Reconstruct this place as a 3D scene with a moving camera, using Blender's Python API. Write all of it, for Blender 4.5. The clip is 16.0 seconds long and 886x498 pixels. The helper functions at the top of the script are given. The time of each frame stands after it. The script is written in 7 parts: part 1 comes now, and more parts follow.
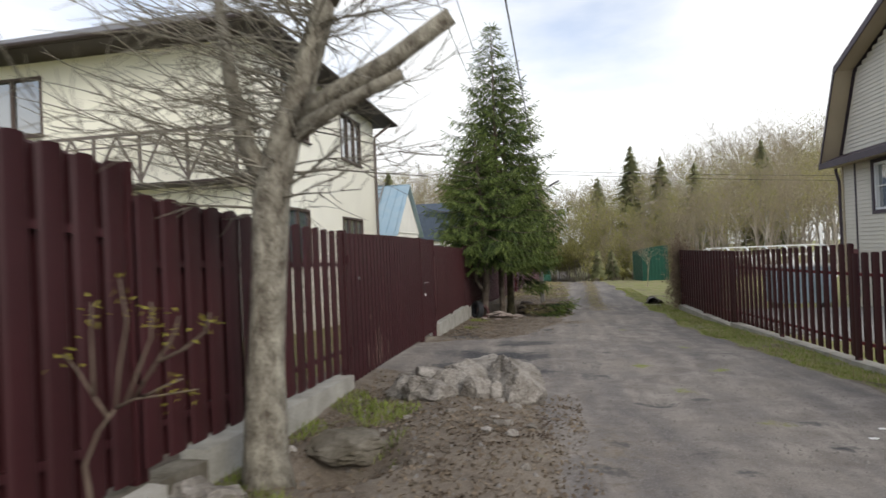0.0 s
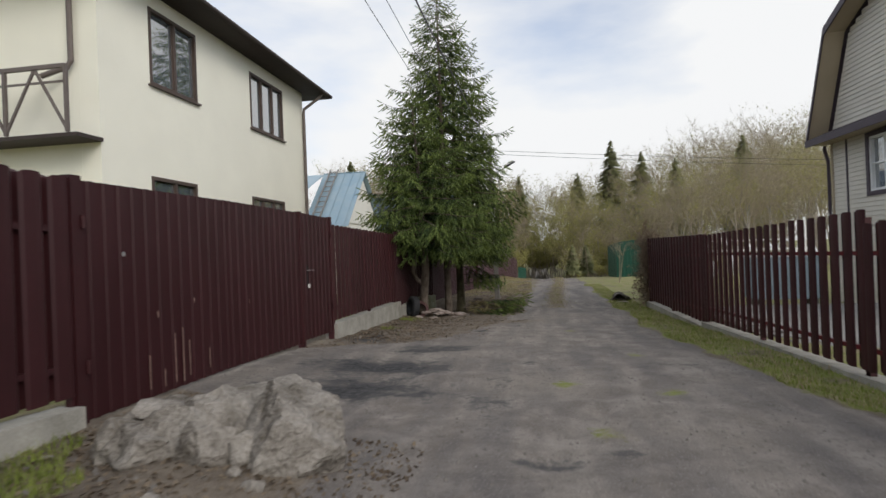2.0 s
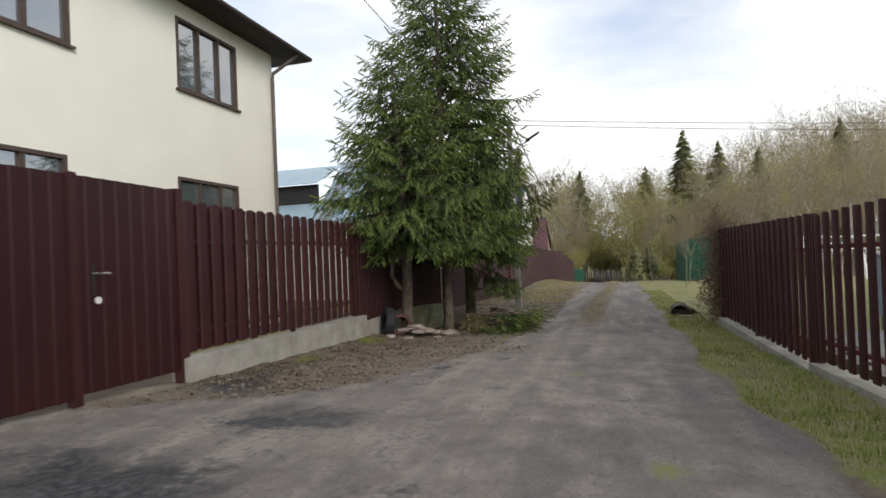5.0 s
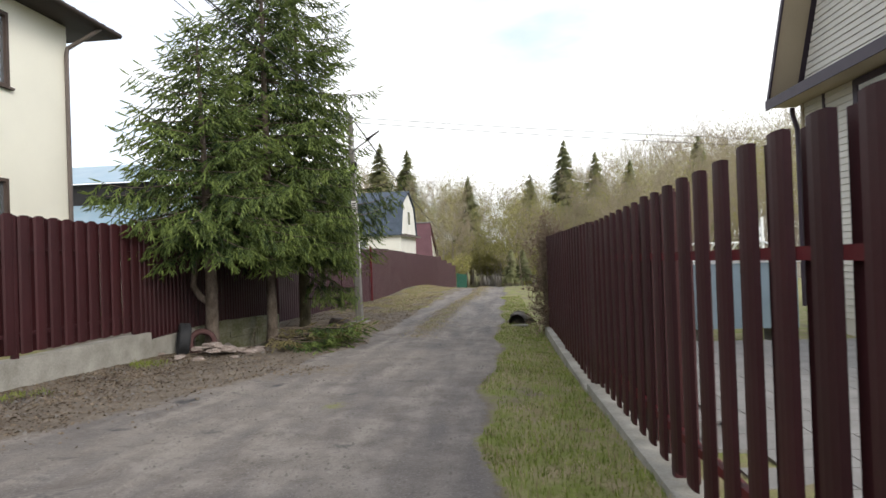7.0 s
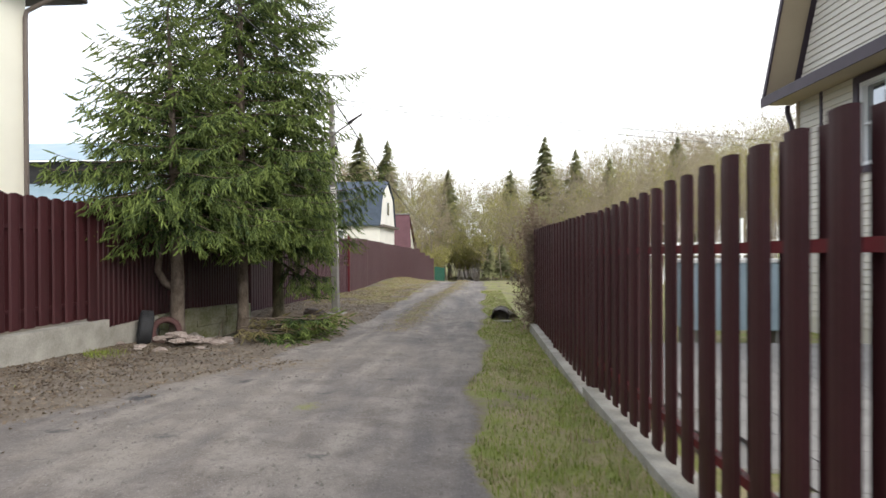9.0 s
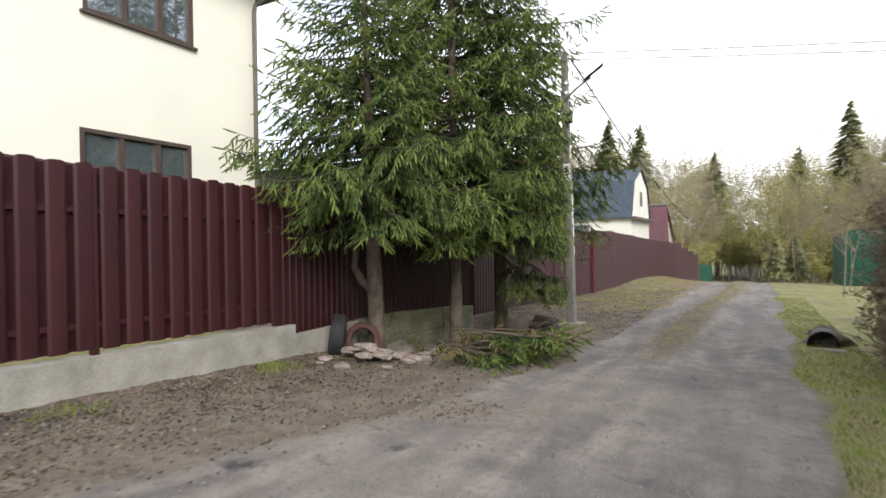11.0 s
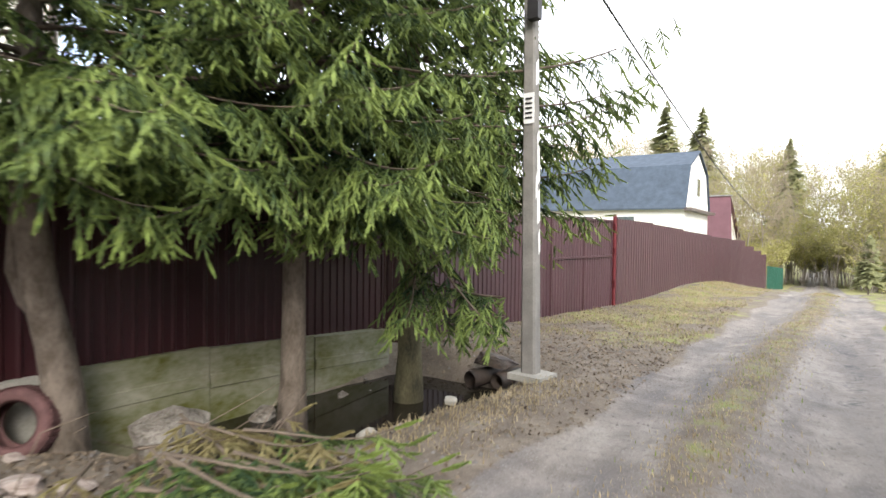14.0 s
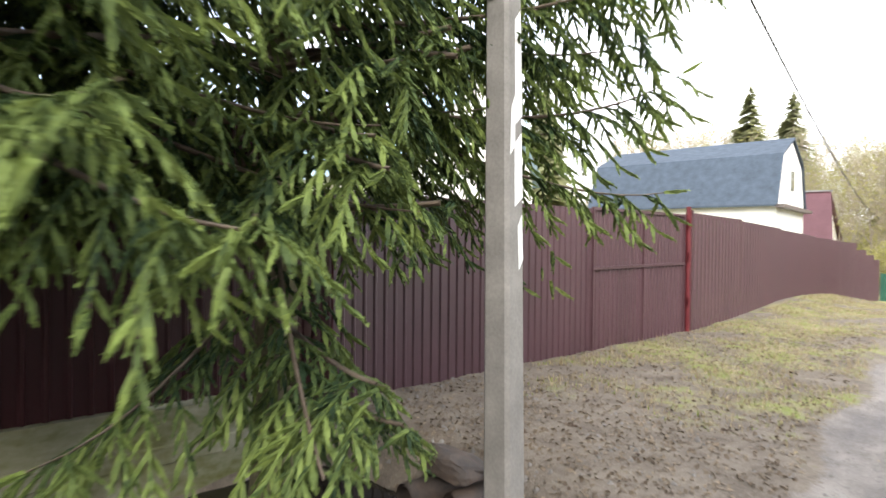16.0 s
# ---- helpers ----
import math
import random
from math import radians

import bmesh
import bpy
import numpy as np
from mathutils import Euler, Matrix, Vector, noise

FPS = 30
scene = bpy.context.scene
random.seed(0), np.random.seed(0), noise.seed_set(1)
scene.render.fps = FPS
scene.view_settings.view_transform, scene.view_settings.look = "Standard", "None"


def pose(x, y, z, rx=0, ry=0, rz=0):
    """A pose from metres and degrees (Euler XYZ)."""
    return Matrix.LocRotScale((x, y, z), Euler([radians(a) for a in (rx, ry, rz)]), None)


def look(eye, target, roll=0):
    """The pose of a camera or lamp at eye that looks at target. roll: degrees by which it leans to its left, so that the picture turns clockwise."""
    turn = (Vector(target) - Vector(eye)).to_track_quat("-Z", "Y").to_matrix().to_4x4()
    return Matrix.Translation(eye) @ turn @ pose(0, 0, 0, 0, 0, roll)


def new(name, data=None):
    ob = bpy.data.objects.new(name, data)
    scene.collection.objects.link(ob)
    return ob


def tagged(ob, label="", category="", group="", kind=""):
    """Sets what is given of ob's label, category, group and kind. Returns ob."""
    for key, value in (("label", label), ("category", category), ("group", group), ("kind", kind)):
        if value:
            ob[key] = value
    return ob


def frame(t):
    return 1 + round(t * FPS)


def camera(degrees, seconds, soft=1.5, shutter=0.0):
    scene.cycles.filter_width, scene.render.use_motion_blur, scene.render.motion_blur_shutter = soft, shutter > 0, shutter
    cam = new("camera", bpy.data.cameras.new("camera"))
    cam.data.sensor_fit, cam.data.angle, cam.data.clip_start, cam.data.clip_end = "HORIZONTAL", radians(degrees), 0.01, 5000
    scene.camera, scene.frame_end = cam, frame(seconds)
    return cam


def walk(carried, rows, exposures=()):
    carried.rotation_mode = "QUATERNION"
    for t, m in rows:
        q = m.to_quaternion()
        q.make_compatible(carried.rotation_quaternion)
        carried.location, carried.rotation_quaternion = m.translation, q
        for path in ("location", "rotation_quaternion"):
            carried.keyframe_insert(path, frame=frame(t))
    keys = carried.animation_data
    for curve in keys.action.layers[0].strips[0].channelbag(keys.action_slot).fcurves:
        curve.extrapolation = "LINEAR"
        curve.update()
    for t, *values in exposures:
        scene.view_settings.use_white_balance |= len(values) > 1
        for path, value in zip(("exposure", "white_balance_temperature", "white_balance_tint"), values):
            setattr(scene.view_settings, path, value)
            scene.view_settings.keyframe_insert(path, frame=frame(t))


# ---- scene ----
cam = camera(77.3, 16.0, shutter=0.5)
PATH = [
    (0, (0.402, -0.646, 1.304), (0.042, 1.321, 1.311), -2.4),
    (0.5, (0.647, -0.002, 1.172), (0.365, 1.978, 1.175), -2.3),
    (1, (0.909, 0.61, 1.053), (0.654, 2.593, 1.051), -2.2),
    (1.5, (1.168, 1.314, 0.986), (0.882, 3.294, 0.986), -2.2),
    (2, (1.402, 1.999, 0.938), (1.091, 3.975, 0.939), -2.2),
    (2.5, (1.615, 2.716, 0.931), (1.206, 4.673, 0.933), -2.1),
    (3, (1.752, 3.324, 0.913), (1.27, 5.265, 0.921), -2.2),
    (5.5, (2.712, 6.573, 0.74), (2.165, 8.496, 0.756), -2.3),
    (6, (3.127, 6.893, 0.756), (2.818, 8.869, 0.768), -2.4),
    (6.5, (3.457, 7.19, 0.752), (3.215, 9.175, 0.763), -2.2),
    (7, (3.674, 7.298, 0.761), (3.48, 9.288, 0.777), -2.0),
    (7.5, (3.782, 7.313, 0.748), (3.589, 9.304, 0.774), -1.4),
    (8, (3.824, 7.364, 0.741), (3.668, 9.357, 0.759), -1.0),
    (8.5, (3.76, 7.468, 0.725), (3.649, 9.465, 0.736), -0.9),
    (9, (3.521, 7.775, 0.719), (3.408, 9.772, 0.709), -0.3),
    (9.5, (3.41, 8.219, 0.759), (3.158, 10.203, 0.739), -0.6),
    (10, (3.3, 8.854, 0.731), (2.7, 10.762, 0.71), -0.7),
    (12.5, (2.96, 12.91, 0.545), (1.891, 14.6, 0.522), -0.5),
    (13, (2.921, 13.641, 0.577), (1.838, 15.321, 0.536), 0.4),
    (13.5, (2.912, 14.433, 0.613), (1.818, 16.107, 0.568), 0.5),
    (14, (2.775, 15.264, 0.608), (1.651, 16.918, 0.561), 0.7),
    (14.5, (2.628, 16.02, 0.612), (1.477, 17.655, 0.564), 0.8),
    (15, (2.38, 16.828, 0.613), (1.174, 18.423, 0.566), 0.8),
    (15.5, (2.09, 17.662, 0.587), (0.861, 19.24, 0.534), 1.3),
    (16, (1.876, 18.306, 0.574), (0.563, 19.814, 0.538), 0.5),
]
walk(cam, [(t, look(eye, target, roll)) for t, eye, target, roll in PATH], exposures=[(0.0, 0.05), (1.0, -0.05), (2.5, -0.3), (3.0, -0.3), (5.5, 0.1), (7.0, 0.4), (8.5, 0.65), (10.0, 0.62), (12.5, 1.1), (13.5, 1.45), (14.5, 1.55), (16.0, 1.6)])

# ---- world, sun ----
world = bpy.data.worlds.new("sky")
scene.world = world
world.use_nodes = True
wn, wl = world.node_tree.nodes, world.node_tree.links
bg = wn["Background"]
sky = wn.new("ShaderNodeTexSky")
sky.sky_type = "NISHITA"
sky.sun_disc = False
sky.sun_elevation, sky.sun_rotation = radians(33), radians(135)
sky.air_density, sky.dust_density = 1.0, 2.5
w_geo = wn.new("ShaderNodeTexCoord")
w_map = wn.new("ShaderNodeMapping")
w_map.inputs["Scale"].default_value = (0.9, 0.9, 2.6)
w_cloud = wn.new("ShaderNodeTexNoise")
w_cloud.inputs["Scale"].default_value, w_cloud.inputs["Detail"].default_value = 1.6, 7
w_ramp = wn.new("ShaderNodeMapRange")
w_ramp.inputs["From Min"].default_value, w_ramp.inputs["From Max"].default_value = 0.36, 0.58
w_ramp.inputs["To Min"].default_value, w_ramp.inputs["To Max"].default_value = 0.22, 1.0
w_dim = wn.new("ShaderNodeMix")
w_dim.data_type = "RGBA"
w_mul = wn.new("ShaderNodeMix")
w_mul.data_type, w_mul.blend_type = "RGBA", "MULTIPLY"
w_mul.inputs["Factor"].default_value = 1.0
w_mul.inputs["B"].default_value = (0.165, 0.18, 0.20, 1)
wl.new(w_geo.outputs["Generated"], w_map.inputs["Vector"])
wl.new(w_map.outputs["Vector"], w_cloud.inputs["Vector"])
wl.new(w_cloud.outputs["Fac"], w_ramp.inputs["Value"])
wl.new(w_ramp.outputs["Result"], w_dim.inputs["Factor"])
wl.new(sky.outputs["Color"], w_mul.inputs["A"])
wl.new(w_mul.outputs["Result"], w_dim.inputs["A"])
w_dim.inputs["B"].default_value = (0.98, 0.99, 1.0, 1)
wl.new(w_dim.outputs["Result"], bg.inputs["Color"])
bg.inputs["Strength"].default_value = 1.12
sun_data = bpy.data.lights.new("sun", "SUN")
sun_data.energy, sun_data.angle, sun_data.color = 1.4, radians(20), (1.0, 0.95, 0.87)
sun = new("sun", sun_data)
sun.matrix_basis = look((10, -10, 9), (0, 0, 0))

# ---- materials ----


def mat(name, col, rough=0.8, metal=0.0, var=0.25, scale=6.0, fine=60.0, bump=0.15, col2=None, spec=0.3, stretch=(1, 1, 1), rnd=0.0, trans=0.0, bdist=0.01):
    """A surface with colour varied at two scales and a fine relief."""
    m = bpy.data.materials.new(name)
    m.use_nodes = True
    nd, ln = m.node_tree.nodes, m.node_tree.links
    b = nd["Principled BSDF"]
    b.inputs["Roughness"].default_value, b.inputs["Metallic"].default_value = rough, metal
    b.inputs["Specular IOR Level"].default_value = spec
    tc = nd.new("ShaderNodeNewGeometry")
    mp = nd.new("ShaderNodeMapping")
    mp.inputs["Scale"].default_value = stretch
    ln.new(tc.outputs["Position"], mp.inputs["Vector"])
    n1, n2 = nd.new("ShaderNodeTexNoise"), nd.new("ShaderNodeTexNoise")
    for n, s, d in ((n1, scale, 5), (n2, fine, 3)):
        n.inputs["Scale"].default_value, n.inputs["Detail"].default_value = s, d
        ln.new(mp.outputs["Vector"], n.inputs["Vector"])
    add = nd.new("ShaderNodeMath")
    add.operation = "MULTIPLY_ADD"
    ln.new(n2.outputs["Fac"], add.inputs[0])
    add.inputs[1].default_value = 0.5
    ln.new(n1.outputs["Fac"], add.inputs[2])
    rng = nd.new("ShaderNodeMapRange")
    rng.inputs["From Min"].default_value, rng.inputs["From Max"].default_value = 0.48, 1.02
    ln.new(add.outputs["Value"], rng.inputs["Value"])
    mix = nd.new("ShaderNodeMix")
    mix.data_type = "RGBA"
    lo = [c * (1 - var) for c in col] if col2 is None else col2
    hi = [min(1, c * (1 + var)) for c in col] if col2 is None else col
    mix.inputs["A"].default_value, mix.inputs["B"].default_value = (*lo, 1), (*hi, 1)
    ln.new(rng.outputs["Result"], mix.inputs["Factor"])
    out = mix.outputs["Result"]
    if rnd:
        info = nd.new("ShaderNodeObjectInfo")
        hsv = nd.new("ShaderNodeHueSaturation")
        r2 = nd.new("ShaderNodeMapRange")
        r2.inputs["To Min"].default_value, r2.inputs["To Max"].default_value = 1 - rnd, 1 + rnd
        ln.new(info.outputs["Random"], r2.inputs["Value"])
        ln.new(r2.outputs["Result"], hsv.inputs["Value"])
        ln.new(out, hsv.inputs["Color"])
        out = hsv.outputs["Color"]
    ln.new(out, b.inputs["Base Color"])
    if bump:
        bp = nd.new("ShaderNodeBump")
        bp.inputs["Strength"].default_value, bp.inputs["Distance"].default_value = bump, bdist
        ln.new(add.outputs["Value"], bp.inputs["Height"])
        ln.new(bp.outputs["Normal"], b.inputs["Normal"])
    if trans:
        b.inputs["Transmission Weight"].default_value = trans
    return m


def leaf_mat(name, col_a, col_b, rough=0.6, fresh=False, clear=0.36):
    """Needles, leaves and blades: colour varies from island to island; fresh growth is paler than old."""
    m = bpy.data.materials.new(name)
    m.use_nodes = True
    nd, ln = m.node_tree.nodes, m.node_tree.links
    b = nd["Principled BSDF"]
    b.inputs["Roughness"].default_value, b.inputs["Specular IOR Level"].default_value = rough, 0.25
    geo = nd.new("ShaderNodeNewGeometry")
    tone = nd.new("ShaderNodeTexNoise")
    tone.inputs["Scale"].default_value, tone.inputs["Detail"].default_value = 3.5, 4
    ln.new(geo.outputs["Position"], tone.inputs["Vector"])
    add = nd.new("ShaderNodeMath")
    add.operation = "MULTIPLY_ADD"
    ln.new(geo.outputs["Random Per Island"], add.inputs[0])
    add.inputs[1].default_value = 0.28
    ln.new(tone.outputs["Fac"], add.inputs[2])
    rng = nd.new("ShaderNodeMapRange")
    rng.inputs["From Min"].default_value, rng.inputs["From Max"].default_value = 0.40, 0.86
    value = add.outputs["Value"]
    if fresh:
        age = nd.new("ShaderNodeAttribute")
        age.attribute_name = "fresh"
        plus = nd.new("ShaderNodeMath")
        plus.operation = "MULTIPLY_ADD"
        ln.new(age.outputs["Fac"], plus.inputs[0])
        plus.inputs[1].default_value = 0.42
        ln.new(value, plus.inputs[2])
        value = plus.outputs["Value"]
        rng.inputs["From Min"].default_value, rng.inputs["From Max"].default_value = 0.62, 1.12
    ln.new(value, rng.inputs["Value"])
    mix = nd.new("ShaderNodeMix")
    mix.data_type = "RGBA"
    mix.inputs["A"].default_value, mix.inputs["B"].default_value = (*col_a, 1), (*col_b, 1)
    ln.new(rng.outputs["Result"], mix.inputs["Factor"])
    ln.new(mix.outputs["Result"], b.inputs["Base Color"])
    tl = nd.new("ShaderNodeBsdfTranslucent")
    ln.new(mix.outputs["Result"], tl.inputs["Color"])
    ms = nd.new("ShaderNodeMixShader")
    ms.inputs["Fac"].default_value = clear
    ln.new(b.outputs["BSDF"], ms.inputs[1])
    ln.new(tl.outputs["BSDF"], ms.inputs[2])
    ln.new(ms.outputs["Shader"], nd["Material Output"].inputs["Surface"])
    return m


M_PICKET = mat("brown_coated_steel", (0.042, 0.0115, 0.0135), 0.5, 0.0, 0.18, 2.5, 40, 0.05, spec=0.28, rnd=0.14)
M_SHEET = mat("brown_profiled_sheet", (0.034, 0.0085, 0.0105), 0.45, 0.0, 0.16, 1.6, 30, 0.04, spec=0.28, stretch=(1, 1, 0.4))
M_REDSHEET = mat("wine_red_profiled_sheet", (0.066, 0.032, 0.038), 0.38, 0.0, 0.18, 1.6, 30, 0.04, spec=0.5, stretch=(1, 1, 0.4))
M_SCRAPE = mat("scraped_primer", (0.20, 0.13, 0.11), 0.7, 0.0, 0.4, 30, 90, 0.1)
M_RAIL = mat("red_primed_steel_rail", (0.11, 0.014, 0.018), 0.5, 0.0, 0.2, 5, 50, 0.05)
M_CONC = mat("weathered_concrete", (0.42, 0.40, 0.36), 0.92, 0, 0.3, 3.5, 55, 0.35, col2=(0.22, 0.21, 0.18))
M_MOSSC = mat("mossy_concrete", (0.27, 0.26, 0.20), 0.95, 0, 0.4, 2.2, 14, 0.5, col2=(0.085, 0.09, 0.016), stretch=(1, 0.8, 1.6))
M_ROCK = mat("grey_granite_boulder", (0.38, 0.35, 0.315), 0.93, 0, 0.3, 4.5, 38, 1.0, col2=(0.085, 0.07, 0.053), bdist=0.06)
M_DIRTC = mat("earth_stained_concrete", (0.19, 0.17, 0.14), 0.95, 0, 0.4, 4, 30, 0.6, col2=(0.06, 0.05, 0.03))
M_WETPIPE = mat("wet_rusty_pipe", (0.09, 0.065, 0.05), 0.6, 0, 0.4, 8, 40, 0.4, col2=(0.035, 0.03, 0.028))
M_RENDER = mat("cream_house_render", (0.86, 0.84, 0.735), 0.92, 0, 0.05, 0.8, 90, 0.2)
M_BROWNFRAME = mat("brown_window_frame", (0.085, 0.06, 0.05), 0.5, 0, 0.12, 8, 60, 0.02)
M_DARKROOF = mat("dark_brown_roof_metal", (0.05, 0.043, 0.045), 0.45, 0.2, 0.2, 2, 30, 0.05)
M_SOFFIT = mat("dark_brown_soffit", (0.045, 0.033, 0.03), 0.6, 0, 0.15, 4, 40, 0.05)
M_GUTTER = mat("grey_brown_downpipe", (0.14, 0.115, 0.105), 0.45, 0.1, 0.12, 6, 40, 0.03)
M_BLUEROOF = mat("pale_blue_metal_roof", (0.26, 0.38, 0.47), 0.4, 0.25, 0.2, 1.5, 20, 0.05, col2=(0.36, 0.45, 0.50))
M_NAVYSHINGLE = mat("slate_blue_shingles", (0.058, 0.075, 0.10), 0.85, 0, 0.25, 3, 20, 0.3)
M_REDROOF = mat("wine_red_metal_roof", (0.115, 0.052, 0.06), 0.5, 0.1, 0.2, 1, 20, 0.05)
M_WHITEWALL = mat("white_house_wall", (0.72, 0.70, 0.64), 0.85, 0, 0.08, 1, 40, 0.1)
M_SIDING = mat("cream_vinyl_siding", (0.60, 0.565, 0.50), 0.55, 0, 0.06, 1.2, 50, 0.03)
M_SIDINGTAN = mat("tan_vinyl_soffit", (0.40, 0.33, 0.235), 0.6, 0, 0.08, 1.2, 50, 0.03)
M_TRIM = mat("dark_violet_brown_trim", (0.055, 0.04, 0.055), 0.5, 0, 0.15, 4, 40, 0.03)
M_WHITEPVC = mat("white_pvc_frame", (0.75, 0.76, 0.77), 0.4, 0, 0.05, 5, 40, 0.01)
M_BARK = mat("grey_lichened_bark", (0.36, 0.335, 0.27), 0.95, 0, 0.5, 14, 55, 1.0, col2=(0.075, 0.06, 0.045), stretch=(1, 1, 0.6), bdist=0.03)
M_SPRBARK = mat("spruce_bark", (0.21, 0.17, 0.14), 0.95, 0, 0.4, 10, 50, 0.9, col2=(0.07, 0.055, 0.04), stretch=(1, 1, 0.5), bdist=0.02)
M_MOSSBARK = mat("mossy_spruce_bark", (0.17, 0.15, 0.085), 0.95, 0, 0.4, 7, 50, 0.9, col2=(0.05, 0.045, 0.028), stretch=(1, 1, 0.5), bdist=0.02)
M_TWIG = mat("grey_brown_twigs", (0.13, 0.10, 0.075), 0.9, 0, 0.3, 10, 60, 0.2)
M_NEEDLE = leaf_mat("spruce_needles", (0.024, 0.048, 0.020), (0.20, 0.26, 0.066), fresh=True, clear=0.24)
M_NEEDLEDRY = leaf_mat("wilted_spruce_needles", (0.17, 0.135, 0.065), (0.30, 0.265, 0.12))
M_GRASS = leaf_mat("spring_grass_blades", (0.12, 0.165, 0.028), (0.32, 0.37, 0.085))
M_STRAW = leaf_mat("dry_grass_straw", (0.26, 0.20, 0.11), (0.46, 0.38, 0.24))
M_LITTER = leaf_mat("fallen_brown_leaves", (0.085, 0.060, 0.043), (0.30, 0.24, 0.175), 0.85)
M_BUD = leaf_mat("yellow_green_buds", (0.22, 0.20, 0.03), (0.34, 0.31, 0.06))
M_PEBBLE = mat("road_pebbles", (0.24, 0.22, 0.20), 0.9, 0, 0.4, 3, 80, 0.3, col2=(0.10, 0.088, 0.078))
M_RUBBER = mat("old_tyre_rubber", (0.030, 0.031, 0.034), 0.75, 0, 0.3, 10, 60, 0.2)
M_REDRUBBER = mat("faded_reddish_tyre_rubber", (0.10, 0.050, 0.048), 0.8, 0, 0.3, 10, 60, 0.2)
M_PAINTW = mat("flaking_white_paint", (0.72, 0.71, 0.69), 0.8, 0, 0.15, 8, 60, 0.2)
M_POLE = mat("grey_pole_concrete", (0.20, 0.188, 0.172), 0.9, 0, 0.25, 5, 60, 0.3)
M_STEEL = mat("galvanised_steel", (0.42, 0.42, 0.42), 0.4, 0.8, 0.15, 8, 50, 0.05)
M_DARK = mat("dark_steel", (0.035, 0.033, 0.034), 0.5, 0.4, 0.2, 8, 50, 0.05)
M_GREENSHEET = mat("green_profiled_sheet", (0.018, 0.08, 0.055), 0.45, 0, 0.2, 2, 30, 0.04)
M_RAG = mat("pale_pinkish_building_rubble", (0.42, 0.365, 0.33), 0.95, 0, 0.35, 9, 40, 0.8, col2=(0.15, 0.105, 0.085), bdist=0.02)
M_BLUEPLASTIC = mat("light_blue_plastic", (0.31, 0.39, 0.44), 0.5, 0, 0.1, 3, 30, 0.02)
M_PAVER = mat("grey_paving_slabs", (0.24, 0.23, 0.22), 0.9, 0, 0.2, 3, 60, 0.2)
M_FARBARK = mat("far_tree_bark", (0.30, 0.26, 0.22), 0.95, 0, 0.25, 0.3, 4, 0.0)
M_BIRCH = mat("birch_bark", (0.52, 0.49, 0.45), 0.9, 0, 0.35, 1.5, 12, 0.0, col2=(0.2, 0.18, 0.16))
M_FARTWIG = leaf_mat("far_bare_twigs", (0.25, 0.205, 0.145), (0.41, 0.35, 0.255), 0.9)
M_FARGREEN = leaf_mat("far_spring_foliage", (0.25, 0.24, 0.08), (0.42, 0.395, 0.15), 0.8)
# far spruces: distance haze is put into the colour, paler than M_NEEDLE
M_FARSPRUCE = leaf_mat("haze_paled_spruce_foliage", (0.20, 0.21, 0.105), (0.33, 0.335, 0.17), 0.8)
M_IVY = leaf_mat("dry_vine_leaves", (0.17, 0.12, 0.085), (0.34, 0.26, 0.185), 0.85)

glass = bpy.data.materials.new("window_glass")
glass.use_nodes = True
g_b = glass.node_tree.nodes["Principled BSDF"]
g_b.inputs["Base Color"].default_value = (0.10, 0.12, 0.135, 1)
g_b.inputs["Roughness"].default_value, g_b.inputs["Specular IOR Level"].default_value = 0.04, 1.0
g_b.inputs["Coat Weight"].default_value, g_b.inputs["Coat Roughness"].default_value, g_b.inputs["Coat IOR"].default_value = 1.0, 0.03, 3.0

water = bpy.data.materials.new("murky_ditch_water")
water.use_nodes = True
w_b = water.node_tree.nodes["Principled BSDF"]
w_b.inputs["Base Color"].default_value = (0.018, 0.015, 0.011, 1)
w_b.inputs["Roughness"].default_value, w_b.inputs["IOR"].default_value = 0.06, 1.33
w_n = water.node_tree.nodes.new("ShaderNodeTexNoise")
w_n.inputs["Scale"].default_value = 9
w_bp = water.node_tree.nodes.new("ShaderNodeBump")
w_bp.inputs["Strength"].default_value, w_bp.inputs["Distance"].default_value = 0.12, 0.01
water.node_tree.links.new(w_n.outputs["Fac"], w_bp.inputs["Height"])
water.node_tree.links.new(w_bp.outputs["Normal"], w_b.inputs["Normal"])


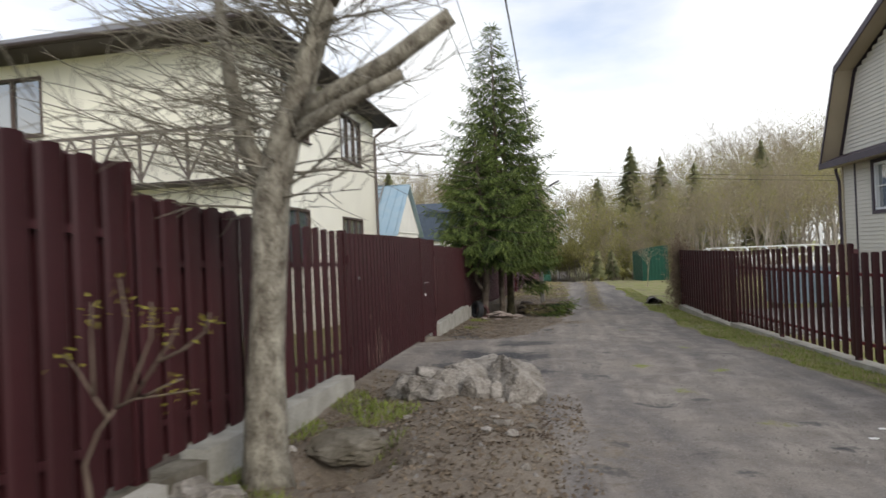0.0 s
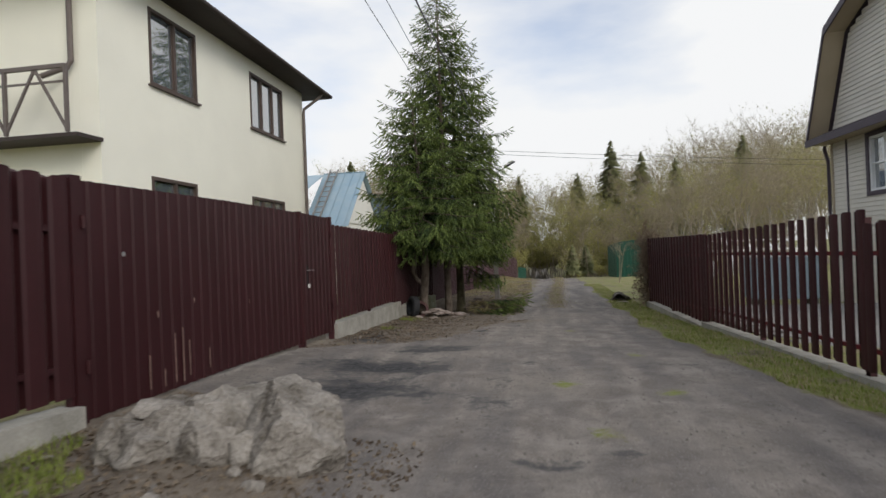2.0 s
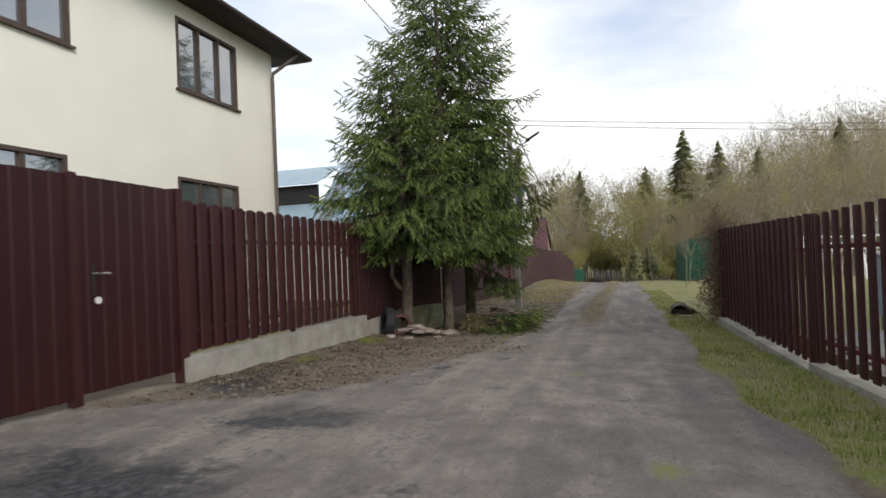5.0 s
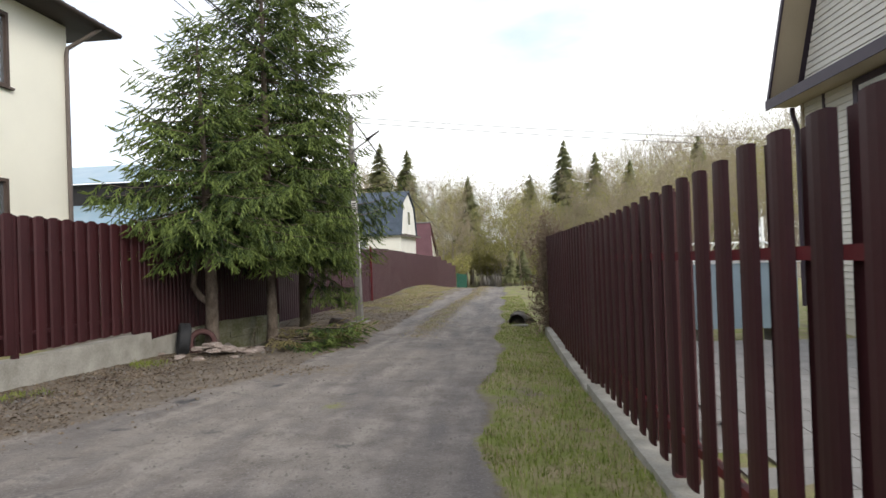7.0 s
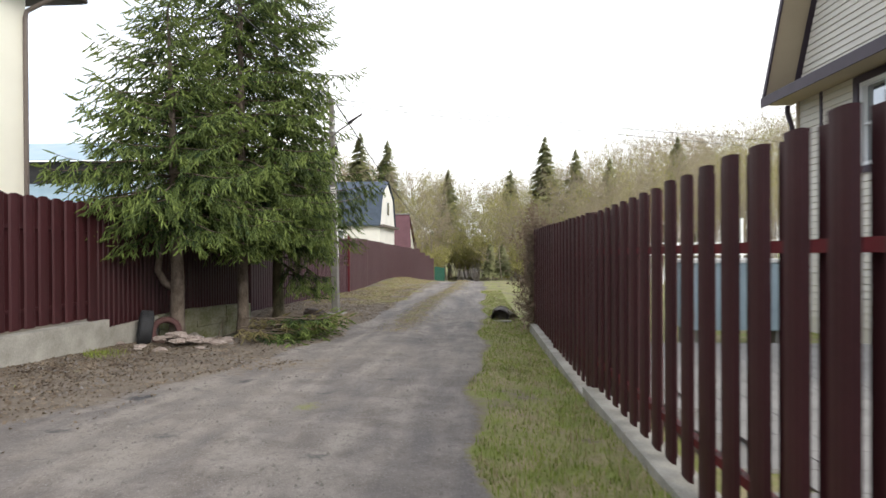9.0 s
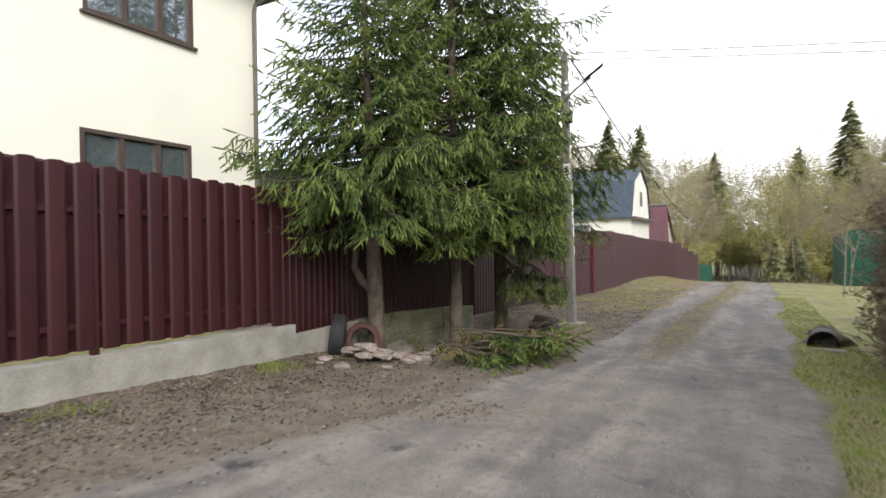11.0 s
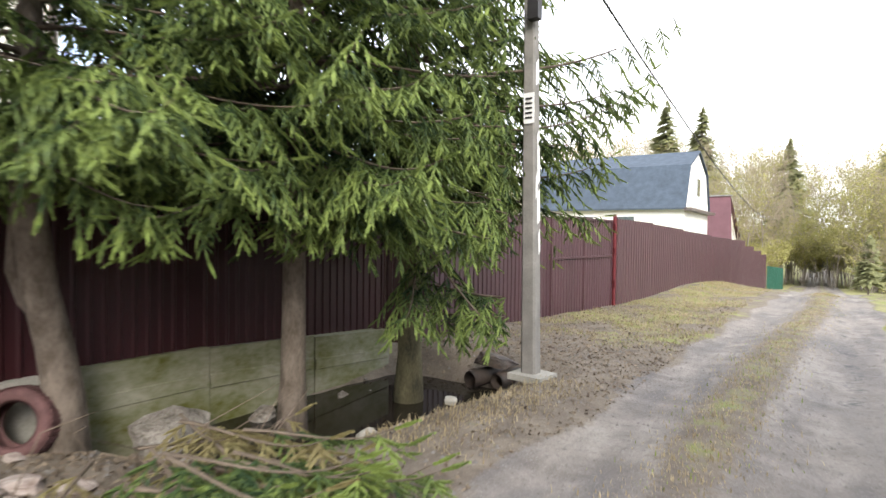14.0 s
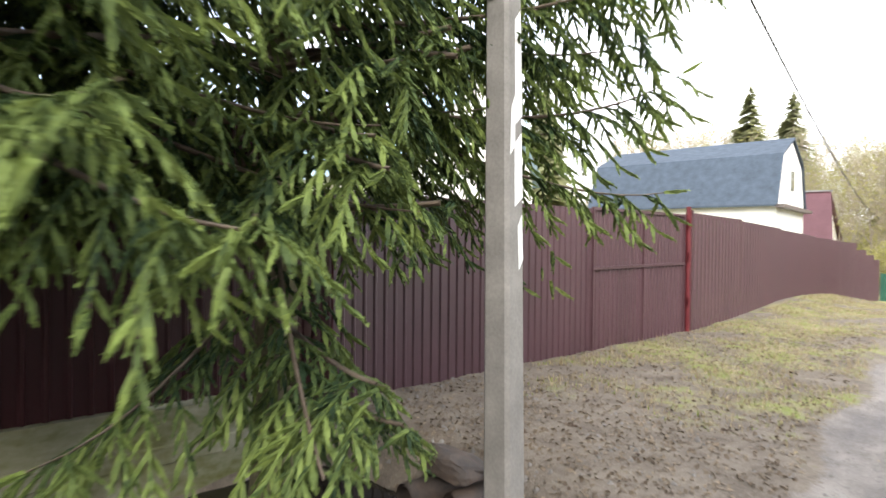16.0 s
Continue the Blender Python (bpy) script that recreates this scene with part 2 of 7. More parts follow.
def ground_material():
    """Soil, gravel track, grass and dark asphalt scrapings, blended by the masks painted on the ground sheet."""
    m = bpy.data.materials.new("village_lane_ground")
    m.use_nodes = True
    nd, ln = m.node_tree.nodes, m.node_tree.links
    b = nd["Principled BSDF"]
    b.inputs["Roughness"].default_value, b.inputs["Specular IOR Level"].default_value = 0.9, 0.2
    geo = nd.new("ShaderNodeNewGeometry")

    def noise_tex(scale, detail=5, rough=0.55):
        n = nd.new("ShaderNodeTexNoise")
        n.inputs["Scale"].default_value, n.inputs["Detail"].default_value, n.inputs["Roughness"].default_value = scale, detail, rough
        ln.new(geo.outputs["Position"], n.inputs["Vector"])
        return n.outputs["Fac"]

    def ramp(v, a, c, lo=0.0, hi=1.0):
        r = nd.new("ShaderNodeMapRange")
        for k, x in (("From Min", a), ("From Max", c), ("To Min", lo), ("To Max", hi)):
            r.inputs[k].default_value = x
        ln.new(v, r.inputs["Value"])
        return r.outputs["Result"]

    def mixc(f, a, c):
        x = nd.new("ShaderNodeMix")
        x.data_type = "RGBA"
        ln.new(f, x.inputs["Factor"])
        for k, v in (("A", a), ("B", c)):
            if isinstance(v, tuple):
                x.inputs[k].default_value = (*v, 1)
            else:
                ln.new(v, x.inputs[k])
        return x.outputs["Result"]

    def math_(op, a, c):
        x = nd.new("ShaderNodeMath")
        x.operation = op
        for i, v in enumerate((a, c)):
            if isinstance(v, (int, float)):
                x.inputs[i].default_value = v
            else:
                ln.new(v, x.inputs[i])
        return x.outputs["Value"]

    along = nd.new("ShaderNodeMapping")
    along.inputs["Scale"].default_value = (2.6, 0.42, 1.0)
    ln.new(geo.outputs["Position"], along.inputs["Vector"])
    streak_n = nd.new("ShaderNodeTexNoise")
    streak_n.inputs["Scale"].default_value, streak_n.inputs["Detail"].default_value = 1.4, 6
    ln.new(along.outputs["Vector"], streak_n.inputs["Vector"])
    streak = streak_n.outputs["Fac"]
    big, mid, small, grit = noise_tex(0.7), noise_tex(3.2, 6), noise_tex(17, 5, 0.7), noise_tex(70, 4, 0.7)
    road = mixc(ramp(mid, 0.38, 0.66), (0.168, 0.147, 0.132), (0.272, 0.244, 0.220))
    road = mixc(ramp(streak, 0.46, 0.66, 0, 0.75), road, (0.125, 0.115, 0.113))
    road = mixc(ramp(streak, 0.30, 0.44, 0.6, 0), road, (0.33, 0.298, 0.262))
    road = mixc(ramp(big, 0.48, 0.66, 0, 0.55), road, (0.27, 0.238, 0.205))
    road = mixc(ramp(small, 0.52, 0.70, 0, 0.6), road, (0.115, 0.102, 0.094))
    road = mixc(ramp(grit, 0.56, 0.70, 0, 0.75), road, (0.36, 0.34, 0.32))
    road = mixc(ramp(grit, 0.30, 0.44, 0.6, 0), road, (0.07, 0.062, 0.058))
    soil = mixc(ramp(mid, 0.3, 0.7), (0.115, 0.093, 0.074), (0.22, 0.185, 0.148))
    soil = mixc(ramp(small, 0.45, 0.75, 0, 0.5), soil, (0.075, 0.058, 0.043))
    soil = mixc(ramp(grit, 0.55, 0.72, 0, 0.8), soil, (0.33, 0.28, 0.22))
    grass = mixc(ramp(mid, 0.38, 0.62), (0.31, 0.26, 0.155), (0.20, 0.225, 0.065))
    grass = mixc(ramp(small, 0.45, 0.72, 0, 0.6), grass, (0.13, 0.125, 0.05))
    tar = mixc(ramp(small, 0.4, 0.65), (0.035, 0.035, 0.038), (0.10, 0.097, 0.098))
    att = nd.new("ShaderNodeAttribute")
    att.attribute_name = "cover"
    sep = nd.new("ShaderNodeSeparateColor")
    ln.new(att.outputs["Color"], sep.inputs["Color"])
    wob = math_("ADD", math_("MULTIPLY", math_("SUBTRACT", mid, 0.5), 0.9), math_("MULTIPLY", math_("SUBTRACT", small, 0.5), 0.7))

    def edge(ch):
        return ramp(math_("ADD", sep.outputs[ch], wob), 0.38, 0.62)

    col = mixc(edge("Green"), road, soil)
    col = mixc(edge("Blue"), col, tar)
    col = mixc(edge("Red"), col, grass)
    ln.new(col, b.inputs["Base Color"])
    h = math_("ADD", math_("MULTIPLY", small, 0.6), math_("MULTIPLY", grit, 0.35))
    h = math_("ADD", h, mid)
    bp = nd.new("ShaderNodeBump")
    bp.inputs["Strength"].default_value, bp.inputs["Distance"].default_value = 0.75, 0.035
    ln.new(h, bp.inputs["Height"])
    ln.new(bp.outputs["Normal"], b.inputs["Normal"])
    return m


M_GROUND = ground_material()

# ---- building helpers ----
rng = np.random.default_rng(7)


class Mesh:
    """Collects vertices and faces of one mesh in world metres."""

    def __init__(self):
        self.v, self.f = [], []

    def box(self, x0, y0, z0, x1, y1, z1):
        n = len(self.v)
        self.v += [(x, y, z) for z in (z0, z1) for y in (y0, y1) for x in (x0, x1)]
        self.f += [tuple(n + i for i in q) for q in ((0, 2, 3, 1), (4, 5, 7, 6), (0, 1, 5, 4), (2, 6, 7, 3), (0, 4, 6, 2), (1, 3, 7, 5))]
        return self

    def beam(self, a, b, w, h=None, up=(0, 0, 1)):
        """A square bar from a to b."""
        a, b = Vector(a), Vector(b)
        d = (b - a).normalized()
        s = d.cross(Vector(up))
        if s.length < 1e-4:
            s = d.cross(Vector((1, 0, 0)))
        s.normalize()
        u = s.cross(d)
        h = h or w
        n = len(self.v)
        for p in (a, b):
            for i, j in ((-1, -1), (1, -1), (1, 1), (-1, 1)):
                self.v.append(tuple(p + s * (w / 2 * i) + u * (h / 2 * j)))
        self.f += [tuple(n + i for i in q) for q in ((0, 3, 2, 1), (4, 5, 6, 7), (0, 1, 5, 4), (1, 2, 6, 5), (2, 3, 7, 6), (3, 0, 4, 7))]
        return self

    def tube(self, pts, rad, n=8, caps=True):
        base = len(self.v)
        pts = [Vector(p) for p in pts]
        rad = [rad] * len(pts) if isinstance(rad, (int, float)) else rad
        ref = Vector((0.31, 0.95, 0.1))
        for i, p in enumerate(pts):
            d = (pts[min(i + 1, len(pts) - 1)] - pts[max(i - 1, 0)]).normalized()
            s = d.cross(ref)
            if s.length < 0.15:
                s = d.cross(Vector((1, 0, 0)))
            s.normalize()
            u = s.cross(d)
            for k in range(n):
                a = 2 * math.pi * k / n
                self.v.append(tuple(p + (s * math.cos(a) + u * math.sin(a)) * rad[i]))
        for i in range(len(pts) - 1):
            for k in range(n):
                a, b = base + i * n + k, base + i * n + (k + 1) % n
                self.f.append((a, b, b + n, a + n))
        if caps:
            self.f.append(tuple(base + k for k in reversed(range(n))))
            self.f.append(tuple(base + (len(pts) - 1) * n + k for k in range(n)))
        return self

    def poly(self, pts):
        n = len(self.v)
        self.v += [tuple(p) for p in pts]
        self.f.append(tuple(range(n, n + len(pts))))
        return self

    def slab(self, pts, off):
        """A flat polygon thickened by the vector off."""
        n, k = len(self.v), len(pts)
        self.v += [tuple(p) for p in pts] + [tuple(np.add(p, off)) for p in pts]
        self.f.append(tuple(range(n, n + k)))
        self.f.append(tuple(reversed(range(n + k, n + 2 * k))))
        self.f += [(n + i, n + k + i, n + k + (i + 1) % k, n + (i + 1) % k) for i in range(k)]
        return self

    def data(self, name, origin=(0, 0, 0), smooth=False):
        me = bpy.data.meshes.new(name)
        o = np.array(origin)
        me.from_pydata([tuple(np.array(v) - o) for v in self.v], [], self.f)
        bm = bmesh.new()
        bm.from_mesh(me)
        bmesh.ops.recalc_face_normals(bm, faces=bm.faces)
        bm.to_mesh(me)
        bm.free()
        if smooth:
            me.polygons.foreach_set("use_smooth", [True] * len(me.polygons))
        return me


ORIGIN = {}


def thing(name, base, label, category, group="", kind=""):
    """An Empty at a thing's base, to carry its parts."""
    ob = new(name)
    ob.empty_display_size = 0.1
    ob.location = base
    ORIGIN[ob.name] = Vector(base)
    return tagged(ob, label, category, group, kind)


def world_origin(ob):
    return ORIGIN[ob.name]


def part(name, mb, material, parent, label="", smooth=False, origin=None):
    """One mesh under a thing or a part; mb is a Mesh in world metres."""
    po = world_origin(parent)
    o = Vector(origin) if origin is not None else po
    ob = new(name, mb.data(name, o, smooth))
    ob.data.materials.append(material)
    ob.parent = parent
    ob.location = o - po
    ORIGIN[ob.name] = o
    return tagged(ob, label)


def piece(name, mesh, parent, loc, rot=0.0):
    """A repeated piece that shares mesh data, at a place in the world."""
    ob = new(name, mesh)
    ob.parent = parent
    ob.location = Vector(loc) - world_origin(parent)
    ob.rotation_euler = (0, 0, rot)
    ORIGIN[ob.name] = Vector(loc)
    return ob


def solo(name, mb, material, label, category, base, group="", kind="", smooth=False):
    """A thing of one mesh."""
    ob = new(name, mb.data(name, base, smooth))
    ob.data.materials.append(material)
    ob.location = base
    ORIGIN[ob.name] = Vector(base)
    return tagged(ob, label, category, group, kind)


def tri_object(name, verts, tris, material, base=(0, 0, 0), smooth=False, fresh=None):
    """An object from arrays of vertices and triangles in world metres."""
    me = bpy.data.meshes.new(name)
    verts = np.asarray(verts, dtype=np.float32) - np.array(base, dtype=np.float32)
    tris = np.asarray(tris, dtype=np.int32)
    me.vertices.add(len(verts))
    me.vertices.foreach_set("co", verts.ravel())
    me.loops.add(tris.size)
    me.loops.foreach_set("vertex_index", tris.ravel())
    me.polygons.add(len(tris))
    me.polygons.foreach_set("loop_start", np.arange(0, tris.size, 3, dtype=np.int32))
    if smooth:
        me.polygons.foreach_set("use_smooth", np.ones(len(tris), dtype=bool))
    me.update()
    me.validate()
    if fresh is not None:
        me.attributes.new("fresh", "FLOAT", "POINT").data.foreach_set("value", np.asarray(fresh, dtype=np.float32))
    ob = new(name, me)
    ob.location = base
    ORIGIN[ob.name] = Vector(base)
    me.materials.append(material)
    return ob


def sticks(a, b, ra, rb):
    """Three-sided tapered sticks from a to b, as arrays."""
    a, b = np.asarray(a, float), np.asarray(b, float)
    d = b - a
    d /= np.linalg.norm(d, axis=1, keepdims=True) + 1e-9
    ref = np.where(np.abs(d[:, 2:3]) > 0.9, [[1.0, 0, 0]], [[0, 0, 1.0]])
    s = np.cross(d, ref)
    s /= np.linalg.norm(s, axis=1, keepdims=True) + 1e-9
    u = np.cross(s, d)
    v = []
    for p, r in ((a, ra), (b, rb)):
        r = np.broadcast_to(np.asarray(r, float), (len(a),))[:, None]
        for k in range(3):
            t = 2 * math.pi * k / 3
            v.append(p + (s * math.cos(t) + u * math.sin(t)) * r)
    v = np.stack(v, 1)
    t = np.array([(0, 1, 4), (0, 4, 3), (1, 2, 5), (1, 5, 4), (2, 0, 3), (2, 3, 5)])
    n = np.arange(len(a))[:, None, None] * 6
    return v.reshape(-1, 3), (t[None] + n).reshape(-1, 3)


def joined(pairs):
    vs, ts, n = [], [], 0
    for v, t in pairs:
        vs.append(v)
        ts.append(t + n)
        n += len(v)
    return np.concatenate(vs), np.concatenate(ts)


def smoothstep(x, a, b):
    t = np.clip((np.asarray(x, float) - a) / (b - a), 0, 1)
    return t * t * (3 - 2 * t)


def bump2(x, y, cx, cy, rx, ry):
    return np.exp(-(((x - cx) / rx) ** 2 + ((y - cy) / ry) ** 2))


PROFILE_Y = (-60, -10, -1, 3.5, 5, 6.7, 8, 10, 12.6, 15, 18, 21, 25, 30, 34, 40, 50, 70, 100, 600)
PROFILE_Z = (1.6, 0.36, -0.02, -0.24, -0.34, -0.42, -0.46, -0.53, -0.66, -0.76, -0.83, -0.87, -0.90, -0.95, -1.0, -1.3, -2.2, -3.2, -3.6, -3.6)


def ground_z(x, y):
    """Height of the ground sheet."""
    x, y = np.asarray(x, float), np.asarray(y, float)
    z = np.interp(y, PROFILE_Y, PROFILE_Z)
    z = z + 0.10 * smoothstep(-x, 0.3, 2.2) * (1 - smoothstep(y, 11, 17))
    z = z + 0.03 * np.sin(x * 1.3 + 1) * np.sin(y * 0.7) * smoothstep(np.abs(x), 0, 3)
    z = z + 0.20 * bump2(x, y, -0.25, 3.6, 0.75, 1.3) + 0.12 * bump2(x, y, -0.5, 4.9, 0.8, 0.7)
    z = z - 0.55 * bump2(x, y, -1.12, 3.10, 0.36, 0.26) - 0.10 * bump2(x, y, -1.9, 3.4, 0.5, 1.6)
    z = z - 0.05 * smoothstep(x, 3.6, 4.4) * (1 - smoothstep(y, 22, 30))
    chan = smoothstep(y, 16.7, 18.3) * (1 - smoothstep(y, 20.7, 21.5))
    z = z - 0.46 * chan * np.exp(-(((x + 1.15 - 0.12 * (y - 19)) / 1.05) ** 2) ** 2)
    z = z - 0.22 * bump2(x, y, -1.8, 17.3, 0.5, 0.7)
    z = z + 0.06 * np.exp(-((x - strip_x(y)) / 0.35) ** 2) * smoothstep(y, 16, 21) - 0.05 * (np.exp(-((x - strip_x(y) + 0.72) / 0.3) ** 2) + np.exp(-((x - strip_x(y) - 0.72) / 0.3) ** 2)) * smoothstep(y, 15, 19)
    z = z - 0.10 * smoothstep(-x, 1.0, 3.5) * smoothstep(y, 22, 26)
    z = z + 0.25 * smoothstep(y, 30, 38) * smoothstep(-x, -1.2, 1.0) * (1 - smoothstep(y, 45, 60))
    for px, py, pr, pd in ((1.9, 6.6, 0.16, 0.05), (1.55, 5.4, 0.22, 0.045), (0.7, 7.5, 0.35, 0.04), (2.6, 4.9, 0.22, 0.05), (2.3, 7.3, 0.3, 0.025), (1.0, 10.5, 0.3, 0.03), (2.9, 16.5, 0.4, 0.03), (0.2, 12.6, 0.35, 0.03), (2.2, 3.6, 0.3, 0.035), (3.0, 6.2, 0.2, 0.03)):
        z = z - pd * bump2(x, y, px, py, pr, pr * 0.7)
    rough = (np.sin(x * 5.1 + 2 * np.sin(y * 3.3)) * np.sin(y * 4.3 + 1.7 * np.sin(x * 2.9)) + 0.6 * np.sin(x * 11.3 + y * 7.7) * np.sin(y * 12.9 - x * 5.1)) * 0.011
    return z + rough * (1 - smoothstep(y, 45, 60))


def strip_x(y):
    """Middle of the grass between the wheel tracks."""
    return np.interp(y, (16, 20, 24, 31, 40, 60), (2.12, 2.15, 2.35, 2.8, 3.0, 3.0))


def cover(x, y):
    """Masks of grass, bare soil and dark scrapings."""
    right = np.interp(y, (-60, 3, 7, 9, 11, 16, 21, 30, 60), (3.6, 3.72, 3.72, 3.6, 3.42, 3.55, 3.64, 3.85, 4.1)) + 0.07 * np.sin(y * 1.3) + 0.05 * np.sin(y * 3.1 + 1)
    left = np.interp(y, (-60, 1, 3, 5.2, 6.2, 7.0, 9.5, 10.8, 12, 13.4, 15, 16.1, 17, 19.6, 24, 34, 60), (0.6, 0.6, 0.45, 0.35, -0.3, -2.2, -2.0, -0.5, 0.1, 0.6, 0.85, 1.0, 1.2, 1.24, 1.42, 1.9, 2.1)) + 0.08 * np.sin(y * 2.3)
    on_right = smoothstep(x - right, -0.12, 0.22)
    soft = 0.6 * smoothstep(y, 9, 10.5) * (1 - smoothstep(y, 14, 16))
    on_left = smoothstep((left - x) / (1 + 2 * soft), -0.15, 0.25)
    mid = np.exp(-((x - strip_x(y)) / 0.30) ** 2) * smoothstep(y, 15.5, 20.5)
    tuft = 0.5 + 0.5 * np.sin(x * 2.1 + 1.3 * np.sin(y * 1.7)) * np.sin(y * 1.9 + 1.1 * np.sin(x * 2.7))
    grass = np.maximum(on_right * (0.50 + 0.5 * tuft), on_left * (0.2 + 0.5 * tuft * smoothstep(y, 21.5, 25)))
    grass = np.maximum(grass, 0.44 * mid)
    grass = np.maximum(grass, on_left * smoothstep(-x, 2.2, 3.0))
    grass = grass * (1 - 0.9 * smoothstep(y, 16.8, 17.4) * (1 - smoothstep(y, 20.8, 21.4)) * smoothstep(0.6 - x, 0, 0.6))
    grass = np.maximum(grass, 0.5 * bump2(x, y, -1.3, 4.4, 0.5, 0.6))
    grass = np.maximum(grass, smoothstep(y, 42, 50) * smoothstep(np.abs(x - 2.6), 1.2, 1.8))
    soil = np.maximum(on_left, 0.5 * bump2(x, y, 1.0, 14.5, 1.6, 1.2))
    soil = np.maximum(soil, 0.45 * bump2(x, y, 0.9, 3.5, 0.8, 2.0))
    soil = np.maximum(soil, on_right)
    soil = np.maximum(soil, mid)
    tar = 0.36 * bump2(x, y, -0.6, 8.8, 1.7, 2.3) + 0.42 * bump2(x, y, 0.1, 10.2, 0.8, 0.5) + 0.4 * bump2(x, y, -1.3, 11.0, 0.6, 0.4) + 0.4 * bump2(x, y, -0.3, 8.6, 1.1, 0.5) + 0.45 * bump2(x, y, -0.6, 7.3, 1.2, 0.55) + 0.45 * bump2(x, y, 2.9, 16.6, 0.5, 0.9) + 0.55 * bump2(x, y, -1.5, 12.2, 0.6, 1.2) + 0.22 * bump2(x, y, 0.6, 6.6, 0.5, 0.8) + 0.20 * (np.exp(-((x - 1.1) / 0.26) ** 2) + np.exp(-((x - 2.45) / 0.26) ** 2)) * smoothstep(y, 4, 6) * (1 - smoothstep(y, 15, 18))
    tar = tar + 0.42 * np.exp(-((x - 3.15) / 0.25) ** 2) * smoothstep(y, 18, 22)
    rs = np.random.default_rng(77)
    for px, py, pr in zip(rs.uniform(0.4, 3.2, 34), rs.uniform(1.5, 16.5, 34), rs.uniform(0.10, 0.24, 34)):
        tar = np.maximum(tar, 0.52 * bump2(x, y, px, py, pr * 1.3, pr * 0.8))
    for px, py in ((1.9, 5.9), (2.3, 4.6), (2.6, 7.2), (1.7, 7.6), (2.7, 9.4), (2.1, 12.5), (2.4, 15.3)):
        grass = np.maximum(grass, 0.5 * bump2(x, y, px, py, 0.22, 0.3))
    return np.clip(grass, 0, 1), np.clip(soil, 0, 1), np.clip(tar, 0, 1), (on_right < 0.5) & (on_left < 0.5) & (np.abs(x) < 8)


def build_ground():
    xs = np.unique(np.concatenate([np.linspace(-400, -30, 12), np.linspace(-30, -6, 13), np.arange(-6, -2.4, 0.2), np.arange(-2.4, 5.0, 0.07), np.arange(5, 12, 0.35), np.linspace(12, 40, 12), np.linspace(40, 400, 12)]))
    ys = np.unique(np.concatenate([np.linspace(-300, -8, 14), np.arange(-8, -0.5, 0.3), np.arange(-0.5, 24, 0.07), np.arange(24, 42, 0.2), np.arange(42, 70, 1.5), np.linspace(70, 600, 22)]))
    gx, gy = np.meshgrid(xs, ys)
    gz = ground_z(gx, gy)
    r, g, b, is_road = cover(gx, gy)
    nx, ny = len(xs), len(ys)
    co = np.stack([gx, gy, gz], -1).reshape(-1, 3)
    col = np.stack([r, g, b, np.ones_like(r)], -1).reshape(-1, 4)
    i, j = np.meshgrid(np.arange(nx - 1), np.arange(ny - 1))
    a = (j * nx + i).ravel()
    quads = np.stack([a, a + 1, a + nx + 1, a + nx], -1)
    road_face = is_road[:-1, :-1].ravel()
    for name, sel, label in (("road", road_face, "rutted grey gravel lane with dark patches"), ("ground", ~road_face, "verges of soil, litter and spring grass")):
        q = quads[sel]
        used, inv = np.unique(q, return_inverse=True)
        q = inv.reshape(q.shape).astype(np.int32)
        me = bpy.data.meshes.new(name)
        me.vertices.add(len(used))
        me.vertices.foreach_set("co", co[used].astype(np.float32).ravel())
        me.loops.add(q.size)
        me.loops.foreach_set("vertex_index", q.ravel())
        me.polygons.add(len(q))
        me.polygons.foreach_set("loop_start", np.arange(0, q.size, 4, dtype=np.int32))
        me.polygons.foreach_set("use_smooth", np.ones(len(q), dtype=bool))
        me.update()
        at = me.color_attributes.new("cover", "FLOAT_COLOR", "POINT")
        at.data.foreach_set("color", col[used].astype(np.float32).ravel())
        me.materials.append(M_GROUND)
        tagged(new(name, me), label, name, kind="structure")


build_ground()

# ---- fences ----


def picket_mesh(h, w=0.118, arch=True, name="picket"):
    """A folded steel picket, rounded at the top, standing on z = 0 and facing +x."""
    prof = [(-0.5, 0.0), (-0.36, 0.017), (-0.12, 0.021), (0.12, 0.021), (0.36, 0.017), (0.5, 0.0)]
    top = tuple(a_ * (1 if arch else 0.35) for a_ in (-0.022, -0.004, 0.0, 0.0, -0.004, -0.022))
    m = Mesh()
    for k in (0, 1):
        m.v += [(d, p * w, h + t if k else 0.0) for (p, d), t in zip(prof, top)]
    m.f += [(i, i + 1, i + 7, i + 6) for i in range(5)] + [(5, 0, 6, 11), (0, 5, 4, 3, 2, 1), (6, 7, 8, 9, 10, 11)]
    me = m.data(name)
    me.materials.append(M_PICKET)
    return me


